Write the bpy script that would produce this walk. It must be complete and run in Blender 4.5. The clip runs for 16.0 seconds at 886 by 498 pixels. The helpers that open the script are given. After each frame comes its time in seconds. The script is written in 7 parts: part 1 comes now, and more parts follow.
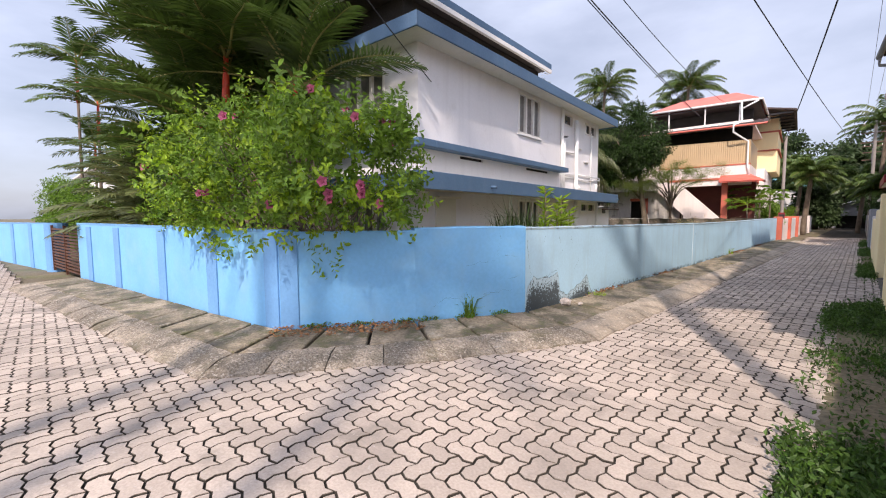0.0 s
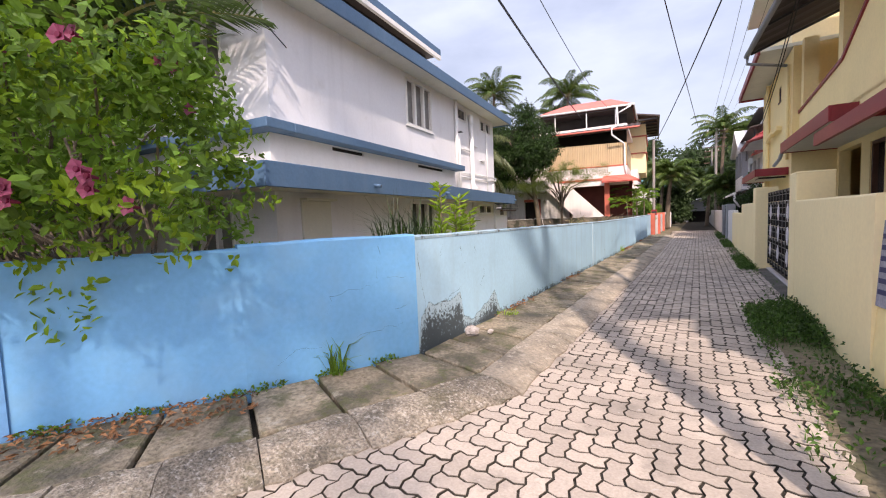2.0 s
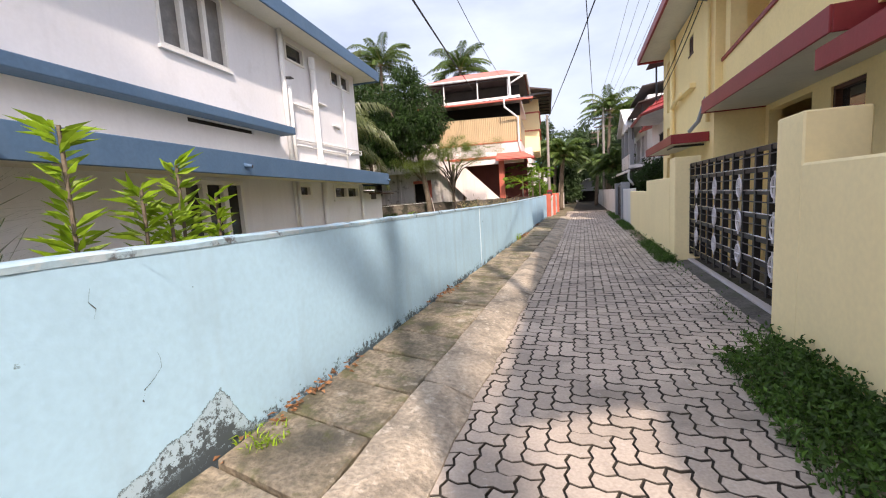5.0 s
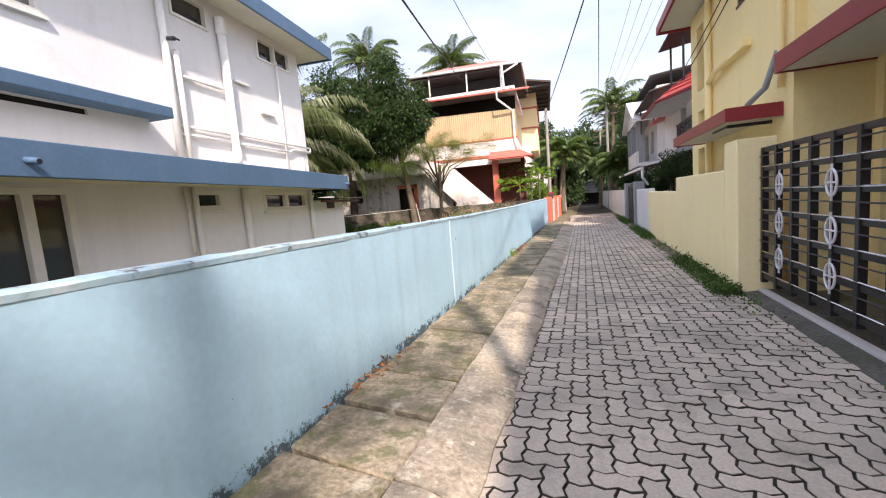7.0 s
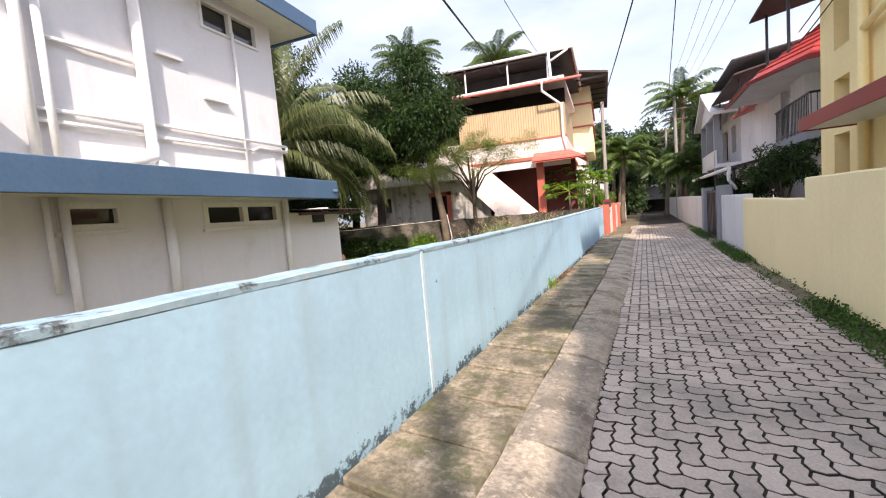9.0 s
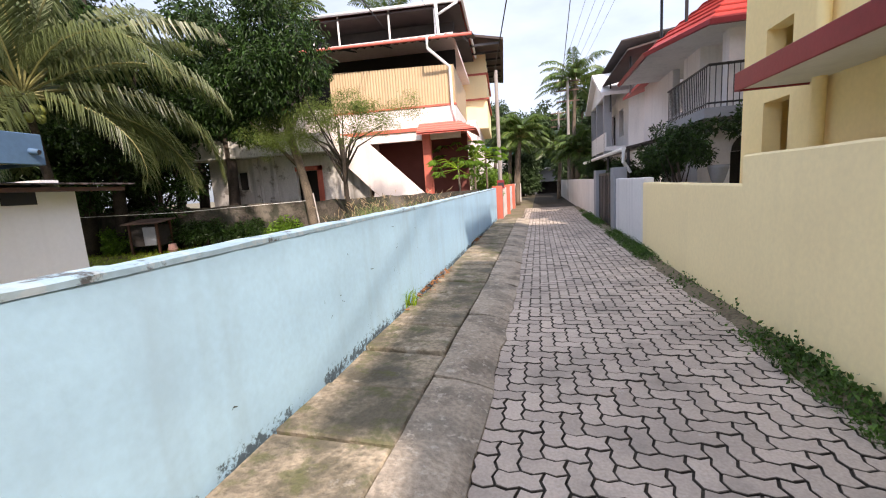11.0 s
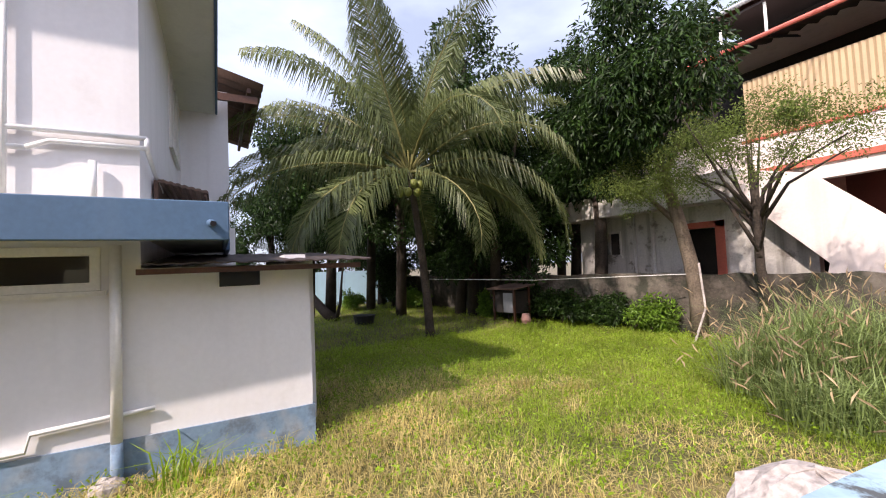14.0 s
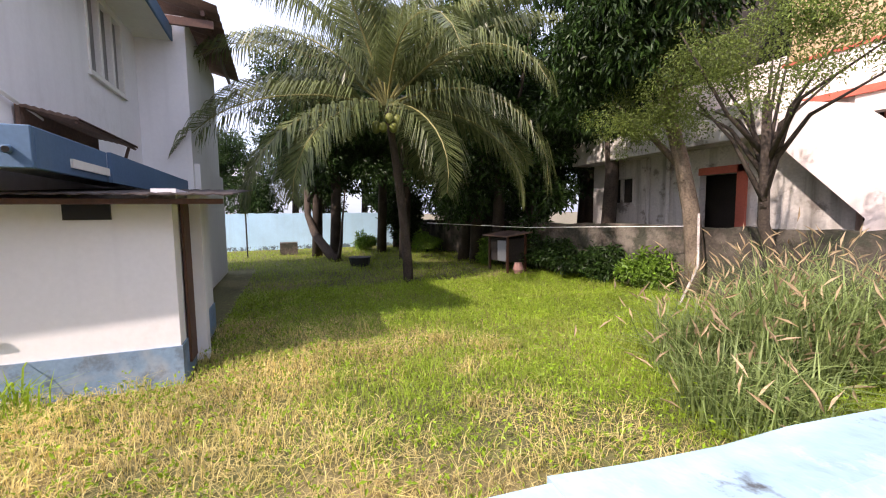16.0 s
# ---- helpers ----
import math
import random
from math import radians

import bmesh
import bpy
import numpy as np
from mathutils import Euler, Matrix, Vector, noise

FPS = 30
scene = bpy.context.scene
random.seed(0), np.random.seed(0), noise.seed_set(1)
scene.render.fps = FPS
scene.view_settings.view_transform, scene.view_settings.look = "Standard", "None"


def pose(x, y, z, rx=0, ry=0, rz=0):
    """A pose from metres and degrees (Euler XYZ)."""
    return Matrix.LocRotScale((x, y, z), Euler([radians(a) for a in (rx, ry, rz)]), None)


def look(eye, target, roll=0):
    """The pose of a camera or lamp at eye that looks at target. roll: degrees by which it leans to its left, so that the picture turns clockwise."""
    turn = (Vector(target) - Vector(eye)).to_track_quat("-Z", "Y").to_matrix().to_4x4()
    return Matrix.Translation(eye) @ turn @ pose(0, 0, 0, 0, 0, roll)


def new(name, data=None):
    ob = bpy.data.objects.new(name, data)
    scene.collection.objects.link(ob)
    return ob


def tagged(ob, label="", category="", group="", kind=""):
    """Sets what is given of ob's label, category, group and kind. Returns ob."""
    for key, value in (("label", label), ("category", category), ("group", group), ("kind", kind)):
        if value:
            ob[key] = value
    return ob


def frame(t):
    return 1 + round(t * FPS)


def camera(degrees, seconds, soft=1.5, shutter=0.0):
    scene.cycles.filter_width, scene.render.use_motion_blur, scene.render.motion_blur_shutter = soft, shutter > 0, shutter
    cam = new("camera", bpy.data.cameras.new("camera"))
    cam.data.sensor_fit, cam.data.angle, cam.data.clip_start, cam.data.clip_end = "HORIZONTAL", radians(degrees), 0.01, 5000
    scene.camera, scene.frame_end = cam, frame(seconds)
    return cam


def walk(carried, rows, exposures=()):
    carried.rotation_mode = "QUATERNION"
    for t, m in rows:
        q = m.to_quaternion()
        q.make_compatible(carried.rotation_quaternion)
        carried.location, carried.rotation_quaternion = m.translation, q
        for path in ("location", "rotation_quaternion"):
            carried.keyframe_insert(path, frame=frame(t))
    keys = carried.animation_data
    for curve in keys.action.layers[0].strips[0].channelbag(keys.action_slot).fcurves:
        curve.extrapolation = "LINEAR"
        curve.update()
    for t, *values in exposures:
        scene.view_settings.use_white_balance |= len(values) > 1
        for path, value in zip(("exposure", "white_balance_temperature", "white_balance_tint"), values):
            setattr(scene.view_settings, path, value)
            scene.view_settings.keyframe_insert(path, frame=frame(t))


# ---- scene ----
cam = camera(94.3, 16.0, soft=1.1)
METRES, EYE, TILT, LEAN, TURN = 19.7, 1.55, -0.54, 0.468, 40.9
ROWS = [
    (0.0, 0.0, 0.0, 0.0, 0.01, -4.0, -0.13),
    (0.5, 0.0058, 0.0153, -0.001, -5.92, -4.01, 0.18),
    (1.0, 0.0108, 0.0367, -0.0009, -9.54, -3.48, 0.74),
    (1.5, 0.0139, 0.0623, 0.0007, -12.01, -3.32, 1.59),
    (2.0, 0.0246, 0.0896, 0.0007, -13.73, -3.46, 1.91),
    (2.5, 0.0356, 0.1167, 0.0, -16.25, -3.5, 1.95),
    (3.0, 0.0545, 0.1419, -0.0002, -19.35, -3.54, 2.03),
    (3.5, 0.0733, 0.1661, -0.0007, -22.38, -3.93, 2.0),
    (4.0, 0.0958, 0.1901, -0.0001, -25.03, -5.02, 2.15),
    (6.5, 0.21, 0.3167, 0.0037, -27.35, -6.6, 3.8),
    (7.0, 0.2324, 0.3432, 0.0036, -26.65, -5.6, 4.56),
    (7.5, 0.2558, 0.3663, 0.0039, -24.76, -4.88, 5.31),
    (8.0, 0.2778, 0.3918, 0.006, -19.05, -3.31, 4.47),
    (10.5, 0.3922, 0.5128, 0.0087, -24.88, -6.81, 5.09),
    (11.0, 0.4206, 0.5374, 0.0078, -32.48, -7.91, 3.61),
    (11.5, 0.4454, 0.5654, 0.0074, -34.17, -7.01, 1.17),
    (12.0, 0.4683, 0.5956, 0.0086, -19.88, -3.24, 0.06),
    (12.5, 0.4835, 0.635, 0.0109, 1.61, 2.4, -0.94),
    (13.0, 0.4974, 0.6715, 0.0137, 9.69, 4.77, -0.77),
    (13.5, 0.5038, 0.7014, 0.0166, 15.8, 4.13, 1.2),
    (14.0, 0.5118, 0.7204, 0.0205, 21.35, 2.88, 1.8),
    (14.5, 0.5297, 0.7319, 0.021, 21.53, 0.95, 0.31),
    (15.0, 0.5464, 0.7468, 0.0188, 16.49, 0.0, -1.68),
    (15.5, 0.5648, 0.768, 0.0186, 16.06, 0.15, -1.23),
    (16.0, 0.5804, 0.7862, 0.0179, 28.58, -4.72, 0.02),
]
walk(cam, [(t, pose(0, 0, EYE, TILT, LEAN, TURN) @ pose(METRES * x, METRES * y, METRES * z, 90 + pitch, roll, yaw)) for t, x, y, z, yaw, pitch, roll in ROWS], [(0.0, 0.1, 7000, 21), (2.5, 0.35, 7150, 23), (4.0, 0.4, 7250, 20), (6.5, 0.56, 7150, 19), (7.0, 0.62, 7150, 19), (8.0, 0.62, 7150, 19), (10.5, 0.55, 7100, 20), (11.5, 0.62, 7100, 20), (12.0, 0.6, 7000, 20), (12.5, 0.42, 6900, 18), (13.5, 0.39, 6900, 22), (14.5, 0.63, 6950, 23), (16.0, 0.75, 7000, 25)])


# ---- world, sun ----
SUN_TO = Vector((0.96, -1.97, 2.1)).normalized()
world = bpy.data.worlds.new("world")
scene.world = world
world.use_nodes = True
wn, wl = world.node_tree.nodes, world.node_tree.links
sky = wn.new("ShaderNodeTexSky")
sky.sky_type = "NISHITA"
sky.sun_disc = False
sky.sun_elevation = math.asin(SUN_TO.z)
sky.sun_rotation = math.atan2(SUN_TO.x, SUN_TO.y)
sky.air_density, sky.dust_density, sky.ozone_density = 1.0, 2.0, 1.0
w_co = wn.new("ShaderNodeTexCoord")
w_map = wn.new("ShaderNodeMapping")
w_map.inputs["Scale"].default_value = (1.0, 1.0, 2.6)
w_noise = wn.new("ShaderNodeTexNoise")
w_noise.inputs["Scale"].default_value = 1.7
w_noise.inputs["Detail"].default_value = 6.0
w_noise.inputs["Roughness"].default_value = 0.55
w_ramp = wn.new("ShaderNodeValToRGB")
w_ramp.color_ramp.elements[0].position, w_ramp.color_ramp.elements[0].color = 0.38, (0.36, 0.36, 0.36, 1)
w_ramp.color_ramp.elements[1].position, w_ramp.color_ramp.elements[1].color = 0.68, (0.82, 0.82, 0.82, 1)
w_mix = wn.new("ShaderNodeMixRGB")
w_mix.inputs[2].default_value = (7.0, 8.5, 10.9, 1)
wl.new(w_co.outputs["Generated"], w_map.inputs["Vector"])
wl.new(w_map.outputs["Vector"], w_noise.inputs["Vector"])
wl.new(w_noise.outputs["Fac"], w_ramp.inputs["Fac"])
wl.new(w_ramp.outputs["Color"], w_mix.inputs[0])
wl.new(sky.outputs["Color"], w_mix.inputs[1])
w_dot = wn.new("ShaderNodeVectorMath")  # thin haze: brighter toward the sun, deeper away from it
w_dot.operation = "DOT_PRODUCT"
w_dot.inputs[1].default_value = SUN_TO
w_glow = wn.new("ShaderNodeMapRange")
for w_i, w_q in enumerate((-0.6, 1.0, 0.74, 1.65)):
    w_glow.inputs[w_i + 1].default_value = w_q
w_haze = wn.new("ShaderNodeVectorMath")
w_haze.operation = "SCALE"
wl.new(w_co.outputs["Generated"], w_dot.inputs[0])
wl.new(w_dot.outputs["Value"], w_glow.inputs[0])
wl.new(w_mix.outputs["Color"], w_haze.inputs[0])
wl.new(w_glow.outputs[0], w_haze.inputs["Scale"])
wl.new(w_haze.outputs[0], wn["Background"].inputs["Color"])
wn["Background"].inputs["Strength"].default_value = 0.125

sun = new("sun", bpy.data.lights.new("sun", "SUN"))
sun.data.energy, sun.data.angle, sun.data.color = 4.25, radians(1.2), (1.0, 0.95, 0.86)
sun.matrix_world = look(SUN_TO * 60, (0, 0, 0))


# ---- mesh and material helpers ----
class Geo:
    """Collects vertices and faces of one mesh."""

    def __init__(self):
        self.v, self.f = [], []

    def add(self, vs, fs):
        n = len(self.v)
        self.v += [tuple(p) for p in vs]
        self.f += [tuple(n + i for i in q) for q in fs]
        return self

    def box(self, x0, y0, z0, x1, y1, z1):
        vs = [(x, y, z) for z in (z0, z1) for x, y in ((x0, y0), (x1, y0), (x1, y1), (x0, y1))]
        return self.add(vs, [(3, 2, 1, 0), (4, 5, 6, 7), (0, 1, 5, 4), (1, 2, 6, 5), (2, 3, 7, 6), (3, 0, 4, 7)])

    def prism(self, pts, z0, z1):
        """Extrudes a counter-clockwise outline from z0 to z1; either may be a list."""
        n = len(pts)
        a = z0 if isinstance(z0, (list, tuple)) else [z0] * n
        b = z1 if isinstance(z1, (list, tuple)) else [z1] * n
        vs = [(p[0], p[1], a[i]) for i, p in enumerate(pts)] + [(p[0], p[1], b[i]) for i, p in enumerate(pts)]
        return self.add(vs, [tuple(range(n - 1, -1, -1)), tuple(range(n, 2 * n))] + [(i, (i + 1) % n, n + (i + 1) % n, n + i) for i in range(n)])

    def sweep(self, pts, axis, a, b):
        """Extrudes an outline in the plane across axis ('x' or 'y') from a to b."""
        n = len(pts)
        put = (lambda t, p: (t, p[0], p[1])) if axis == "x" else (lambda t, p: (p[0], t, p[1]))
        vs = [put(a, p) for p in pts] + [put(b, p) for p in pts]
        fs = [tuple(range(n)), tuple(range(2 * n - 1, n - 1, -1))] + [(i, n + i, n + (i + 1) % n, (i + 1) % n) for i in range(n)]
        return self.add(vs, fs)

    def tube(self, path, r, n=8, caps=True):
        path = [Vector(p) for p in path]
        rr = r if isinstance(r, (list, tuple)) else [r] * len(path)
        rings = []
        side = None
        for i, p in enumerate(path):
            d = (path[min(i + 1, len(path) - 1)] - path[max(i - 1, 0)]).normalized()
            if side is None:
                side = d.orthogonal().normalized()
            side = (side - d * side.dot(d)).normalized()
            up = d.cross(side)
            rings.append([p + (side * math.cos(k * math.tau / n) + up * math.sin(k * math.tau / n)) * rr[i] for k in range(n)])
        vs = [p for ring in rings for p in ring]
        fs = [(i * n + k, i * n + (k + 1) % n, (i + 1) * n + (k + 1) % n, (i + 1) * n + k) for i in range(len(path) - 1) for k in range(n)]
        if caps:
            fs += [tuple(range(n - 1, -1, -1)), tuple(range(len(vs) - n, len(vs)))]
        return self.add(vs, fs)

    def ball(self, c, r, n=8, squash=1.0, wob=0.0, rng=None):
        rows = max(4, n // 2 + 1)
        vs, fs = [], []
        for i in range(rows + 1):
            th = math.pi * i / rows
            for k in range(n):
                q = 1 + (rng.uniform(-wob, wob) if rng else 0)
                vs.append((c[0] + r * q * math.sin(th) * math.cos(k * math.tau / n), c[1] + r * q * math.sin(th) * math.sin(k * math.tau / n), c[2] + r * squash * q * math.cos(th)))
        for i in range(rows):
            for k in range(n):
                fs.append((i * n + k, (i + 1) * n + k, (i + 1) * n + (k + 1) % n, i * n + (k + 1) % n))
        return self.add(vs, fs)


def mesh_of(name, g, material, bevel=0.0, smooth=False):
    me = bpy.data.meshes.new(name)
    me.from_pydata(g.v, [], g.f)
    if bevel:
        bm = bmesh.new()
        bm.from_mesh(me)
        bmesh.ops.recalc_face_normals(bm, faces=bm.faces)
        es = [e for e in bm.edges if len(e.link_faces) == 2 and e.calc_face_angle(0) > 0.5]
        bmesh.ops.bevel(bm, geom=es, offset=bevel, segments=1, affect="EDGES", clamp_overlap=True)
        bm.to_mesh(me)
        bm.free()
    if smooth:
        me.shade_smooth()
    if material:
        me.materials.append(material)
    me.update()
    return me


def part(name, g, material, parent=None, label="", bevel=0.0, smooth=False, kind=""):
    ob = new(name, g if isinstance(g, bpy.types.Mesh) else mesh_of(name, g, material, bevel, smooth))
    if parent is not None:
        ob.parent = parent
    return tagged(ob, label=label, kind=kind)


def thing(name, m, label, category, group="", kind=""):
    ob = new(name)
    ob.empty_display_size = 0.2
    ob.matrix_basis = m
    return tagged(ob, label, category, group, kind)


def mat(name, base, rough=0.85, var=0.12, scale=1.5, fine=40.0, fvar=0.1, bump=0.15, metal=0.0, spec=0.4, stain=None, island=0.0, leaf=0.0, objvar=0.0, streak=None):
    """A surface: base colour with broad and fine variation, bump, an optional stain (colour, amount, scale) and optional vertical streaks (colour, amount)."""
    m = bpy.data.materials.new(name)
    m.use_nodes = True
    n, l = m.node_tree.nodes, m.node_tree.links
    b = n["Principled BSDF"]
    geo = n.new("ShaderNodeNewGeometry")

    def noise_node(sc, detail=4.0, vec=None):
        t = n.new("ShaderNodeTexNoise")
        t.inputs["Scale"].default_value, t.inputs["Detail"].default_value = sc, detail
        l.new(vec or geo.outputs["Position"], t.inputs["Vector"])
        return t.outputs["Fac"]

    def span(value, lo, hi, a, c):
        r = n.new("ShaderNodeMapRange")
        r.inputs[1].default_value, r.inputs[2].default_value, r.inputs[3].default_value, r.inputs[4].default_value = lo, hi, a, c
        l.new(value, r.inputs[0])
        return r.outputs[0]

    def times(a, c):
        t = n.new("ShaderNodeMath")
        t.operation = "MULTIPLY"
        l.new(a, t.inputs[0])
        l.new(c, t.inputs[1])
        return t.outputs[0]

    big, small = noise_node(scale), noise_node(fine, 3.0)
    val = times(span(big, 0.3, 0.7, 1 - var, 1 + var), span(small, 0.3, 0.7, 1 - fvar, 1 + fvar))
    if island:
        val = times(val, span(geo.outputs["Random Per Island"], 0, 1, 1 - island, 1 + island))
    if objvar:
        info = n.new("ShaderNodeObjectInfo")
        val = times(val, span(info.outputs["Random"], 0, 1, 1 - objvar, 1 + objvar))
    mul = n.new("ShaderNodeVectorMath")
    mul.operation = "SCALE"
    mul.inputs[0].default_value = base
    l.new(val, mul.inputs["Scale"])
    col = mul.outputs[0]

    def blend(fac, c):
        nonlocal col
        mx = n.new("ShaderNodeMixRGB")
        l.new(fac, mx.inputs[0])
        l.new(col, mx.inputs[1])
        mx.inputs[2].default_value = (*c, 1)
        col = mx.outputs[0]

    if stain:
        c, amount, sc = stain
        blend(span(noise_node(sc, 7.0), 0.5, 0.68, 0, amount), c)
    if streak:
        mp = n.new("ShaderNodeMapping")
        mp.inputs["Scale"].default_value = (3.0, 3.0, 0.22)
        l.new(geo.outputs["Position"], mp.inputs["Vector"])
        blend(span(noise_node(1.6, 6.0, mp.outputs[0]), 0.52, 0.75, 0, streak[1]), streak[0])
    l.new(col, b.inputs["Base Color"])
    b.inputs["Roughness"].default_value, b.inputs["Metallic"].default_value = rough, metal
    b.inputs["Specular IOR Level"].default_value = spec
    if bump:
        bp = n.new("ShaderNodeBump")
        bp.inputs["Strength"].default_value, bp.inputs["Distance"].default_value = bump, 0.02
        l.new(small, bp.inputs["Height"])
        l.new(bp.outputs[0], b.inputs["Normal"])
    if leaf:
        tr = n.new("ShaderNodeBsdfTranslucent")
        l.new(col, tr.inputs["Color"])
        ms = n.new("ShaderNodeMixShader")
        ms.inputs[0].default_value = leaf
        l.new(b.outputs[0], ms.inputs[1])
        l.new(tr.outputs[0], ms.inputs[2])
        l.new(ms.outputs[0], n["Material Output"].inputs["Surface"])
    return m


def weather(m, colour, scale, lo, hi, amount, detail=10.0, rough=0.65):
    """Lays irregular blotches (lichen, chips, mortar spill) of another colour over a material."""
    n, l = m.node_tree.nodes, m.node_tree.links
    b = n["Principled BSDF"]
    geo = n.new("ShaderNodeNewGeometry")
    t = n.new("ShaderNodeTexNoise")
    t.inputs["Scale"].default_value, t.inputs["Detail"].default_value, t.inputs["Roughness"].default_value = scale, detail, rough
    l.new(geo.outputs["Position"], t.inputs["Vector"])
    r = n.new("ShaderNodeMapRange")
    for i, q in enumerate((lo, hi, 0.0, amount)):
        r.inputs[i + 1].default_value = q
    l.new(t.outputs["Fac"], r.inputs[0])
    mx = n.new("ShaderNodeMixRGB")
    l.new(r.outputs[0], mx.inputs[0])
    l.new(b.inputs["Base Color"].links[0].from_socket, mx.inputs[1])
    mx.inputs[2].default_value = (*colour, 1)
    l.new(mx.outputs[0], b.inputs["Base Color"])


def glass_mat(name, tint, rough=0.05):
    m = bpy.data.materials.new(name)
    m.use_nodes = True
    b = m.node_tree.nodes["Principled BSDF"]
    b.inputs["Base Color"].default_value = (*tint, 1)
    b.inputs["Roughness"].default_value = rough
    b.inputs["Specular IOR Level"].default_value = 0.8
    return m


# ---- materials ----
M_paver = mat("paver_concrete", (0.42, 0.35, 0.295), 0.9, 0.12, 0.7, 55, 0.12, 0.25, island=0.13, objvar=0.13, stain=((0.17, 0.15, 0.135), 0.45, 1.1))
M_joint = mat("joint_soil", (0.045, 0.038, 0.03), 0.95, 0.3, 3, 60, 0.3, 0.3)
M_slab = mat("drain_slab_concrete", (0.26, 0.21, 0.15), 0.95, 0.22, 1.6, 28, 0.34, 0.9, island=0.12, objvar=0.15, stain=((0.085, 0.078, 0.06), 0.85, 2.1))
M_apron = mat("pitted_dirty_concrete", (0.27, 0.225, 0.175), 0.95, 0.3, 1.6, 45, 0.5, 1.0, objvar=0.2, stain=((0.08, 0.07, 0.055), 0.8, 2.3))
M_kerb = mat("rough_kerb_concrete", (0.35, 0.29, 0.225), 0.95, 0.2, 1.3, 30, 0.25, 0.8, objvar=0.1, stain=((0.13, 0.12, 0.1), 0.7, 1.7))
M_soil = mat("soil", (0.16, 0.13, 0.085), 0.95, 0.3, 0.9, 25, 0.3, 0.6, stain=((0.10, 0.13, 0.04), 0.7, 0.8))
M_lawn = mat("lawn_ground", (0.10, 0.095, 0.035), 0.95, 0.3, 0.6, 20, 0.35, 0.6, stain=((0.26, 0.19, 0.09), 0.8, 0.5))
M_blue = mat("sky_blue_wall_paint", (0.16, 0.42, 0.71), 0.8, 0.07, 1.2, 22, 0.05, 0.08, stain=((0.25, 0.46, 0.64), 0.35, 2.2), streak=((0.17, 0.36, 0.55), 0.3))
M_blue_d = mat("dark_blue_pilaster_paint", (0.13, 0.31, 0.56), 0.8, 0.08, 1.5, 22, 0.06, 0.2)
M_trim = mat("slate_blue_trim_paint", (0.07, 0.135, 0.225), 0.65, 0.08, 1.0, 25, 0.06, 0.08, streak=((0.11, 0.17, 0.25), 0.3))
M_white = mat("white_house_paint", (0.76, 0.745, 0.76), 0.8, 0.035, 0.8, 20, 0.02, 0.06, streak=((0.63, 0.61, 0.62), 0.35))
M_cream = mat("cream_soffit_paint", (0.68, 0.66, 0.58), 0.85, 0.05, 1.2, 20, 0.03, 0.06, streak=((0.5, 0.48, 0.42), 0.3))
M_plinth = mat("grey_blue_plinth_paint", (0.18, 0.27, 0.38), 0.8, 0.12, 1.6, 25, 0.1, 0.15, stain=((0.42, 0.40, 0.36), 0.55, 2.6))
M_yellow = mat("pale_yellow_wall_paint", (0.92, 0.75, 0.43), 0.8, 0.04, 0.7, 20, 0.03, 0.08, streak=((0.70, 0.56, 0.33), 0.12))
M_yellow2 = mat("butter_yellow_house_paint", (0.92, 0.72, 0.36), 0.8, 0.05, 0.7, 20, 0.03, 0.08, streak=((0.70, 0.54, 0.27), 0.12))
M_red = mat("maroon_fascia_paint", (0.25, 0.025, 0.03), 0.45, 0.12, 1.5, 25, 0.06, 0.06)
M_tile = mat("red_roof_tile", (0.42, 0.045, 0.035), 0.6, 0.15, 1.4, 30, 0.12, 0.15)
M_tile2 = mat("coral_roof_sheet", (0.62, 0.16, 0.12), 0.6, 0.12, 1.2, 30, 0.1, 0.1)
M_black = mat("black_gate_paint", (0.018, 0.016, 0.018), 0.4, 0.15, 3, 50, 0.1, 0.05)
M_steel = mat("bright_steel_tube", (0.72, 0.72, 0.74), 0.25, 0.05, 3, 60, 0.05, 0.0, metal=1.0)
M_silver = mat("silver_paint", (0.66, 0.62, 0.66), 0.45, 0.06, 3, 60, 0.05, 0.0, metal=0.3)
M_pipe = mat("white_pvc_pipe", (0.78, 0.77, 0.76), 0.5, 0.05, 1.5, 30, 0.04, 0.02, streak=((0.55, 0.54, 0.52), 0.3))
M_frame = mat("white_window_frame", (0.74, 0.72, 0.69), 0.6, 0.05, 3, 40, 0.05, 0.04)
M_glass = glass_mat("dark_window_glass", (0.035, 0.032, 0.03))
M_curtain = mat("grey_curtained_pane", (0.17, 0.16, 0.15), 0.35, 0.25, 5, 30, 0.1, 0.0)
# near-black that stands in for shade in rooms and recesses; also colours cracks
M_dark = mat("near_black_shade_and_cracks", (0.03, 0.025, 0.022), 0.9, 0.2, 2, 30, 0.2, 0.05)
M_wood = mat("dark_brown_wood", (0.085, 0.035, 0.02), 0.55, 0.25, 2, 40, 0.2, 0.1)
M_rust = mat("rusty_sheet", (0.14, 0.085, 0.065), 0.8, 0.25, 1.5, 30, 0.2, 0.15, stain=((0.07, 0.05, 0.045), 0.6, 2))
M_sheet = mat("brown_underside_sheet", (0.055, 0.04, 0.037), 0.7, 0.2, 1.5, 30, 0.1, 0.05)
M_tan = mat("tan_corrugated_sheet", (0.50, 0.36, 0.21), 0.55, 0.06, 1.0, 30, 0.04, 0.03, streak=((0.40, 0.29, 0.18), 0.35))
M_pink = mat("pale_pink_wall_paint", (0.82, 0.72, 0.68), 0.8, 0.05, 0.8, 25, 0.04, 0.08, streak=((0.6, 0.52, 0.48), 0.45))
M_orange = mat("orange_red_paint", (0.52, 0.13, 0.085), 0.75, 0.1, 1.2, 25, 0.08, 0.08)
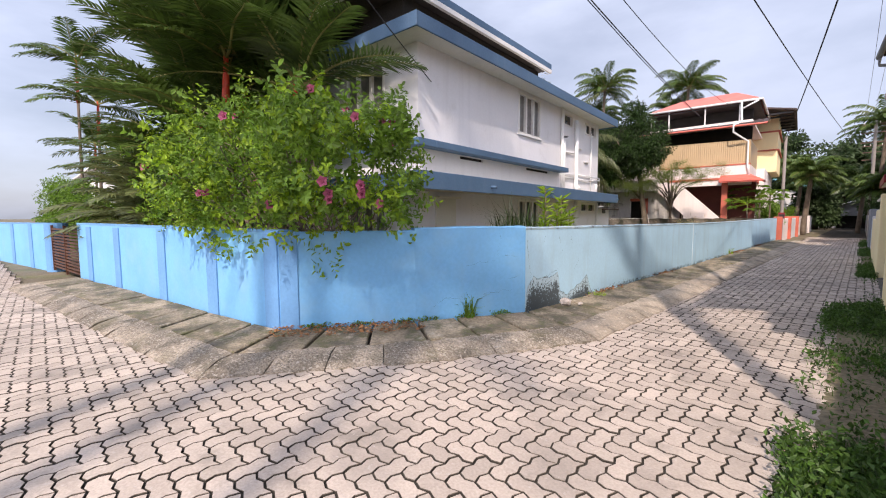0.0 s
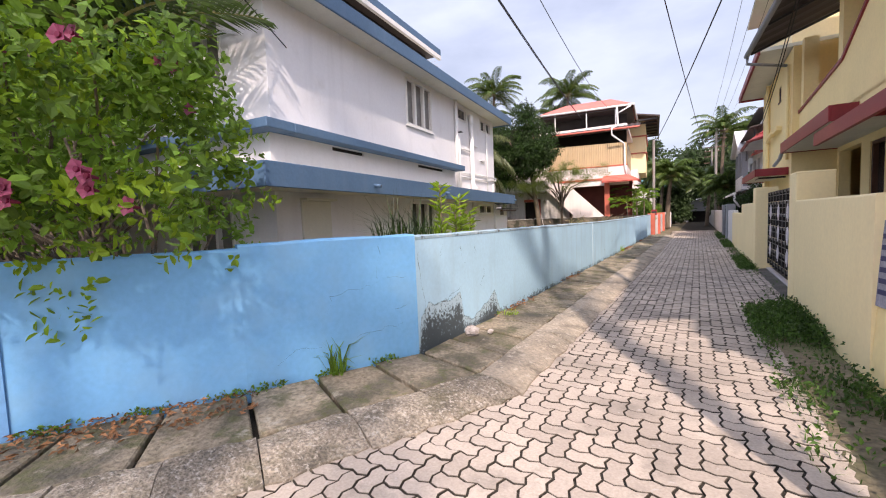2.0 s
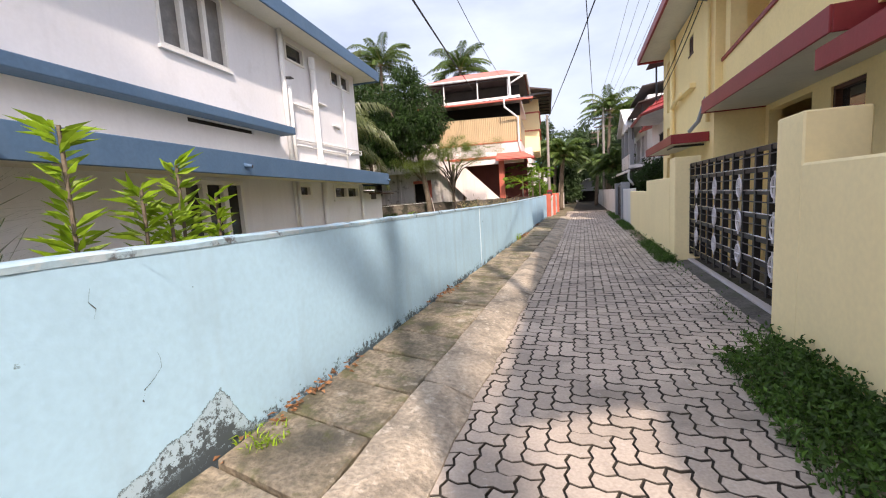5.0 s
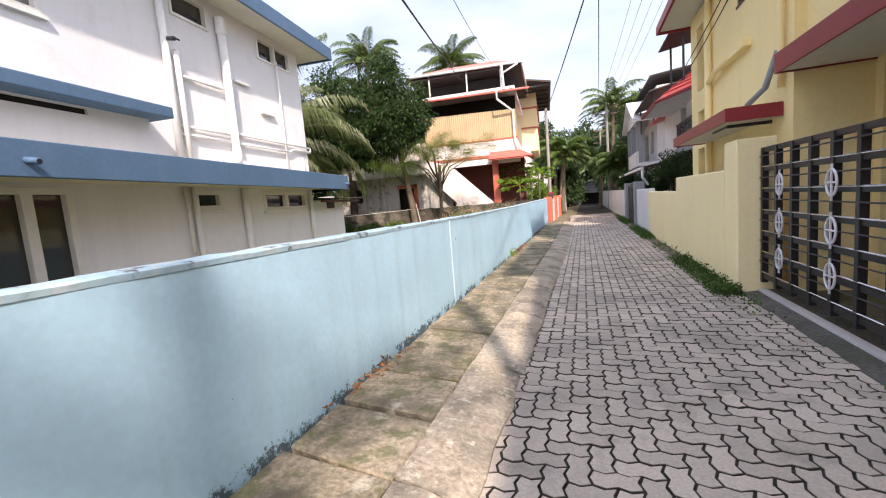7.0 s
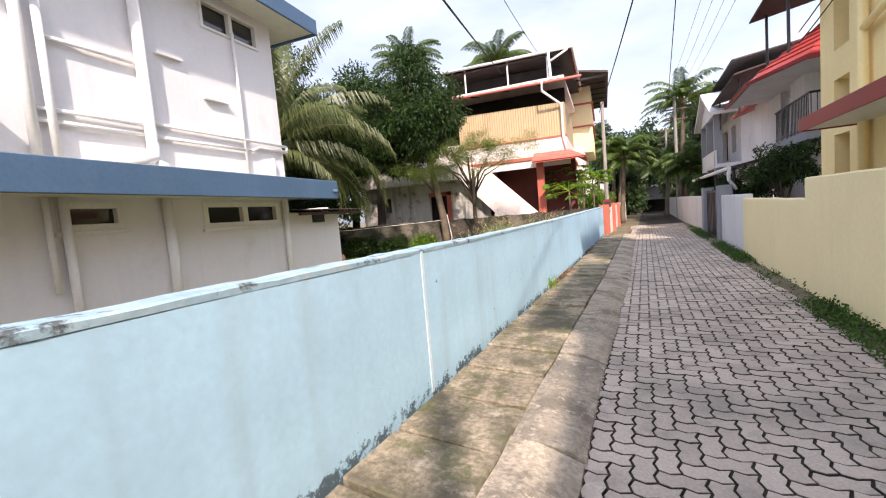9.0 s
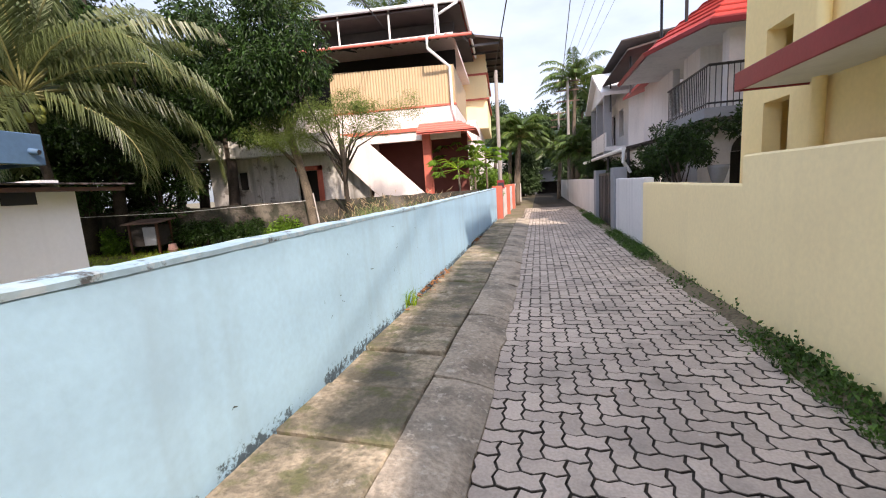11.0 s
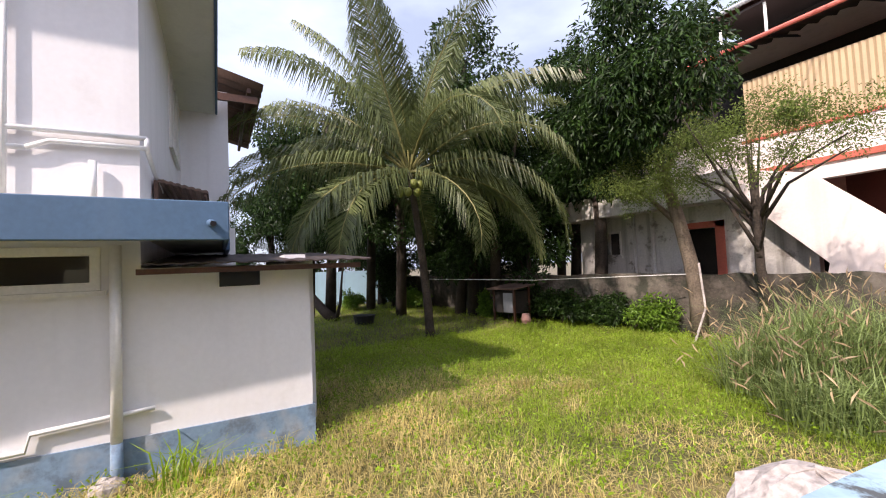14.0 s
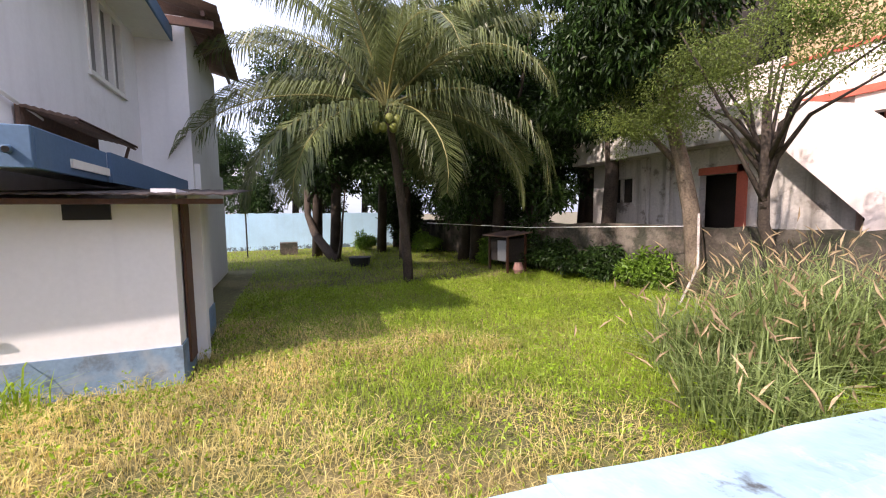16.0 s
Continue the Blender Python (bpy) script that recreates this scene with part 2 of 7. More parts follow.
M_maroonwall = mat("deep_red_wall", (0.16, 0.05, 0.04), 0.85, 0.15, 1.5, 25, 0.08, 0.08)
M_old = mat("mossy_old_masonry", (0.075, 0.062, 0.05), 0.95, 0.35, 1.2, 18, 0.35, 0.8, stain=((0.22, 0.19, 0.155), 0.7, 1.5))
M_oldwhite = mat("weathered_white_plaster", (0.62, 0.58, 0.54), 0.9, 0.12, 1.2, 20, 0.1, 0.2, streak=((0.22, 0.2, 0.17), 0.8), stain=((0.35, 0.32, 0.28), 0.6, 1.2))
M_concpole = mat("grey_concrete_pole", (0.30, 0.27, 0.25), 0.9, 0.15, 2, 40, 0.15, 0.3, streak=((0.17, 0.15, 0.14), 0.6))
M_woodpole = mat("weathered_wood_pole", (0.17, 0.115, 0.08), 0.9, 0.2, 2, 50, 0.2, 0.5, streak=((0.07, 0.05, 0.04), 0.8))
M_wire = mat("black_cable", (0.02, 0.02, 0.022), 0.7, 0.1, 3, 40, 0.05, 0.0)
M_bark = mat("grey_brown_bark", (0.15, 0.115, 0.085), 0.95, 0.25, 3, 30, 0.3, 0.7)
M_bark_d = mat("dark_bark", (0.06, 0.045, 0.035), 0.95, 0.25, 3, 30, 0.3, 0.7)
M_redshaft = mat("scarlet_palm_crownshaft", (0.52, 0.05, 0.02), 0.45, 0.2, 3, 40, 0.1, 0.05)
M_leaf_bush = mat("fresh_green_leaf", (0.14, 0.25, 0.028), 0.5, 0.3, 2.5, 12, 0.25, 0.0, island=0.4, leaf=0.42)
M_leaf_lime = mat("lime_green_leaf", (0.25, 0.38, 0.025), 0.5, 0.25, 3, 12, 0.2, 0.0, island=0.3, leaf=0.4)
M_leaf_dark = mat("dark_glossy_leaf", (0.024, 0.052, 0.010), 0.45, 0.35, 1.5, 12, 0.25, 0.0, island=0.6, leaf=0.14, spec=0.25)
M_leaf_olive = mat("olive_fine_leaf", (0.14, 0.19, 0.04), 0.55, 0.3, 1.5, 12, 0.25, 0.0, island=0.4, leaf=0.4)
M_leaf_far = mat("far_tree_leaf", (0.05, 0.085, 0.03), 0.6, 0.35, 0.4, 6, 0.25, 0.0, island=0.45, leaf=0.25)
M_palm = mat("coconut_leaflet", (0.125, 0.15, 0.055), 0.36, 0.25, 0.9, 10, 0.2, 0.0, island=0.3, leaf=0.3)
M_palm_d = mat("deep_green_palm_leaflet", (0.075, 0.125, 0.026), 0.42, 0.3, 0.9, 10, 0.2, 0.0, island=0.35, leaf=0.3)
M_rachis = mat("palm_stalk", (0.22, 0.20, 0.07), 0.6, 0.2, 2, 30, 0.15, 0.1)
M_grass = mat("lawn_grass_blade", (0.32, 0.42, 0.055), 0.6, 0.25, 0.5, 8, 0.2, 0.0, island=0.3, leaf=0.5, stain=((0.36, 0.40, 0.09), 0.7, 0.6))
M_grass_d = mat("tall_grass_blade", (0.15, 0.23, 0.08), 0.55, 0.25, 0.8, 8, 0.2, 0.0, island=0.4, leaf=0.3)
M_grass_dry = mat("straw_grass_blade", (0.66, 0.54, 0.23), 0.7, 0.3, 0.9, 9, 0.25, 0.0, island=0.35, leaf=0.45, stain=((0.38, 0.38, 0.09), 0.8, 1.3))
M_tall = mat("pale_tall_grass_blade", (0.19, 0.25, 0.08), 0.55, 0.25, 0.8, 8, 0.2, 0.0, island=0.45, leaf=0.35)
M_seed = mat("straw_seed_head", (0.42, 0.31, 0.19), 0.8, 0.2, 2, 20, 0.2, 0.0, island=0.3, leaf=0.3)
M_petal = mat("mauve_pink_petal", (0.40, 0.09, 0.17), 0.55, 0.2, 6, 40, 0.1, 0.0, leaf=0.3)
M_throat = mat("dark_flower_throat", (0.16, 0.01, 0.04), 0.6, 0.2, 6, 40, 0.1, 0.0)
M_dry = mat("dry_leaf_litter", (0.27, 0.13, 0.06), 0.85, 0.3, 4, 30, 0.2, 0.0, island=0.5)
M_stone = mat("pale_rubble_stone", (0.42, 0.37, 0.34), 0.95, 0.25, 4, 40, 0.3, 0.5)
M_coconut = mat("green_coconut", (0.20, 0.22, 0.05), 0.5, 0.2, 3, 20, 0.1, 0.05)
M_greyhouse = mat("grey_white_far_paint", (0.68, 0.665, 0.665), 0.85, 0.06, 0.7, 15, 0.04, 0.05, streak=((0.4, 0.4, 0.42), 0.4))
M_greywall = mat("grey_column_paint", (0.26, 0.27, 0.29), 0.85, 0.1, 0.7, 15, 0.05, 0.05)
M_bluesheet = mat("turquoise_roof_sheet", (0.16, 0.42, 0.52), 0.5, 0.1, 0.7, 15, 0.05, 0.05)
M_poster = mat("faded_paper_poster", (0.30, 0.29, 0.34), 0.8, 0.2, 8, 40, 0.15, 0.0)
M_ink = mat("blue_black_print", (0.05, 0.05, 0.12), 0.8, 0.1, 8, 40, 0.1, 0.0)
M_edge = mat("dirty_paver_edge", (0.17, 0.14, 0.115), 0.95, 0.25, 2, 50, 0.3, 0.2)
M_sill = mat("dark_wet_concrete", (0.10, 0.09, 0.08), 0.9, 0.3, 2.0, 30, 0.3, 0.5, stain=((0.05, 0.06, 0.03), 0.7, 1.6))
M_weed = mat("low_weed_leaf", (0.055, 0.115, 0.018), 0.55, 0.3, 2.0, 12, 0.25, 0.0, island=0.45, leaf=0.3)
M_frost = mat("pale_mortar_joint", (0.58, 0.70, 0.78), 0.9, 0.08, 2, 30, 0.08, 0.1)
M_clay = mat("dusty_pink_clay", (0.36, 0.20, 0.17), 0.9, 0.15, 3, 30, 0.12, 0.1)
M_rubber = mat("dark_plastic", (0.03, 0.03, 0.035), 0.5, 0.1, 5, 40, 0.05, 0.0)


def pale_wall():
    """Pale blue plaster with chips, and a black damp patch at the foot of its first stretch."""
    m = mat("pale_blue_wall_paint", (0.41, 0.635, 0.79), 0.8, 0.06, 0.9, 22, 0.04, 0.08, stain=((0.35, 0.53, 0.66), 0.4, 1.6), streak=((0.33, 0.45, 0.53), 0.35))
    n, l = m.node_tree.nodes, m.node_tree.links
    b = n["Principled BSDF"]
    geo = n.new("ShaderNodeNewGeometry")
    sep = n.new("ShaderNodeSeparateXYZ")
    l.new(geo.outputs["Position"], sep.inputs[0])
    t = n.new("ShaderNodeTexNoise")
    t.inputs["Scale"].default_value, t.inputs["Detail"].default_value, t.inputs["Roughness"].default_value = 3.4, 11.0, 0.75
    l.new(geo.outputs["Position"], t.inputs["Vector"])

    def rng(src, lo, hi, a, c):
        r = n.new("ShaderNodeMapRange")
        for i, q in enumerate((lo, hi, a, c)):
            r.inputs[i + 1].default_value = q
        l.new(src, r.inputs[0])
        return r.outputs[0]

    def op(kind, a, c):
        q = n.new("ShaderNodeMath")
        q.operation = kind
        l.new(a, q.inputs[0])
        l.new(c, q.inputs[1])
        return q.outputs[0]

    # loosened plaster: its upper edge follows an uneven line along the wall, black mould grows in its lower part
    top = n.new("ShaderNodeValToRGB")
    line = ((5.38, 0.2), (5.45, 0.5), (5.6, 0.62), (6.0, 0.55), (6.3, 0.62), (6.38, 0.32), (6.6, 0.22), (7.0, 0.34), (7.3, 0.48), (7.5, 0.16), (7.9, 0.02))
    ramp = top.color_ramp.elements
    while len(ramp) < len(line):
        ramp.new(0.5)
    for k, (yy, hh) in enumerate(line):
        ramp[k].position, ramp[k].color = (yy - 5.3) / 2.7, (hh, hh, hh, 1)
    l.new(rng(sep.outputs["Y"], 5.3, 8.0, 0, 1), top.inputs["Fac"])
    t3 = n.new("ShaderNodeTexNoise")
    t3.inputs["Scale"].default_value, t3.inputs["Detail"].default_value, t3.inputs["Roughness"].default_value = 22.0, 10.0, 0.75
    l.new(geo.outputs["Position"], t3.inputs["Vector"])
    rise = op("SUBTRACT", op("ADD", top.outputs["Color"], rng(t.outputs["Fac"], 0.3, 0.7, -0.05, 0.05)), sep.outputs["Z"])
    here = op("MULTIPLY", rng(sep.outputs["Y"], 5.37, 5.4, 0, 1), rng(sep.outputs["Y"], 7.8, 7.9, 1, 0))
    bare = op("MULTIPLY", rng(rise, 0.0, 0.012, 0, 0.9), here)
    rim = op("MULTIPLY", op("MULTIPLY", rng(rise, -0.004, 0.002, 0, 1), rng(rise, 0.006, 0.016, 1, 0)), op("MULTIPLY", here, rng(t3.outputs["Fac"], 0.42, 0.5, 0, 0.8)))
    mould = op("ADD", rng(rise, 0.03, 0.30, -0.28, 0.42), rng(t3.outputs["Fac"], 0.3, 0.7, -0.75, 0.75))
    damp = op("MAXIMUM", op("MULTIPLY", rng(mould, -0.1, 0.1, 0, 0.95), bare), rim)
    foot = op("MULTIPLY", rng(op("ADD", sep.outputs["Z"], rng(t3.outputs["Fac"], 0.3, 0.7, -0.10, 0.10)), 0.13, 0.16, 1, 0), rng(t.outputs["Fac"], 0.46, 0.5, 0, 0.8))
    grey = n.new("ShaderNodeMixRGB")
    l.new(bare, grey.inputs[0])
    l.new(b.inputs["Base Color"].links[0].from_socket, grey.inputs[1])
    grey.inputs[2].default_value = (0.42, 0.56, 0.65, 1)
    l.new(grey.outputs[0], b.inputs["Base Color"])
    t2 = n.new("ShaderNodeTexNoise")
    t2.inputs["Scale"].default_value, t2.inputs["Detail"].default_value, t2.inputs["Roughness"].default_value = 5.5, 6.0, 0.6
    l.new(geo.outputs["Position"], t2.inputs["Vector"])
    chips = rng(t2.outputs["Fac"], 0.715, 0.745, 0, 0.85)
    fac = op("MAXIMUM", op("MAXIMUM", damp, foot), chips)
    mx = n.new("ShaderNodeMixRGB")
    l.new(b.inputs["Base Color"].links[0].from_socket, mx.inputs[1])
    mx.inputs[2].default_value = (0.016, 0.016, 0.014, 1)
    l.new(fac, mx.inputs[0])
    l.new(mx.outputs[0], b.inputs["Base Color"])
    return m


M_pale = pale_wall()
M_cope = mat("chipped_white_coping", (0.29, 0.42, 0.50), 0.9, 0.1, 1.2, 22, 0.1, 0.3, stain=((0.36, 0.45, 0.48), 0.6, 3.5))
weather(M_slab, (0.085, 0.075, 0.05), 2.7, 0.47, 0.60, 0.75)
weather(M_slab, (0.10, 0.105, 0.04), 5.5, 0.51, 0.62, 0.7)
weather(M_slab, (0.48, 0.42, 0.34), 3.9, 0.60, 0.68, 0.7)
weather(M_apron, (0.50, 0.45, 0.39), 30.0, 0.54, 0.62, 0.7)
weather(M_apron, (0.10, 0.09, 0.05), 1.4, 0.52, 0.62, 0.6)
weather(M_kerb, (0.14, 0.12, 0.095), 3.1, 0.52, 0.62, 0.7)
weather(M_kerb, (0.55, 0.48, 0.40), 14.0, 0.56, 0.64, 0.6)
weather(M_paver, (0.15, 0.135, 0.115), 1.9, 0.53, 0.66, 0.45)
weather(M_paver, (0.56, 0.51, 0.48), 16.0, 0.60, 0.70, 0.5)
weather(M_cope, (0.06, 0.055, 0.05), 5.0, 0.58, 0.64, 0.9)
weather(M_cope, (0.42, 0.48, 0.50), 6.0, 0.54, 0.58, 0.6)
weather(M_blue, (0.07, 0.09, 0.11), 5.0, 0.72, 0.735, 0.85)
weather(M_plinth, (0.09, 0.10, 0.11), 3.0, 0.52, 0.62, 0.6)
weather(M_white, (0.55, 0.52, 0.50), 1.3, 0.60, 0.75, 0.4)
weather(M_old, (0.03, 0.035, 0.022), 2.2, 0.48, 0.60, 0.8)
weather(M_oldwhite, (0.16, 0.13, 0.11), 2.4, 0.55, 0.63, 0.7)


# ---- ground, road, walls ----
RNG = random.Random(7)
I4 = Matrix.Identity(4)


def left_face(y):
    return -3.5 + 0.083 * y


def right_face(y):
    return 0.31 + 0.079 * y


ALLEY = pose(0.31, 0, 0, 0, 0, -4.52)  # u to the right of the yellow wall's face, v along the lane

g = Geo()
xs = [-2500, -300, -80, -40, -20, 0, 20, 40, 80, 300, 2500]
ys = [-2500, -300, -80, -20, 0, 20, 40, 80, 300, 2500]
vs = [(x, y, -0.05) for y in ys for x in xs]
g.add(vs, [(j * len(xs) + i, j * len(xs) + i + 1, (j + 1) * len(xs) + i + 1, (j + 1) * len(xs) + i) for j in range(len(ys) - 1) for i in range(len(xs) - 1)])
ground = tagged(part("ground", g, M_soil), "bare brown soil with patchy weeds", "ground", kind="structure")


def offset_line(pts, d):
    """Moves an open polyline by d to its right."""
    out = []
    for i, p in enumerate(pts):
        p = Vector(p)
        ns = []
        for a, b in ((i - 1, i), (i, i + 1)):
            if a >= 0 and b < len(pts):
                e = (Vector(pts[b]) - Vector(pts[a])).normalized()
                ns.append(Vector((e.y, -e.x)))
        n = sum(ns, Vector((0, 0))).normalized()
        out.append(p + n * (d / max(0.3, n.dot(ns[0]))))
    return out


FACE = [(-13.36, 1.74), (-4.96, 2.55), (-3.90, 3.92), (-3.05, 5.38), (-2.22, 14.9), (-1.80, 19.5), (-1.0, 30.3)]
SL0, SL1, KB = offset_line(FACE, 0.05), offset_line(FACE, 0.80), offset_line(FACE, 1.26)

# road bed under the pavers
g = Geo()
g.prism([(-60, -14), (30, -14), (30, 0.0), (1.2, 3.0), (right_face(5), 5), (right_face(75), 75), (left_face(75) + 1.2, 75), tuple(KB[6]), tuple(KB[5]), tuple(KB[4]), tuple(KB[3]), tuple(KB[2]), tuple(KB[1]), tuple(KB[0]), (-60, -1.5)], -0.10, -0.018)
road = tagged(part("road", g, M_joint), "lane paved with interlocking grey-pink concrete blocks", "road", kind="structure")

# drain cover slabs along the blue wall, and the rough sloping kerb beside them
drain = tagged(part("drain_channel", Geo().prism([tuple(p) for p in offset_line(FACE, 0.0)] + [tuple(p) for p in reversed(offset_line(FACE, 0.95))], -0.2, 0.03), M_joint), "covered roadside drain beside the blue wall", "drain", kind="structure")
for s in range(6):
    a0, a1, b0, b1, c0, c1 = SL0[s], SL0[s + 1], SL1[s], SL1[s + 1], KB[s], KB[s + 1]
    n = max(2, round((b1 - b0).length / 0.62))
    for i in range(n):
        t0, t1 = (i + 0.03) / n, (i + 0.97) / n
        q = [a0.lerp(a1, t0), b0.lerp(b1, t0), b0.lerp(b1, t1), a0.lerp(a1, t1)]
        z = 0.095 + RNG.uniform(-0.012, 0.012)
        zz = [z + 0.03 + RNG.uniform(-0.008, 0.008), z + RNG.uniform(-0.01, 0.008), z + RNG.uniform(-0.01, 0.008), z + 0.03]
        q = [p + Vector((RNG.uniform(-0.012, 0.012), RNG.uniform(-0.012, 0.012))) for p in q]
        part("slab", mesh_of("slab", Geo().prism([tuple(p) for p in q], [0.03] * 4, zz), M_slab, 0.012), None, drain)
    n = max(1, round((c1 - c0).length / (0.65 if s < 3 else 1.7)))
    for i in range(n):
        t0, t1 = (i + 0.008) / n, (i + 0.992) / n
        k = 6
        g = Geo()
        vs = []
        for j in range(k + 1):
            t = t0 + (t1 - t0) * j / k
            p, q = b0.lerp(b1, t), c0.lerp(c1, t)
            e = (q - p).normalized()
            w = RNG.uniform(-0.025, 0.025)
            for f, z in ((0.04, 0.02), (0.04, 0.10), (0.45, 0.09), (0.8, 0.05), (1.0, 0.012), (1.02, -0.05)):
                pt = p.lerp(q, f) + e * (w if f > 0.5 else 0)
                vs.append((pt.x, pt.y, z + (RNG.uniform(-0.012, 0.012) if z > 0.03 else 0)))
        fs = [(j * 6 + m, (j + 1) * 6 + m, (j + 1) * 6 + m + 1, j * 6 + m + 1) for j in range(k) for m in range(5)]
        g.add(vs, fs + [tuple(range(5, -1, -1)), tuple(range(k * 6, k * 6 + 6))])
        part("kerb_stone", g, M_apron if s < 3 else M_kerb, drain, smooth=False)


def plaster_wall(name, a, b, thick, z0, z1, material, label, cope=None, wob=0.008, side=-1, za=None):
    """A wall from a to b whose seen face lies on the line ab; side -1 puts its thickness to the left of the way from a to b."""
    a, b = Vector(a), Vector(b)
    e = (b - a).normalized()
    nrm = Vector((-e.y, e.x)) * (-side)
    n = max(2, int((b - a).length / 0.3))
    vs = []
    for i in range(n + 1):
        p = a.lerp(b, i / n)
        w = RNG.uniform(-wob, wob)
        z = z1 if za is None else za + (z1 - za) * i / n
        q = p + nrm * thick
        vs += [(p.x, p.y, z0), (p.x, p.y, z + w - 0.02), (p.x + nrm.x * 0.012, p.y + nrm.y * 0.012, z + w), (q.x, q.y, z + w + RNG.uniform(-0.006, 0.006)), (q.x, q.y, z0)]
    fs = [(i * 5 + m, i * 5 + m + 1, (i + 1) * 5 + m + 1, (i + 1) * 5 + m) for i in range(n) for m in range(4)]
    fs += [(4, 3, 2, 1, 0), tuple(range(n * 5, n * 5 + 5))]
    g = Geo().add(vs, fs)
    if side == 1:
        g.f = [tuple(reversed(q)) for q in g.f]
    ob = tagged(part(name, g, material), label, "wall", kind="structure")
    if cope:
        vs = []
        for i in range(n * 2 + 1):
            p = a.lerp(b, i / n / 2)
            z = (z1 if za is None else za + (z1 - za) * i / n / 2) + 0.012
            p0, p1 = p - nrm * (0.001 + RNG.uniform(0, 0.005)), p + nrm * (thick + RNG.uniform(0, 0.012))
            h = RNG.uniform(0.004, 0.014)
            vs += [(p0.x, p0.y, z - 0.03), (p0.x, p0.y, z + h - 0.01), (p.x + nrm.x * 0.02, p.y + nrm.y * 0.02, z + h), (p1.x, p1.y, z + h), (p1.x, p1.y, z - 0.03)]
        fs = [(i * 5 + m, i * 5 + m + 1, (i + 1) * 5 + m + 1, (i + 1) * 5 + m) for i in range(n * 2) for m in range(4)] + [(4, 3, 2, 1, 0), tuple(range(n * 10, n * 10 + 5))]
        g = Geo().add(vs, fs)
        if side == 1:
            g.f = [tuple(reversed(q)) for q in g.f]
        part("coping", g, cope, ob, "chipped uneven plaster coping")
    return ob


wl_a = plaster_wall("wall_blue_road", FACE[0], FACE[1], 0.2, -0.1, 1.37, M_blue, "sky-blue painted plaster boundary wall with darker pilasters", M_blue_d, 0.004, za=1.42)
wl_b = plaster_wall("wall_blue_corner", FACE[1], FACE[2], 0.2, -0.1, 1.36, M_blue, "sky-blue painted corner wall under the flowering bush", None, 0.004)
wl_c = plaster_wall("wall_blue_splay", (FACE[2][0], FACE[2][1]), FACE[3], 0.2, -0.1, 1.40, M_blue, "sky-blue painted wall with fine cracks", None, 0.004)
wl_d = plaster_wall("wall_pale_lane", FACE[3], FACE[4], 0.17, -0.1, 1.28, M_pale, "pale blue plaster boundary wall with black damp patch", M_cope, 0.006, za=1.36)
wl_e = plaster_wall("wall_pale_lane_far", FACE[4], FACE[5], 0.13, -0.1, 1.28, M_pale, "pale blue plaster boundary wall with chipped white coping", M_cope, 0.008)
plaster_wall("wall_pale_lane_end", FACE[5], FACE[6], 0.14, -0.1, 1.33, M_pale, "pale blue plaster boundary wall in the shade of plants", M_cope, 0.012, za=1.28)
# painted pilasters on the road wall
e = (Vector(FACE[1]) - Vector(FACE[0])).normalized()
for d0 in (0.75, 2.55, 4.75, 6.55, 8.12):
    p, q = Vector(FACE[0]) + e * d0, Vector(FACE[0]) + e * (d0 + 0.3)
    o = Vector((e.y, -e.x)) * 0.025
    part("pilaster", mesh_of("pilaster", Geo().prism([tuple(p + o), tuple(q + o), tuple(q), tuple(p)], -0.05, 1.36), M_blue_d, 0.006), None, wl_a, "darker blue pilaster")
e2 = (Vector(FACE[2]) - Vector(FACE[1])).normalized()
p, q, o = Vector(FACE[1]), Vector(FACE[1]) + e2 * 0.22, Vector((e2.y, -e2.x)) * 0.02
part("pilaster", Geo().prism([tuple(p + o), tuple(q + o), tuple(q), tuple(p)], -0.05, 1.355), M_blue_d, wl_b, "darker blue pilaster")
# joint strip in the lane wall
e3 = (Vector(FACE[5]) - Vector(FACE[3])).normalized()
o = Vector((e3.y, -e3.x)) * 0.008
p = Vector((-2.325, 13.72))
part("joint_strip", Geo().prism([tuple(p + o), tuple(p + e3 * 0.04 + o), tuple(p + e3 * 0.04 - o), tuple(p - o)], 0.1, 1.285), M_frost, wl_d, "pale mortar joint")


def crack(wall, a, b, start, n, step, drift, width=0.0025):
    """A jagged hairline crack: start is (metres along ab, height), drift the mean step."""
    a, b = Vector(a), Vector(b)
    e = (b - a).normalized()
    o = Vector((e.y, -e.x)) * 0.0025
    s, z = start
    pts = []
    for _ in range(n):
        pts.append((s, z))
        s += drift[0] * step + RNG.uniform(-0.5, 0.5) * step
        z += drift[1] * step + RNG.uniform(-0.5, 0.5) * step
    vs, fs = [], []
    for i, (s, z) in enumerate(pts):
        w = width * (1 - 0.8 * i / n) * RNG.uniform(0.5, 1.3)
        p = a + e * s + o
        vs += [(p.x, p.y, z - w), (p.x + e.x * w, p.y + e.y * w, z + w)]
        if i:
            fs.append((2 * i - 2, 2 * i, 2 * i + 1, 2 * i - 1))
    part("crack", Geo().add(vs, fs), M_dark, wall)


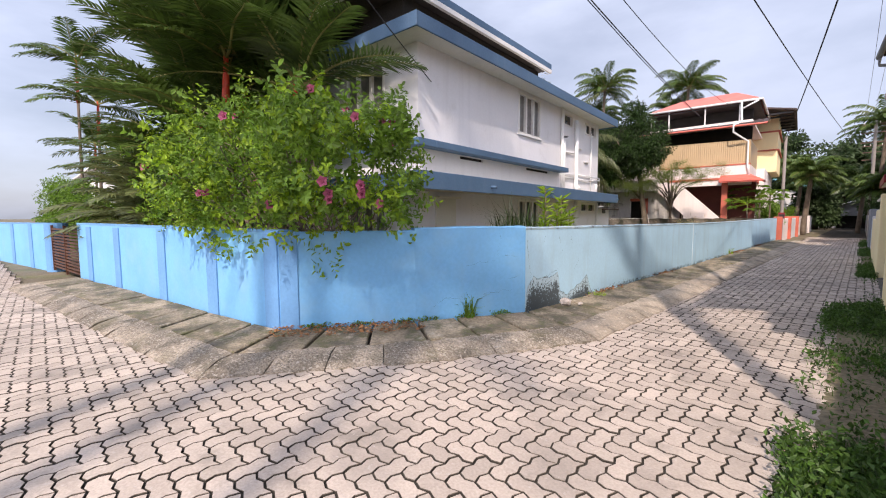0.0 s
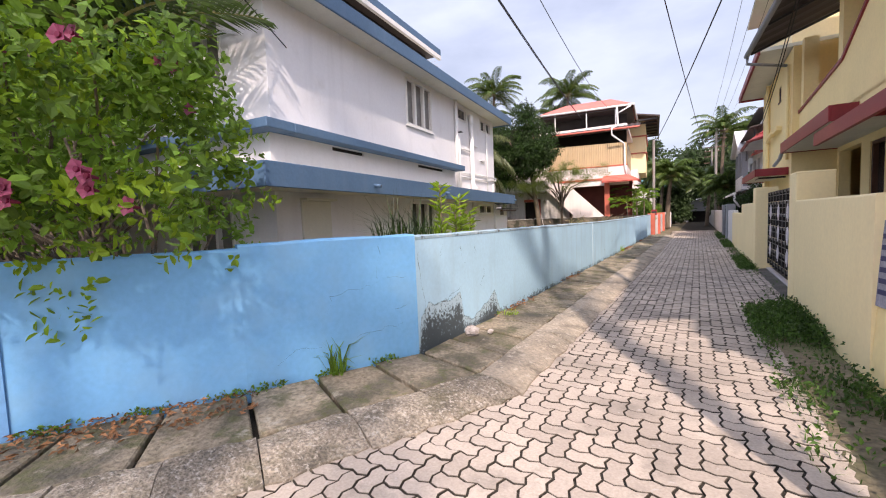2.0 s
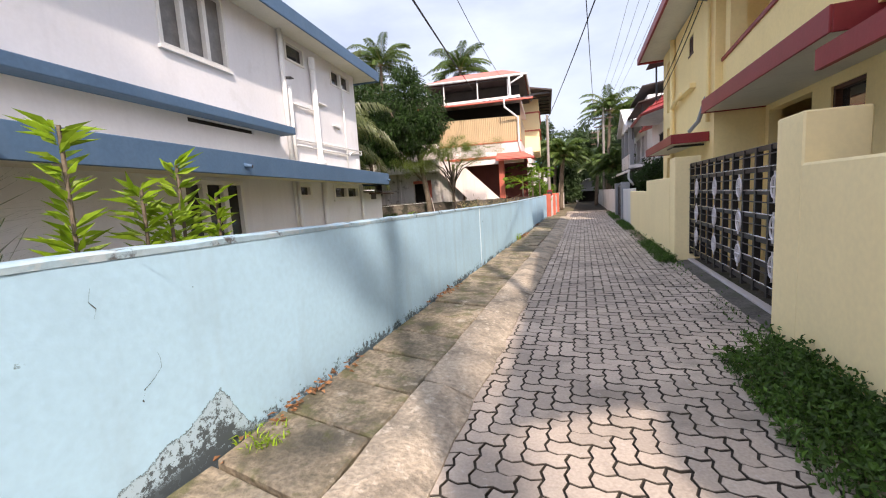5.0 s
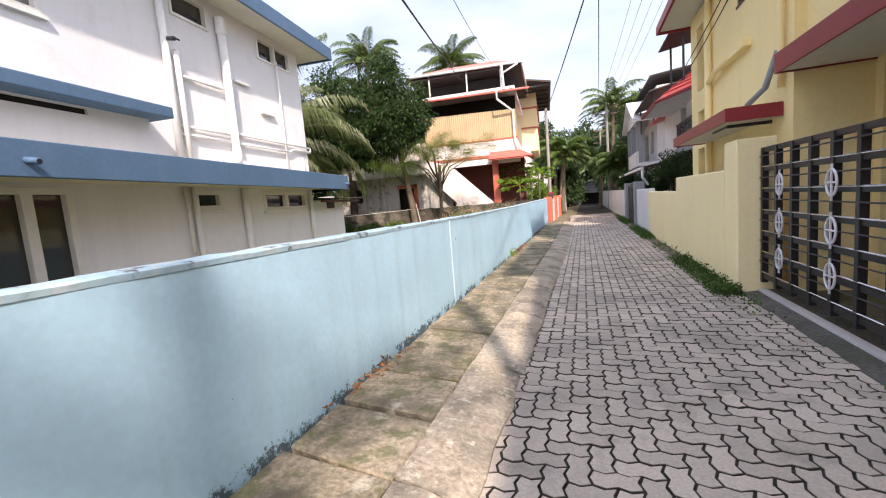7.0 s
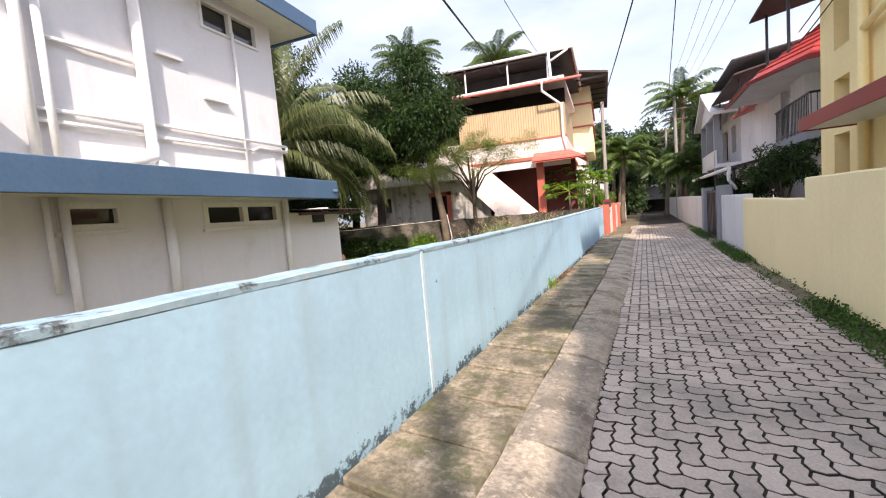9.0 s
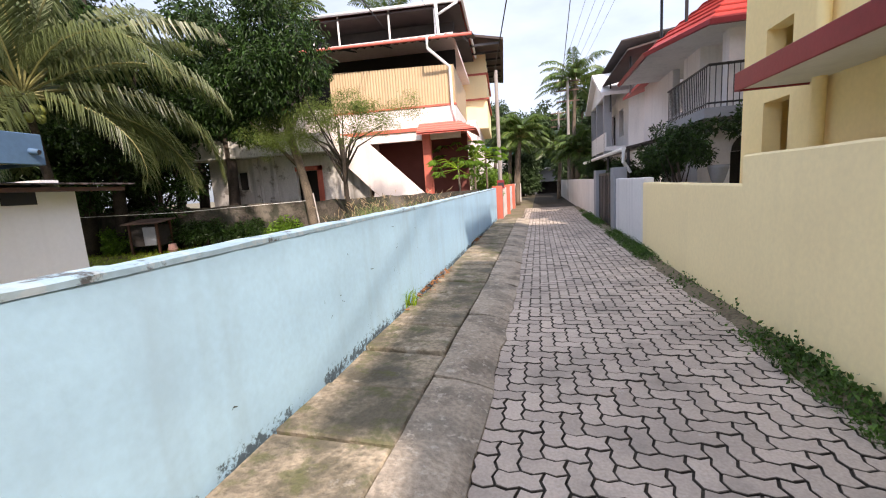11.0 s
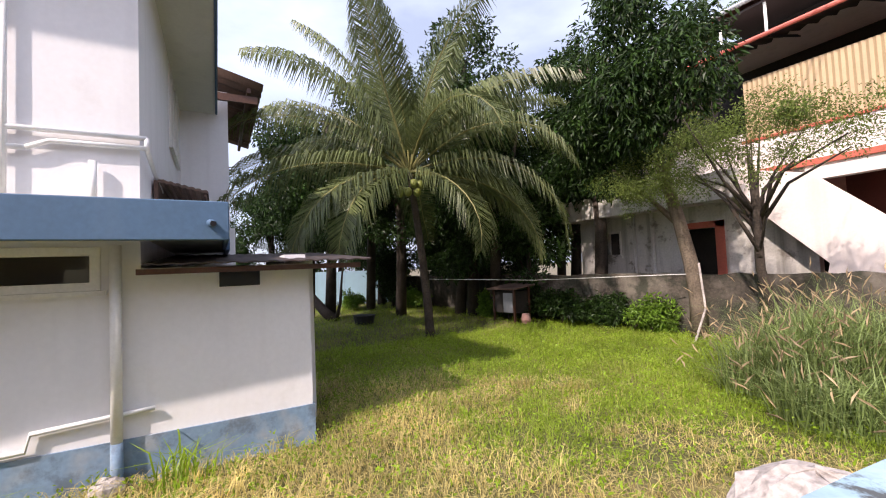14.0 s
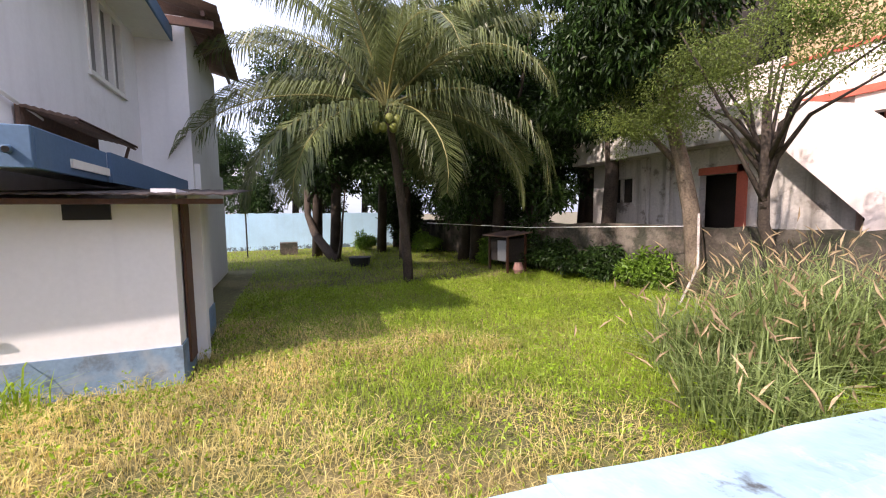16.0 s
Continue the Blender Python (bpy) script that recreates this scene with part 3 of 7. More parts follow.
for st, n, dr in (((0.75, 0.86), 9, (0.9, 0.25)), ((0.75, 0.86), 4, (-0.1, -0.8)), ((1.30, 1.36), 9, (-0.1, -0.9)), ((1.0, 0.42), 12, (0.9, 0.1)), ((0.25, 0.3), 10, (0.9, 0.2)), ((1.35, 0.98), 5, (0.8, -0.1)), ((1.42, 0.64), 5, (0.8, 0.15))):
    crack(wl_c, FACE[2], FACE[3], st, n, 0.06, dr, 0.0014)
for st, n, dr in (((0.05, 1.2), 14, (0.05, -1.0)), ((1.5, 0.62), 10, (0.2, 0.5)), ((0.5, 0.58), 12, (0.9, 0.1)), ((0.55, 1.25), 5, (0.1, -0.9)), ((1.35, 1.22), 4, (0.2, -0.9)), ((0.95, 1.2), 3, (0.2, -0.9))):
    crack(wl_d, FACE[3], FACE[4], st, n, 0.05, dr, 0.0035)
for i in range(26):
    crack(wl_e, FACE[4], FACE[5], (RNG.uniform(0.2, 4.3), RNG.uniform(0.2, 1.15)), RNG.randint(2, 4), 0.03, (RNG.uniform(-0.2, 0.8), RNG.uniform(-0.4, 0.4)), 0.004)

# wall beyond the gate on the road side
wl_f = plaster_wall("wall_blue_beyond_gate", (-30.0, -0.2), (-17.2, 1.55), 0.2, -0.1, 1.4, M_blue, "sky-blue boundary wall beyond the garden gate", M_blue_d, 0.004)
part("end_post", Geo().tube([(-17.1, 1.75, -0.1), (-17.1, 1.75, 1.42)], 0.28, 16), M_blue_d, wl_f, "rounded dark blue end post", smooth=False)
for d in (1.5, 4.0, 6.5, 8.8, 11.0):
    a, e = Vector((-30, -0.2)), Vector((12.8, 1.75)).normalized()
    p, q, o = a + e * d, a + e * (d + 0.35), Vector((e.y, -e.x)) * 0.02
    part("pilaster", Geo().prism([tuple(p + o), tuple(q + o), tuple(q), tuple(p)], -0.05, 1.38), M_blue_d, wl_f)
gt = thing("garden_gate", pose(-16.8, 1.62, 0, 0, 0, 3), "dark brown slatted garden gate between blue walls", "gate")
for i in range(14):
    part("slat", Geo().box(0, -0.015, 0.12 + i * 0.085, 3.35, 0.015, 0.17 + i * 0.085), M_wood, gt)
for x in (0.0, 1.65, 3.3):
    part("upright", Geo().box(x, -0.03, 0.02, x + 0.06, 0.03, 1.36), M_wood, gt)

# yellow compound wall, in steps, with gate pillars
A2 = lambda u, v: tuple((ALLEY @ Vector((u, v, 0)))[:2])
for name, v0, v1, h in (("wall_yellow", 6.25, 9.46, 1.62), ("wall_yellow_beyond_gate", 14.9, 18.15, 1.66), ("wall_yellow_low", 18.15, 22.3, 1.36)):
    plaster_wall(name, A2(0, v0), A2(0, v1), 0.18, -0.1, h, M_yellow, "pale yellow plastered compound wall", None, 0.003, side=1)
plaster_wall("wall_white_right", A2(0.02, 22.3), A2(0.02, 25.6), 0.18, -0.1, 1.45, M_greyhouse, "white plastered compound wall", None, 0.003, side=1)
plaster_wall("wall_yellow_near", A2(0.32, 0.4), A2(0.32, 6.25), 0.18, -0.1, 1.36, M_yellow, "pale yellow plastered compound wall", None, 0.003, side=1)
for v0, v1, top in ((9.46, 9.95, 2.04), (14.4, 14.9, 2.03)):
    g = Geo().prism([(0, v0), (0.45, v0), (0.45, v1), (0, v1)], -0.1, top)
    ob = part("gate_pillar", mesh_of("gate_pillar", g, M_yellow, 0.015), None)
    ob.matrix_basis = ALLEY
    tagged(ob, "square pale yellow plastered gate pillar", "pillar", "gate pillars")

# weedy soil verge laid over the edge of the paving
g = Geo()
for i in range(241):
    v_ = 0.4 + 0.15 * i
    w = (0.52 if v_ < 9.2 else 0.12 if 9.6 < v_ < 14.6 else 0.24) + 0.10 * noise.noise(Vector((v_ * 1.3, 0, 0))) + 0.06 * noise.noise(Vector((v_ * 5.0, 2, 0)))
    inner = 0.36 if v_ < 6.25 else 0.02
    low = 0.05 if 9.5 < v_ < 14.6 else 0.0
    for u, z in ((inner, 0.03 - low), (-w * 0.5, 0.03 - low), (-w, -0.012 - low)):
        q = ALLEY @ Vector((u, v_, z))
        g.v.append((q.x, q.y, q.z + 0.012 * noise.noise(Vector((v_ * 4, u * 6, 1)))))
g.f = [(i * 3 + m, (i + 1) * 3 + m, (i + 1) * 3 + m + 1, i * 3 + m + 1) for i in range(240) for m in range(2)]
tagged(part("verge", g, M_soil, smooth=True), "dark soil verge with weeds beside the lane", "verge", kind="structure")

# yard walls
plaster_wall("wall_yard_back", (-23.5, 25.4), (-1.5, 27.05), 0.2, -0.1, 1.36, M_old, "dark mossy old masonry yard wall", None, 0.03, side=1)
plaster_wall("wall_yard_far", (-23.5, 8.0), (-23.5, 25.4), 0.2, -0.1, 1.75, M_pale, "weathered pale blue yard wall", None, 0.03, side=1)

# lawn bed
g = Geo()
nx, ny = 60, 44
for j in range(ny + 1):
    for i in range(nx + 1):
        x, y = -23.4 + 21.6 * i / nx, 8.0 + 18.0 * j / ny
        y2 = y
        x2 = min(x, left_face(y) - 0.1)
        z = -0.035 + 0.025 * noise.noise(Vector((x * 0.6, y * 0.6, 0))) + (0.10 if x > -5.9 else 0.0) * max(0, min(1, (x + 5.9) / 2))
        g.v.append((x2, y2, z))
g.f = [(j * (nx + 1) + i, j * (nx + 1) + i + 1, (j + 1) * (nx + 1) + i + 1, (j + 1) * (nx + 1) + i) for j in range(ny) for i in range(nx)]
tagged(part("lawn", g, M_lawn, smooth=True), "rough uncut lawn with dry patches", "lawn", kind="structure")


# ---- the white and blue house ----
H = pose(-6.22, 16.65, 0, 0, 0, 1.0)  # local x away from the lane is negative, y along the lane wall, corner at the origin
house = thing("white_house", H, "two-storey white house with slate-blue trim bands", "house")


def holed(plane, a0, a1, z0, z1, holes, at, thick):
    """A wall slab with rectangular holes, one connected mesh. plane 'x': its face lies at x=at and it runs along y; thick goes to the inner side (signed)."""
    ass = sorted({a0, a1, *[h[0] for h in holes], *[h[1] for h in holes]})
    zs = sorted({z0, z1, *[h[2] for h in holes], *[h[3] for h in holes]})
    ass, zs = [q for q in ass if a0 <= q <= a1], [q for q in zs if z0 <= q <= z1]
    solid = {}
    for i in range(len(ass) - 1):
        for j in range(len(zs) - 1):
            ca, cz = (ass[i] + ass[i + 1]) / 2, (zs[j] + zs[j + 1]) / 2
            solid[i, j] = not any(h[0] < ca < h[1] and h[2] < cz < h[3] for h in holes)
    g, at_of = Geo(), {}
    lo, hi = min(at, at + thick), max(at, at + thick)

    def vert(i, j, d):
        key = (i, j, d)
        if key not in at_of:
            at_of[key] = len(g.v)
            g.v.append((d, ass[i], zs[j]) if plane == "x" else (ass[i], d, zs[j]))
        return at_of[key]

    for (i, j), ok in solid.items():
        if not ok:
            continue
        g.f.append(tuple(vert(*q, hi) for q in ((i, j), (i + 1, j), (i + 1, j + 1), (i, j + 1))))
        g.f.append(tuple(vert(*q, lo) for q in ((i, j), (i, j + 1), (i + 1, j + 1), (i + 1, j))))
        for di, dj, p, q in ((-1, 0, (i, j), (i, j + 1)), (1, 0, (i + 1, j + 1), (i + 1, j)), (0, -1, (i + 1, j), (i, j)), (0, 1, (i, j + 1), (i + 1, j + 1))):
            if not solid.get((i + di, j + dj)):
                g.f.append((vert(*p, hi), vert(*q, hi), vert(*q, lo), vert(*p, lo)))
    if plane == "y":
        g.f = [tuple(reversed(q)) for q in g.f]
    return g


def window(parent, plane, at, a0, a1, z0, z1, panes, out=1, fill=None, fw=0.055, name="window", sill=True, fm=None):
    """A framed window in the hole a0..a1, z0..z1; out is the sign of the outer side."""
    fm = fm or M_frame
    d0, d1 = (at - 0.09 * out, at + 0.025 * out)
    lo, hi = min(d0, d1), max(d0, d1)

    def bx(g, p0, p1, q0, q1, l, h):
        return g.box(l, p0, q0, h, p1, q1) if plane == "x" else g.box(p0, l, q0, p1, h, q1)

    w = (a1 - a0) / panes
    g = holed(plane, a0, a1, z0, z1, [(a0 + k * w + fw * (1.0 if k == 0 else 0.7), a0 + (k + 1) * w - fw * (1.0 if k == panes - 1 else 0.7), z0 + fw, z1 - fw) for k in range(panes)], lo, hi - lo)
    fr = part(name, mesh_of(name, g, fm, 0.006), None, parent)
    m = at - 0.06 * out
    for i in range(panes):
        g = Geo()
        bx(g, a0 + i * w + fw * 0.6, a0 + (i + 1) * w - fw * 0.6, z0 + fw, z1 - fw, m - 0.004, m + 0.004)
        part("pane", g, fill or M_curtain, fr)
    if sill:
        g = Geo()
        bx(g, a0 - 0.04, a1 + 0.04, z0 - 0.04, z0, min(at - 0.05 * out, at + 0.05 * out), max(at - 0.05 * out, at + 0.05 * out))
        part("sill", g, fm, fr)
    return fr


L = 10.45   # length along the lane
W3u = (-6.35, -5.03, 3.88, 5.02)
vents = [(-3.32, -2.6, 4.60, 5.0), (-1.4, -0.32, 4.56, 4.98)]
part("upper_wall", holed("x", -L, 0, 2.3, 5.1, [W3u, *vents], 0, -0.22), M_white, house)
lowholes = [(-6.35, -5.05, 0.75, 2.04), (-3.45, -2.8, 1.72, 2.04), (-1.75, -0.28, 1.66, 2.04)]
part("lower_wall", holed("x", -L, 0.0, -0.3, 2.3, lowholes, 0.0, -0.22), M_white, house)
part("annex_wall", Geo().box(-0.22, 0.0, -0.3, 0.0, 1.47, 1.84), M_white, house)
part("plinth_band", Geo().box(0.0, -L, -0.2, 0.018, 1.475, 0.36), M_plinth, house, "grey-blue painted plinth")
south_up = [(-2.35, -1.0, 3.9, 5.0), (-6.0, -4.6, 3.9, 5.0)]
south_lo = [(-2.3, -1.0, 0.7, 2.0), (-6.0, -4.3, 0.7, 2.0)]
part("south_wall", holed("y", -9.0, -0.22, -0.3, 5.1, south_up + south_lo, -L, 0.22), M_white, house)
# near-black core: the shade of the rooms put into its colour
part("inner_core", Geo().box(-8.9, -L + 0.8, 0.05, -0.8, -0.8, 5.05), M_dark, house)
part("west_wall", Geo().box(-9.2, -L, -0.3, -9.0, 0.0, 5.1), M_white, house)
nwin = [(-4.2, -2.75, 3.75, 5.0)]
part("north_wall", holed("y", -9.0, -0.22, -0.3, 5.1, nwin, 0.0, -0.22), M_white, house)
window(house, "x", 0, *W3u, 3)
for v in vents:
    window(house, "x", 0, *v, 2 if v[1] - v[0] > 0.8 else 1, fill=M_glass, sill=False, fw=0.045)
for i, h in enumerate(lowholes):
    window(house, "x", 0, *h, (3, 1, 2)[i], fill=M_glass, fw=0.075)
for h in south_up + south_lo:
    window(house, "y", -L, *h, 3, out=-1)
window(house, "y", 0.0, *nwin[0], 3, out=1)

# upper roof slab with blue fascia
part("roof_slab", mesh_of("roof_slab", Geo().box(-9.6, -L - 0.55, 5.10, 0.50, 0.62, 5.17), M_cream, 0.01), None, house, "pale concrete roof slab")
g = Geo()
g.box(0.50, -L - 0.58, 5.06, 0.54, 0.66, 5.34).box(-9.6, -L - 0.59, 5.06, 0.54, -L - 0.55, 5.34).box(-4.9, 0.62, 5.06, 0.54, 0.66, 5.34)
part("fascia", mesh_of("fascia", g, M_trim, 0.01), None, house, "slate-blue roof fascia")
# sheet roof over the front of the terrace
g = Geo()
g.prism([(-8.8, -L - 0.9), (0.05, -L - 0.9), (0.05, -4.6), (-8.8, -4.6)], [5.98, 5.98, 6.02, 6.02], [6.05, 6.05, 6.09, 6.09])
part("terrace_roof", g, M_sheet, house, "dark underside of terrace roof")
part("terrace_gutter", Geo().box(0.05, -L - 0.95, 5.93, 0.13, -4.55, 6.03).box(-8.8, -L - 0.98, 5.93, 0.13, -L - 0.9, 6.03), M_frame, house, "white roof gutter")
part("terrace_fascia", Geo().box(0.06, -L - 0.93, 6.035, 0.12, -4.55, 6.2).box(-8.8, -L - 0.96, 6.035, 0.12, -L - 0.91, 6.2), M_trim, house, "slate-blue terrace fascia")
part("terrace_parapet", Geo().box(-0.35, -L - 0.2, 5.17, -0.2, -4.8, 5.98).box(-8.6, -L - 0.2, 5.17, -0.35, -L - 0.05, 5.98), M_dark, house)
part("terrace_wall", Geo().box(-2.6, -2.1, 5.17, -1.4, -0.9, 6.1), M_white, house, "white tank stand on the roof")

# ground-floor sunshade with blue fascia; deeper toward the road
c0, c1 = 0.86, 0.55
part("canopy_slab", Geo().prism([(0.0, -L - 0.9), (c0, -L - 0.9), (c1, 0.66), (0.0, 0.66)], 2.09, 2.17).prism([(-9, -L - 0.9), (0.0, -L - 0.9), (0.0, -L - 0.001), (-9, -L - 0.001)], 2.09, 2.17), M_cream, house, "cream soffit of the sunshade")
g = Geo().prism([(c0, -L - 0.9), (c0 + 0.05, -L - 0.95), (c1 + 0.05, 0.70), (c1, 0.70)], 2.05, 2.38)
g.prism([(-9, -L - 0.95), (c0 + 0.05, -L - 0.95), (c0, -L - 0.9), (-9, -L - 0.9)], 2.05, 2.38)
g.prism([(c1, 0.66), (c1, 0.70), (-0.9, 0.70), (-0.9, 0.66)], 2.05, 2.38)
part("canopy_fascia", mesh_of("canopy_fascia", g, M_trim, 0.008), None, house, "slate-blue sunshade fascia")
# white box over the sunshade, with blue ledge and dark slots
part("ledge_box", holed("x", -L - 0.25, -4.15, 2.17, 2.92, [(-9.35, -8.45, 2.83, 2.90), (-6.3, -4.9, 2.83, 2.90)], 0.24, -0.24), M_white, house)
# near-black backing paints the shade inside the slots
part("ledge_slot", Geo().box(0.02, -L, 2.80, 0.2, -4.3, 2.91), M_dark, house)
part("ledge_box_side", Geo().box(-9, -L - 0.25, 2.17, 0.0, -L - 0.002, 2.92), M_white, house)
part("ledge_band", mesh_of("ledge_band", Geo().box(-9, -L - 0.52, 2.92, 0.50, -L - 0.002, 3.06).box(0.002, -L, 2.92, 0.50, -4.0, 3.06), M_trim, 0.01), None, house, "slate-blue ledge band")

# pipes on the lane wall
def pipe(pts, r, m=None, name="pipe", lab=""):
    return part(name, Geo().tube(pts, r, 10), m or M_pipe, house, lab, smooth=True)


pipe([(0.07, -3.55, 5.1), (0.07, -3.55, 2.4)], 0.05)
pipe([(0.07, -3.38, 4.05), (0.07, -3.38, 2.4)], 0.04)
pipe([(0.09, -2.40, 4.85), (0.09, -2.40, 2.55), (0.3, -2.40, 2.42)], 0.065, lab="white soil pipe")
part("pipe_socket", Geo().tube([(0.09, -2.40, 4.62), (0.09, -2.40, 4.88)], 0.08, 12), M_pipe, house)
part("pipe_elbow", Geo().tube([(0.09, -2.40, 2.75), (0.12, -2.42, 2.56), (0.35, -2.75, 2.47), (0.3, -2.95, 2.47)], 0.07, 10), M_pipe, house, smooth=True)
pipe([(0.05, -0.88, 4.65), (0.05, -0.88, 2.4)], 0.022)
for z, a, b in ((3.72, -3.38, -2.45), (2.98, -3.5, -2.45), (2.86, -3.5, -2.45), (3.02, -2.3, 0.06), (2.86, -2.3, -0.75)):
    pipe([(0.045, a, z), (0.045, b, z)], 0.022)
pipe([(0.045, -0.75, 2.86), (0.045, -0.6, 2.93), (0.045, 0.06, 2.93)], 0.022)
pipe([(0.045, 0.06, 3.02), (0.045, 0.06, 2.93), (-0.1, 0.05, 2.93), (-1.2, 0.045, 2.75)], 0.022)
pipe([(0.06, -0.32, 2.78), (0.06, -0.32, 2.4)], 0.03)
part("bracket", Geo().box(0, -2.15, 3.94, 0.06, -1.8, 3.98), M_pipe, house)
part("bracket", Geo().box(0, -1.5, 3.52, 0.06, -1.1, 3.55), M_pipe, house)
part("tap", Geo().tube([(0.12, -3.55, 4.15), (0.22, -3.5, 4.15)], 0.03, 8).tube([(0.22, -3.56, 4.15), (0.22, -3.44, 4.15)], 0.015, 6), M_rubber, house)
for y, r in ((-3.4, 0.045), (-2.3, 0.06), (-3.55, 0.03)):
    pipe([(0.06, y, 2.07), (0.06, y, 0.36 if r > 0.03 else 1.1)], r)
pipe([(0.06, -0.17, 2.05), (0.06, -0.17, 0.36)], 0.045)
pipe([(0.065, -0.17, 0.36), (0.065, -0.17, -0.15)], 0.048, M_plinth)
pipe([(0.04, -1.6, 0.4), (0.04, -0.75, 0.42), (0.04, -0.72, 0.55), (0.04, 0.1, 0.60)], 0.02)
part("meter_box", mesh_of("meter_box", Geo().box(0, -9.95, 1.15, 0.05, -9.25, 1.95), M_cream, 0.01), None, house, "cream service door")
part("wall_lip", Geo().box(0, -9.95, 1.95, 0.16, -9.2, 1.99), M_cream, house)

# lean-to annex at the lane's far end of the house
part("annex_side", Geo().box(-2.2, 1.25, -0.3, -0.22, 1.47, 1.95), M_white, house)
part("annex_plinth", Geo().box(-2.2, 1.47, -0.2, 0.02, 1.488, 0.36), M_plinth, house, "grey-blue painted plinth")
g = Geo()
n = 48
for i in range(n + 1):
    y = 0.05 + 2.0 * i / n
    z = 0.006 * math.sin(i * 1.6)
    for x, zz in ((0.34, 1.86), (-2.9, 2.08)):
        g.v += [(x, y, zz + z), (x, y, zz + z + 0.012)]
for i in range(n):
    a = i * 4
    g.f += [(a, a + 2, a + 6, a + 4), (a + 1, a + 5, a + 7, a + 3), (a, a + 4, a + 5, a + 1), (a + 2, a + 3, a + 7, a + 6)]
part("annex_roof", g, M_sheet, house, "weathered corrugated lean-to roof")
part("annex_rafter", Geo().box(0.2, 0.0, 1.78, 0.27, 1.95, 1.83), M_wood, house, "dark timber rafter")
# no real gap: a black block carries its shade as colour
part("annex_opening", Geo().box(-0.1, 0.62, 1.64, 0.02, 0.98, 1.835), M_black, house, "black block painted as the shade in a ventilation gap")
part("annex_post", Geo().box(-0.75, 1.50, 0.0, -0.58, 1.62, 1.9), M_white, house)
part("annex_door", Geo().box(-0.55, 1.49, 0.1, -0.25, 1.515, 1.85), M_wood, house, "dark plank door")
part("annex_room", Geo().box(-4.8, 0.02, -0.2, -2.25, 1.1, 1.9), M_white, house)
part("rear_fascia", Geo().box(-6.0, 0.70, 2.05, -0.9, 0.74, 2.38), M_trim, house)
part("rear_canopy", Geo().box(-6.0, 0.02, 2.12, -0.02, 0.72, 2.2), M_cream, house)
# small rusty awning and the wing behind
g = Geo()
for i in range(25):
    y = 0.03 + 0.5 * i / 24
    for x in (-0.75, -2.7):
        g.v += [(x, y, 2.80 - 0.12 * i / 24 + 0.008 * math.sin(i * 2)), (x, y, 2.83 - 0.12 * i / 24 + 0.008 * math.sin(i * 2))]
for i in range(24):
    a = i * 4
    g.f += [(a, a + 4, a + 6, a + 2), (a + 1, a + 3, a + 7, a + 5), (a, a + 1, a + 5, a + 4), (a + 2, a + 6, a + 7, a + 3)]
part("awning", g, M_rust, house, "rusty corrugated awning")
part("awning_strut", Geo().tube([(-2.6, 0.45, 2.69), (-2.6, 0.3, 2.2)], 0.02, 6).tube([(-0.78, 0.5, 2.665), (-2.68, 0.5, 2.665)], 0.018, 6).box(-2.7, 0.02, 2.6, -0.75, 0.06, 2.82), M_rust, house)
part("wing_wall", Geo().box(-9.0, 0.0, 0.0, -5.0, 0.85, 5.6), M_white, house)
part("wing_lower", Geo().box(-8.8, 0.85, 0.0, -5.15, 0.95, 2.75), M_white, house)
g = Geo()
n = 44
for i in range(n + 1):
    x = -9.2 + 4.75 * i / n
    z = 0.03 * math.sin(i * 1.9)
    for y, zz in ((1.5, 5.62), (-1.5, 6.4)):
        g.v += [(x, y, zz + z), (x, y, zz + z + 0.015)]
for i in range(n):
    a = i * 4
    g.f += [(a, a + 2, a + 6, a + 4), (a + 1, a + 5, a + 7, a + 3), (a, a + 4, a + 5, a + 1), (a + 2, a + 3, a + 7, a + 6)]
part("wing_roof", g, M_rust, house, "rusty corrugated roof with dark underside")
part("wing_rafter", Geo().box(-9.1, 1.2, 5.5, -4.6, 1.27, 5.6).box(-4.72, -0.5, 5.3, -4.65, 1.4, 5.45), M_wood, house)

# rainwater spouts through the sunshade fascia
for y in (-9.0, -5.9, 0.55):
    x = c0 + (c1 - c0) * (y + L) / L + 0.04
    part("drain_spout", Geo().tube([(x - 0.02, y, 2.20), (x + 0.11, y + 0.03, 2.18)], 0.032, 12), M_trim, house, "short rainwater spout pipe", smooth=True)
    # black disc on the closed end, painting the shade of the hollow
    part("spout_mouth", Geo().tube([(x + 0.109, y + 0.03, 2.18), (x + 0.113, y + 0.031, 2.18)], 0.024, 12), M_black, house)


# ---- plants ----
def np_mesh(name, verts, faces, material, parent=None, label="", kind="", smooth=False):
    me = bpy.data.meshes.new(name)
    me.from_pydata(verts.tolist(), [], faces.tolist())
    me.materials.append(material)
    ob = new(name, me)
    if parent is not None:
        ob.parent = parent
    return tagged(ob, label=label, kind=kind)


def unit(v):
    return v / np.maximum(np.linalg.norm(v, axis=1, keepdims=True), 1e-6)


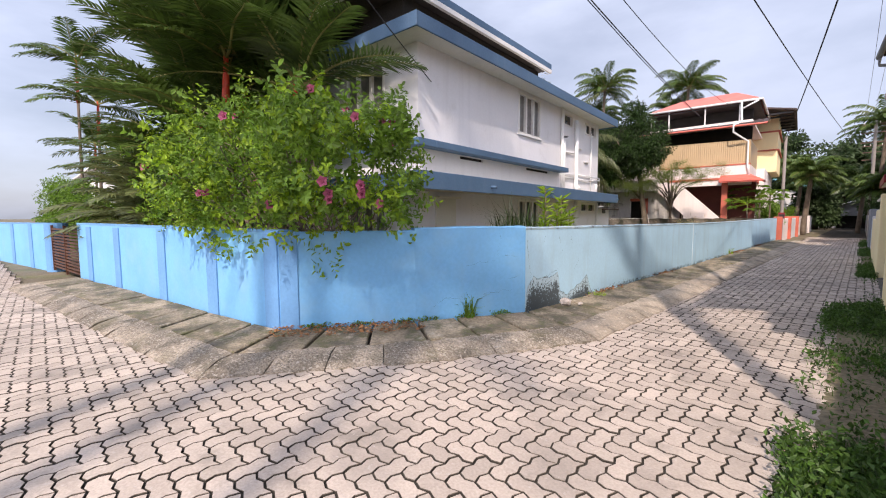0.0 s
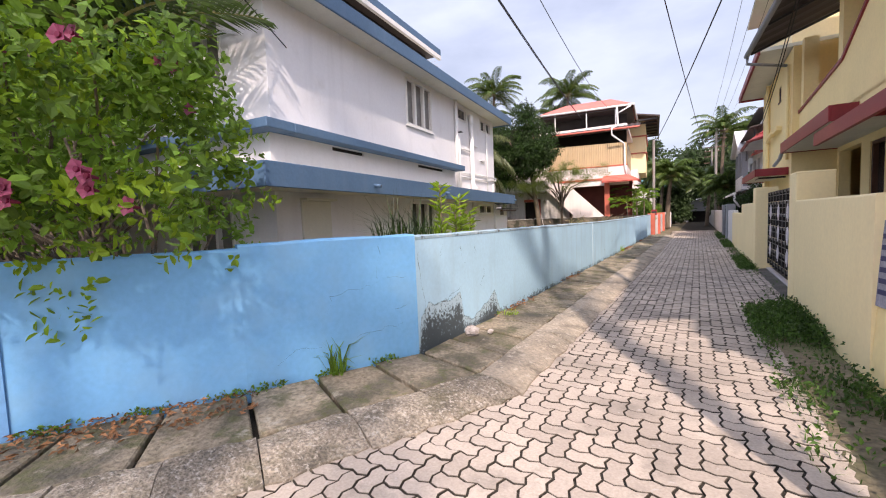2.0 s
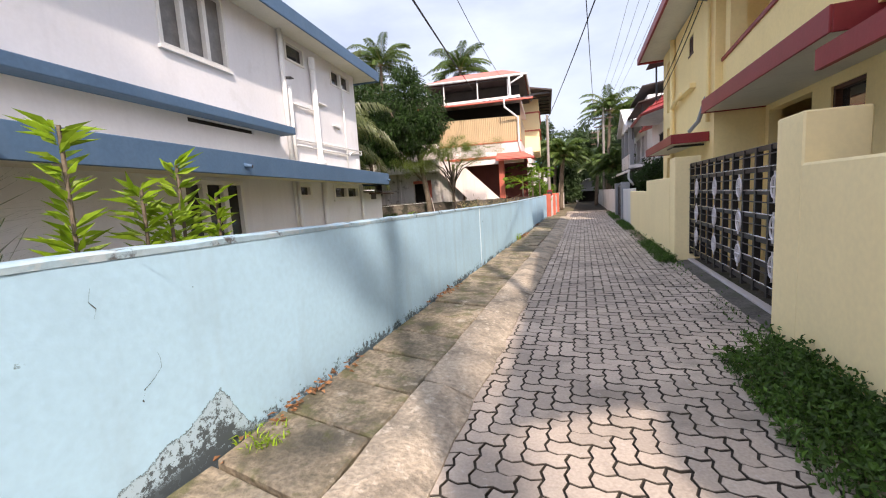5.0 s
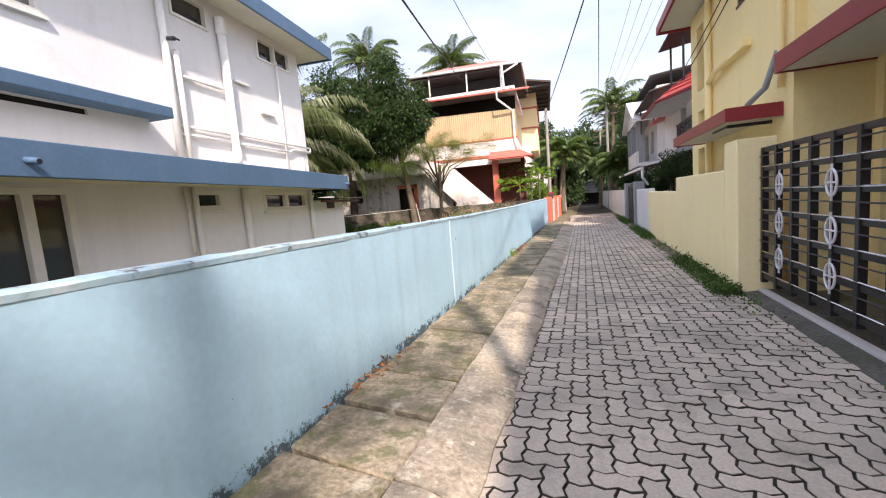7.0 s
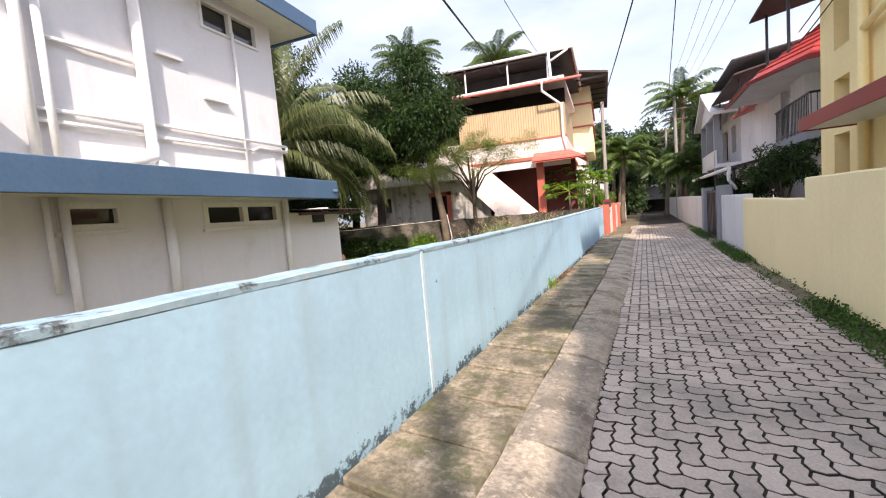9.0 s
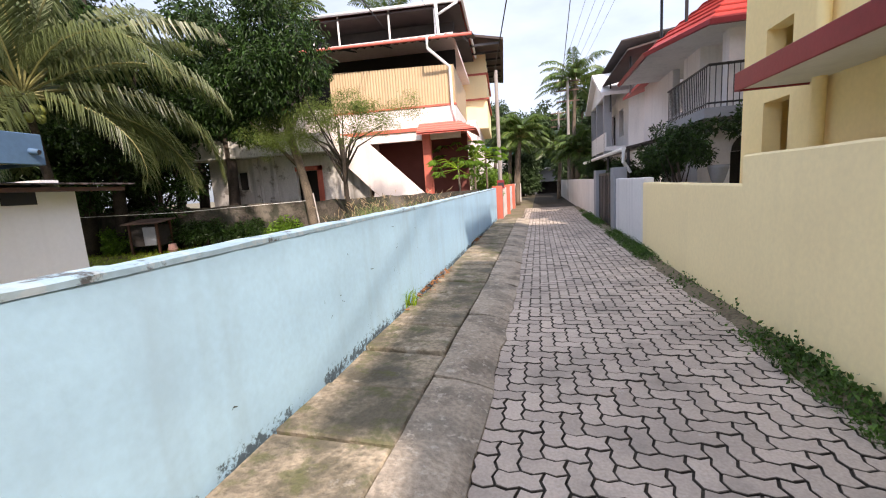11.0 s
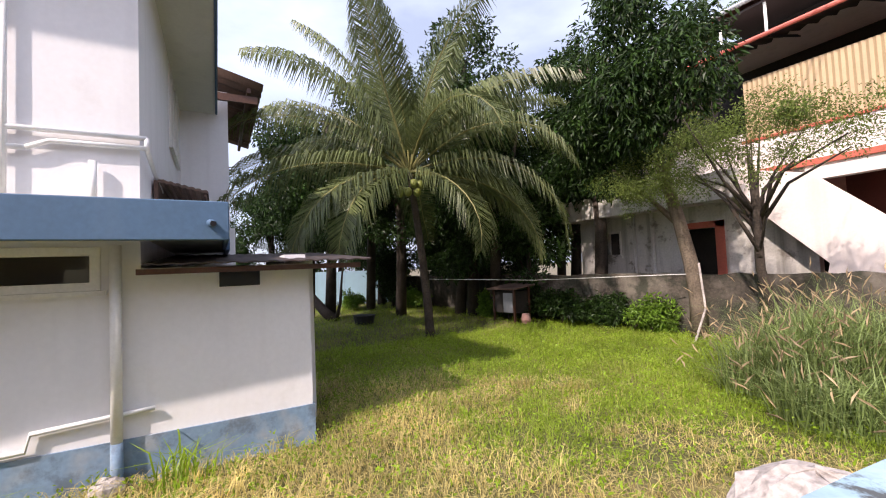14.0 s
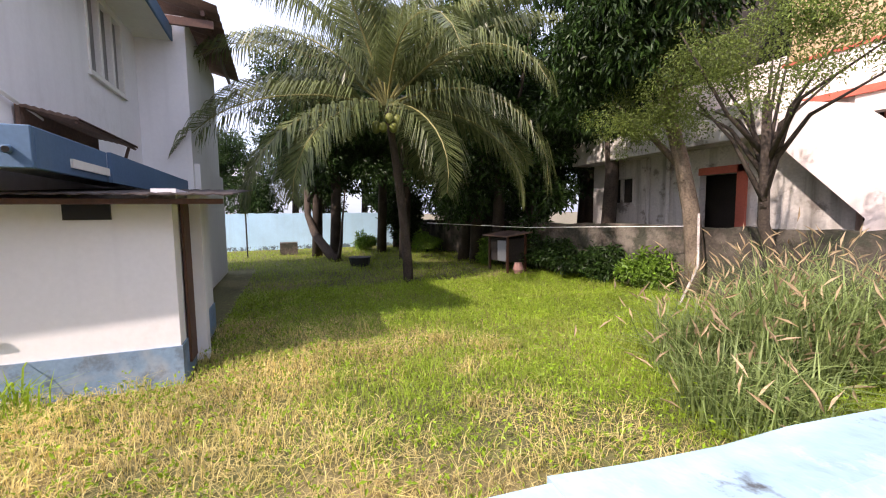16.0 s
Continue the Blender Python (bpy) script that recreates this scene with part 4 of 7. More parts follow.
def leaves(base, way, length, width, rs, fold=0.25):
    """Pointed leaves as folded pairs of triangles: base points, directions, lengths, widths."""
    n = len(base)
    way = unit(way)
    side = unit(np.cross(way, unit(rs.normal(size=(n, 3)) + np.array([0, 0, 1.2]))))
    up = np.cross(side, way)
    length, width = np.broadcast_to(length, n)[:, None], np.broadcast_to(width, n)[:, None]
    mid = base + way * length * 0.45
    v = np.stack([base, mid + side * width / 2 + up * width * fold, base + way * length - up * length * 0.12, mid - side * width / 2 + up * width * fold], axis=1).reshape(-1, 3)
    k = np.arange(n)[:, None] * 4
    f = np.concatenate([k + np.array([[0, 1, 2]]), k + np.array([[0, 2, 3]])])
    return v, f


def sprigs(points, ways, per, length, width, rs):
    """Leafy shoots: short stems that each carry a spiral of rounded, folded leaves."""
    n = len(points)
    ax = unit(ways)
    s1 = unit(np.cross(ax, rs.normal(size=(n, 3))))
    s2 = np.cross(ax, s1)
    j = np.tile(np.arange(per), n)
    ax, s1, s2, p = (np.repeat(q, per, axis=0) for q in (ax, s1, s2, points))
    a = (j * 2.4 + np.repeat(rs.uniform(0, 6.28, n), per))[:, None]
    out = s1 * np.cos(a) + s2 * np.sin(a)
    base = p + ax * (0.028 * j[:, None])
    way = unit(out * 0.9 + ax * 0.55 + np.array([[0, 0, -0.12]]) + rs.normal(size=base.shape) * 0.18)
    side = unit(np.cross(way, ax))
    up = np.cross(side, way)
    m = len(base)
    ln = (length * rs.uniform(0.6, 1.25, m))[:, None]
    w = ln * width / length
    v = np.stack([base, base + way * ln * 0.3 + side * w * 0.42 + up * w * 0.1, base + way * ln * 0.7 + side * w * 0.44 + up * w * 0.08, base + way * ln - up * ln * 0.12, base + way * ln * 0.7 - side * w * 0.44 + up * w * 0.08, base + way * ln * 0.3 - side * w * 0.42 + up * w * 0.1], 1).reshape(-1, 3)
    k = np.arange(m)[:, None] * 6
    return v, np.concatenate([k + np.array([[0, 1, 2, 3]]), k + np.array([[0, 3, 4, 5]])])


def blades(base, height, width, lean, rs):
    """Grass blades of two bent segments."""
    n = len(base)
    a = rs.uniform(0, 2 * np.pi, n)
    out = np.stack([np.cos(a), np.sin(a), np.zeros(n)], 1)
    side = np.stack([-np.sin(a), np.cos(a), np.zeros(n)], 1)
    h, w, l = (np.broadcast_to(q, n)[:, None] for q in (height, width, lean))
    up = np.array([[0, 0, 1.0]])
    m = base + up * h * 0.55 + out * l * h * 0.25
    t = base + up * h * (1 - 0.35 * l) + out * l * h
    v = np.stack([base - side * w / 2, base + side * w / 2, m + side * w * 0.4, m - side * w * 0.4, t], 1).reshape(-1, 3)
    k = np.arange(n)[:, None] * 5
    return v, np.concatenate([k + np.array([[0, 1, 2]]), k + np.array([[0, 2, 3]]), k + np.array([[3, 2, 4]])])


def clump_points(clumps, count, rs, shell=0.5):
    """Points in a set of ellipsoids (x, y, z, rx, ry, rz), denser toward their skins, with their outward ways."""
    vol = np.array([c[3] * c[4] * c[5] for c in clumps]) ** 0.75
    pick = rs.choice(len(clumps), count, p=vol / vol.sum())
    d = unit(rs.normal(size=(count, 3)))
    r = shell + (1 - shell) * rs.uniform(0, 1, count) ** 0.6
    r *= 1 + 0.18 * rs.normal(size=count)
    c = np.array(clumps)[pick]
    return c[:, :3] + d * r[:, None] * c[:, 3:6], d


def frond(length, n, rise, droop, leaf_len, rs, mat_leaf, width=0.035, hang=0.5, twist=0.0):
    """One feather frond along +x from the origin: a curved stalk with two rows of hanging leaflets. Returns stalk Geo and leaflet arrays."""
    pts = []
    ang, x, z = rise, 0.0, 0.0
    k = 10
    for i in range(k + 1):
        pts.append((x, 0.02 * math.sin(i), z))
        ang -= droop / k * (0.4 + 1.2 * i / k)
        x += math.cos(ang) * length / k
        z += math.sin(ang) * length / k
    g = Geo().tube(pts, [0.035 * (1 - 0.85 * i / k) * min(1.0, length / 2.5) for i in range(k + 1)], 5)
    P = np.array(pts)
    t = np.repeat(np.linspace(0.12, 0.995, n), 2)
    s = np.tile([1.0, -1.0], n)
    q = t * k
    i0 = np.minimum(q.astype(int), k - 1)
    fr = (q - i0)[:, None]
    base = P[i0] * (1 - fr) + P[i0 + 1] * fr
    tan = unit(P[i0 + 1] - P[i0])
    ll = leaf_len * np.sin(np.pi * np.clip(0.16 + 0.8 * t, 0, 1)) ** 0.6 * rs.uniform(0.85, 1.1, len(t))
    side = np.zeros((len(t), 3))
    side[:, 1] = s
    w1 = unit(side * 0.9 + tan * (0.45 + 0.5 * t[:, None]) + np.array([[0, 0, 0.12]]) + rs.normal(size=(len(t), 3)) * 0.06)
    mid = base + w1 * ll[:, None] * 0.5
    w2 = unit(w1 * (1 - hang) + np.array([[0, 0, -hang * 1.3]]) + rs.normal(size=(len(t), 3)) * 0.05)
    tip = mid + w2 * ll[:, None] * 0.55
    e = unit(np.cross(w1, np.array([[0, 0, 1.0]])) * 0.3 + tan) * width / 2
    v = np.stack([base - e * 0.6, base + e * 0.6, mid + e, mid - e, tip], 1).reshape(-1, 3)
    kk = np.arange(len(t))[:, None] * 5
    f = np.concatenate([kk + np.array([[0, 1, 2]]), kk + np.array([[0, 2, 3]]), kk + np.array([[3, 2, 4]])])
    return g, v, f


def frond_mesh(length, n_leaf, up, bend, leaf_len, rs, leaf_mat, width, hang):
    g, v, f = frond(length, n_leaf, up, bend, leaf_len, rs, leaf_mat, width, hang)
    n0 = len(g.v)
    me = bpy.data.meshes.new("frond")
    me.from_pydata(g.v + v.tolist(), [], g.f + (f + n0).tolist())
    me.materials.append(M_rachis)
    me.materials.append(leaf_mat)
    me.polygons.foreach_set("material_index", [0] * len(g.f) + [1] * len(f))
    return me


def palm(name, loc, top, fronds, flen, seed, label, leaf_mat, shaft=None, trunk_r=0.13, n_leaf=46, leaf_len=0.75, width=0.035, hang=0.5, nuts=0, droop=(1.0, 2.2), rise=(-0.1, 1.35), group="", variants=5, trunk_mat=None, crown=()):
    """A feather palm: ringed trunk from loc to top (relative), a crown of fronds, each a part."""
    rs = np.random.RandomState(seed)
    t = thing(name, pose(*loc), label, "palm", group)
    k = 14
    path = [(top[0] * (i / k) ** 1.5, top[1] * (i / k) ** 1.5, top[2] * i / k) for i in range(k + 1)]
    if shaft:
        path = path[:-3]
    part("trunk", Geo().tube(path, [trunk_r * (1.35 - 0.5 * i / k + (0.05 if i % 2 else 0)) for i in range(len(path))], 10), trunk_mat or M_bark, t, smooth=True)
    if shaft:
        a = Vector(path[-1])
        b = Vector(top)
        part("crownshaft", Geo().tube([a, a.lerp(b, 0.15), a.lerp(b, 0.6), b + Vector((0, 0, 0.15))], [trunk_r * 1.25, trunk_r * 1.3, trunk_r, trunk_r * 0.6], 10), shaft, t, "scarlet crownshaft", smooth=True)
    if crown:
        for j, (way, up, bend, size) in enumerate(crown):
            ob = new("frond", frond_mesh(size, n_leaf, up, bend, leaf_len, rs, leaf_mat, width, hang))
            ob.parent = t
            ob.matrix_basis = pose(top[0], top[1], top[2] - 0.1 + 0.02 * (j % 6), rs.uniform(-14, 14), 0, way)
    else:
        made = []
        for j in range(variants):
            r = rise[0] + (rise[1] - rise[0]) * (j + 0.5) / variants
            made.append(frond_mesh(flen * rs.uniform(0.88, 1.08), n_leaf, r, droop[0] + (droop[1] - droop[0]) * (j + rs.uniform(0, 0.6)) / variants, leaf_len, rs, leaf_mat, width, hang))
        a0 = rs.uniform(0, 360)
        for i in range(fronds):
            j = i % variants
            ob = new("frond", made[j])
            ob.parent = t
            ob.matrix_basis = pose(top[0], top[1], top[2] - 0.12 + 0.05 * j, rs.uniform(-12, 12), rs.uniform(-6, 6), a0 + i * 137.5 + rs.uniform(-10, 10))
    for i in range(nuts):
        a = i * 2.4
        part("coconut", Geo().ball((top[0] + 0.26 * math.cos(a), top[1] + 0.26 * math.sin(a), top[2] - 0.35 - 0.1 * (i % 3)), 0.10, 10, 1.2), M_coconut, t, smooth=True)
    return t


def tree(name, loc, trunk, limbs, clumps, count, leaf_len, leaf_w, seed, label, leaf_mat, bark=None, r=0.14, droop=0.5, shell=0.45, category="tree", group=""):
    """A tree: trunk path, limb paths, and a crown of many single leaves in uneven clumps."""
    rs = np.random.RandomState(seed)
    t = thing(name, pose(*loc), label, category, group)
    bark = bark or M_bark_d
    k = len(trunk)
    part("trunk", Geo().tube(trunk, [r * (1.2 - 0.6 * i / max(1, k - 1)) for i in range(k)], 9), bark, t, smooth=True)
    for p in limbs:
        part("limb", Geo().tube(p, [r * 0.5 * (1 - 0.75 * i / (len(p) - 1)) for i in range(len(p))], 6), bark, t, smooth=True)
    pts, d = clump_points(clumps, count, rs, shell)
    way = d * 0.7 + rs.normal(size=(count, 3)) * 0.6 + np.array([[0, 0, -droop]])
    v, f = leaves(pts, way, leaf_len * rs.uniform(0.7, 1.25, count), leaf_w * rs.uniform(0.8, 1.2, count), rs)
    np_mesh("crown", v, f, leaf_mat, t)
    return t


def bumpy(cx, cy, cz, rx, ry, rz, n, seed, size=0.45):
    """Many small clumps set over an ellipsoid, for an uneven crown."""
    rs = np.random.RandomState(seed)
    out = []
    for _ in range(n):
        d = rs.normal(size=3)
        d /= np.linalg.norm(d)
        q = rs.uniform(0.25, 1.0)
        s = size * rs.uniform(0.6, 1.3)
        out.append((cx + d[0] * rx * q, cy + d[1] * ry * q, cz + d[2] * rz * q, s, s, s * 0.75))
    return out


# coconut palm in the yard
YARD_CROWN = ((240, 0.5, 1.15, 5.0), (263, 0.30, 1.35, 4.8), (288, 0.0, 1.5, 4.2), (8, 0.95, 2.2, 4.2), (42, 0.30, 1.9, 4.9), (80, 0.85, 1.0, 5.0), (228, 0.05, 1.4, 4.4), (60, 0.05, 1.6, 4.2), (250, 0.8, 1.35, 4.9), (30, 0.65, 1.75, 4.6), (302, -0.1, 1.5, 3.6), (20, -0.1, 1.6, 3.4),
              (205, 1.2, 0.8, 4.8), (235, 1.3, 0.75, 4.8), (262, 1.1, 1.2, 4.6), (300, 1.4, 0.9, 4.4), (335, 1.3, 1.1, 4.2), (30, 1.3, 0.8, 4.8), (70, 1.15, 1.1, 4.8), (110, 1.35, 0.6, 5.0), (150, 1.25, 0.8, 4.8), (178, 1.45, 0.5, 4.8), (50, 0.95, 1.3, 4.8), (222, 0.95, 1.2, 5.0),
              (120, 0.55, 1.3, 4.4), (150, 0.2, 1.4, 4.2), (185, 0.5, 1.2, 4.5), (205, 0.75, 1.1, 4.8), (95, 0.3, 1.5, 4.4))
palm("coconut_palm", (-11.2, 21.9, -0.05), (0.2, -0.5, 4.2), 0, 0, 3, "young coconut palm with long drooping fronds", M_palm, n_leaf=112, leaf_len=1.15, width=0.036, hang=0.6, nuts=9, trunk_r=0.09, trunk_mat=M_bark_d, crown=YARD_CROWN)

# dark mango tree by the old wall, its bent trunk and a leaning stick
tree("mango_tree", (-6.9, 26.15, -0.05), [(0, 0, 0), (0.02, -0.05, 0.9), (-0.05, -0.1, 1.7), (-0.12, -0.3, 2.6), (-0.2, -0.7, 3.8), (-0.2, -1.0, 5.5)],
     [[(-0.1, -0.2, 2.4), (-0.7, -0.5, 3.2), (-1.3, -0.8, 3.9)], [(-0.2, -0.6, 3.5), (0.6, -0.9, 4.4), (1.1, -1.2, 5.2)], [(-0.2, -0.9, 4.4), (-1.0, -1.5, 5.4), (-1.4, -1.6, 6.2)]],
     bumpy(-0.45, -1.1, 5.75, 1.7, 1.4, 2.0, 52, 5, 0.5) + bumpy(-1.7, -0.5, 4.3, 1.2, 0.8, 1.0, 20, 6, 0.42), 18000, 0.17, 0.055, 8, "dense dark green mango tree with bent trunk", M_leaf_dark, M_bark, 0.15, 0.75)
st = tagged(part("leaning_stick", Geo().tube([(-6.6, 25.4, 0), (-6.5, 25.7, 0.7), (-6.75, 26.0, 1.6)], 0.022, 6), M_stone), "pale bare stick leaning on a tree trunk", "stick")

# thin feathery tree beside it
rs_l = random.Random(4)
limbs = []
for i in range(16):
    a = rs_l.uniform(0, math.tau)
    q = rs_l.uniform(0.7, 1.7)
    limbs.append([(0.1, -0.4, rs_l.uniform(1.7, 2.5)), (0.1 + 0.4 * q * math.cos(a), -0.5 + 0.3 * q * math.sin(a), 2.9 + rs_l.uniform(-0.2, 0.3)), (0.2 + q * math.cos(a), -0.6 + 0.7 * q * math.sin(a), 3.6 + rs_l.uniform(-0.4, 0.6))])
tree("feathery_tree", (-5.55, 26.0, -0.05), [(0, 0, 0), (0.1, -0.1, 0.9), (0.05, -0.3, 1.5), (0.12, -0.45, 2.4), (0.2, -0.6, 3.2)], limbs,
     bumpy(0.35, -0.9, 3.75, 2.4, 1.1, 0.75, 80, 12, 0.28) + bumpy(-1.8, -0.7, 3.3, 1.3, 0.8, 0.55, 34, 13, 0.28), 24000, 0.05, 0.021, 9, "thin tree with sparse fine olive leaves", M_leaf_olive, M_bark_d, 0.085, 0.2, 0.15)

# trees closing the yard behind
tree("jackfruit_tree", (-16.7, 20.8, -0.05), [(0, 0, 0), (-0.5, -0.3, 0.35), (-1.3, -0.7, 1.0), (-1.9, -0.9, 1.7), (-2.2, -0.9, 3.2)], [[(0, 0, 0), (0.3, 0.1, 0.7), (0.35, 0.15, 1.4), (0.3, 0.3, 2.6)], [(-2.0, -0.9, 2.2), (-1.2, -0.3, 3.3), (-0.4, 0.2, 4.2)]],
     bumpy(-1.2, 0.2, 4.3, 2.4, 2.2, 1.9, 50, 21, 0.6), 12000, 0.17, 0.07, 31, "leaning forked tree with dark crown in the yard", M_leaf_dark, None, 0.17, 0.5)
for i, (x, y, h, rad, sd) in enumerate(((-12.8, 28.6, 8.3, 2.6, 41), (-17.5, 27.2, 9.0, 2.8, 42), (-21.5, 24.2, 8.2, 2.6, 43), (-15.0, 25.0, 5.2, 1.8, 44), (-26.5, 19.5, 8.6, 2.6, 46), (-24.5, 28.0, 9.0, 3.0, 47), (-15.5, 30.5, 9.5, 3.0, 48), (-20.0, 30.0, 9.6, 3.0, 49), (-27.0, 23.5, 9.2, 2.8, 50), (-29.5, 26.5, 10.0, 3.2, 58), (-11.8, 32.5, 9.0, 2.6, 59), (-27.5, 15.5, 7.6, 2.4, 60), (-13.6, 25.6, 9.6, 2.3, 61), (-18.6, 20.2, 9.2, 2.0, 62), (-10.6, 27.4, 9.2, 1.9, 63), (-17.6, 20.8, 8.8, 1.8, 64), (-16.4, 23.2, 10.2, 2.4, 65), (-14.4, 25.2, 11.0, 2.5, 66), (-19.5, 23.0, 10.4, 2.4, 67))):
    tree("broadleaf_tree", (x, y, -0.05), [(0, 0, 0), (0.1, 0.1, h * 0.3), (0, 0, h * 0.6), (0.1, 0, h * 0.85)], [[(0.05, 0.05, h * 0.35), (rad * 0.5, 0.2, h * 0.55), (rad * 0.8, 0.1, h * 0.7)], [(0, 0, h * 0.4), (-rad * 0.5, -0.3, h * 0.6), (-rad * 0.75, -0.4, h * 0.72)]],
         bumpy(0, 0, h * 0.62, rad, rad * 0.9, h * 0.34, 60, sd, 0.62), 13000, 0.19, 0.075, sd, "tall dense dark broadleaf tree behind the yard", M_leaf_dark, None, 0.18, 0.5, group="trees behind the yard")

# low foliage that closes the view behind the yard walls
for x, y, h, rad, sd in ((-12.7, 26.4, 5.6, 1.7, 501), (-25.5, 10.5, 5.0, 2.0, 502), (-25.8, 14.0, 4.6, 1.9, 503), (-25.6, 17.5, 4.6, 1.9, 504), (-25.6, 21.0, 4.8, 2.0, 505), (-25.0, 24.6, 5.0, 2.0, 506), (-21.5, 27.3, 4.8, 2.0, 507), (-18.3, 28.0, 4.6, 1.9, 508), (-15.2, 28.0, 4.8, 1.9, 509), (-19.8, 24.2, 3.0, 1.1, 510)):
    tree("backdrop_bush", (x, y, -0.05), [(0, 0, 0), (0.05, 0, h * 0.3), (0, 0, h * 0.6)], [[(0, 0, h * 0.2), (rad * 0.5, 0.1, h * 0.5)], [(0, 0, h * 0.2), (-rad * 0.5, 0, h * 0.5)]], bumpy(0, 0, h * 0.52, rad, rad * 0.6, h * 0.42, 44, sd, 0.48), 6500, 0.2, 0.08, sd, "dense dark bush behind the yard wall", M_leaf_dark, None, 0.09, 0.3, category="bush", group="bushes behind the yard")

# shrubs along the foot of the old wall
for i, (x, y, w, h, sd, mt) in enumerate(((-9.2, 26.0, 0.9, 0.9, 51, M_leaf_dark), (-10.6, 25.8, 1.0, 1.0, 52, M_leaf_dark), (-8.0, 26.1, 0.5, 0.8, 53, M_leaf_bush), (-12.2, 25.7, 0.9, 1.1, 54, M_leaf_dark), (-13.9, 25.4, 0.8, 0.9, 55, M_leaf_bush), (-18.5, 24.8, 1.1, 0.9, 56, M_leaf_bush), (-20.5, 22.5, 0.9, 0.8, 57, M_leaf_bush))):
    tree("shrub", (x, y, -0.05), [(0, 0, 0), (0.05, 0, h * 0.5)], [[(0, 0, 0.1), (w * 0.4, 0, h * 0.7)], [(0, 0, 0.1), (-w * 0.4, 0.1, h * 0.7)]], bumpy(0, 0, h * 0.55, w, 0.45, h * 0.5, 18, sd, 0.25), 2200, 0.12, 0.05, sd, "leafy green shrub against the old wall", mt, None, 0.03, 0.3, category="shrub", group="wall shrubs")

# lawn grass
rs = np.random.RandomState(5)
n = 150000
x = rs.uniform(-22.5, -2.3, n)
x = np.where(rs.uniform(size=n) < 0.6, rs.uniform(-11.0, -2.3, n), x)
y = rs.uniform(15.3, 26.4, n)
keep = (x < -3.5 + 0.083 * y - 0.3) & ~((x < -6.1) & (y < 18.2) & (x > -15.5)) & ~((x < -15.5) & (y < 12))
patch = np.array([noise.noise(Vector((a * 0.9, b * 0.9, 3.0))) for a, b in zip(x, y)])
keep &= patch > -0.8
x, y, patch = x[keep], y[keep], patch[keep]
near = np.clip((x + 9) / 5, 0, 1)
tuft = np.array([noise.noise(Vector((a * 3.2, b * 3.2, 6.0))) for a, b in zip(x, y)])
h = (0.06 + 0.09 * rs.uniform(size=len(x)) ** 2 + 0.08 * np.clip(patch, 0, 1) + 0.20 * np.clip(tuft - 0.05, 0, 1)) * (1 + 0.35 * near)
base = np.stack([x, y, np.full(len(x), -0.03) + 0.05 * near], 1)
dry_mark = np.array([noise.noise(Vector((a * 0.5, b * 0.5, 9.0))) for a, b in zip(x, y)]) * 2.2 + np.array([noise.noise(Vector((a * 1.7, b * 1.7, 4.0))) for a, b in zip(x, y)]) * 2.4 + (3.5 - np.hypot((x + 5.0) * 0.9, (y - 17.6) * 1.15)) + rs.normal(size=len(x)) * 0.7
dry = dry_mark > 0
for nm, sel, mt, lab in (("lawn_grass", ~dry, M_grass, "uneven green lawn grass"), ("dry_grass", dry, M_grass_dry, "straw-coloured dry lawn grass")):
    k = int(sel.sum())
    v, f = blades(base[sel], h[sel], 0.006 * rs.uniform(0.7, 1.4, k), rs.uniform(0.5, 1.5, k), rs)
    tagged(np_mesh(nm, v, f, mt), lab, "grass", kind="stuff")
k = rs.choice(len(x), 42000)
v, f = leaves(base[k] + np.stack([np.zeros(len(k)), np.zeros(len(k)), h[k] * rs.uniform(0.3, 1.0, len(k))], 1), rs.normal(size=(len(k), 3)) + np.array([[0, 0, 0.5]]), 0.04 * rs.uniform(0.6, 1.5, len(k)), 0.022, rs)
tagged(np_mesh("lawn_weeds", v, f, M_leaf_lime), "tiny leafy weeds scattered in the lawn", "weeds", kind="stuff")


def grass_clump(loc, radius, height, count, seed, label, heads=0, material=None, width=0.012, name="tall_grass"):
    rs = np.random.RandomState(seed)
    t = thing(name, pose(*loc), label, "grass")
    a, q = rs.uniform(0, 2 * np.pi, count), radius * np.sqrt(rs.uniform(size=count)) * 0.75
    base = np.stack([q * np.cos(a), q * np.sin(a), np.zeros(count)], 1)
    v, f = blades(base, height * rs.uniform(0.3, 1.15, count), width * rs.uniform(0.6, 1.3, count), rs.uniform(0.15, 1.25, count), rs)
    np_mesh("blades", v, f, material or M_grass_d, t, kind="stuff")
    if heads:
        i = rs.choice(count, heads)
        tips = v.reshape(-1, 5, 3)[i, 4]
        vs, fs = leaves(tips, np.stack([rs.normal(size=heads) * 0.5, rs.normal(size=heads) * 0.5, np.full(heads, 0.6)], 1), 0.19, 0.022, rs)
        np_mesh("seed_heads", vs, fs, M_seed, t, "straw-coloured seed heads")
    return t


for i, (x, y, rad, hh, cnt, hd) in enumerate(((-4.35, 22.9, 0.5, 0.95, 520, 70), (-3.9, 23.4, 0.6, 1.25, 800, 130), (-4.2, 24.3, 0.7, 1.45, 900, 190), (-3.4, 24.3, 0.7, 1.35, 800, 150), (-3.0, 25.3, 0.7, 1.4, 650, 150), (-4.9, 24.6, 0.5, 1.0, 420, 80), (-3.5, 22.4, 0.6, 0.8, 700, 50), (-2.7, 26.2, 0.6, 1.35, 500, 130))):
    grass_clump((x, y, 0.0), rad, hh, cnt, 600 + i, "clump of tall wild grass with straw seed heads", hd, M_tall, 0.014)
grass_clump((-5.75, 17.0, 0.0), 0.35, 0.55, 60, 63, "small tuft of long grass by the house plinth", 0, M_leaf_lime, 0.018)
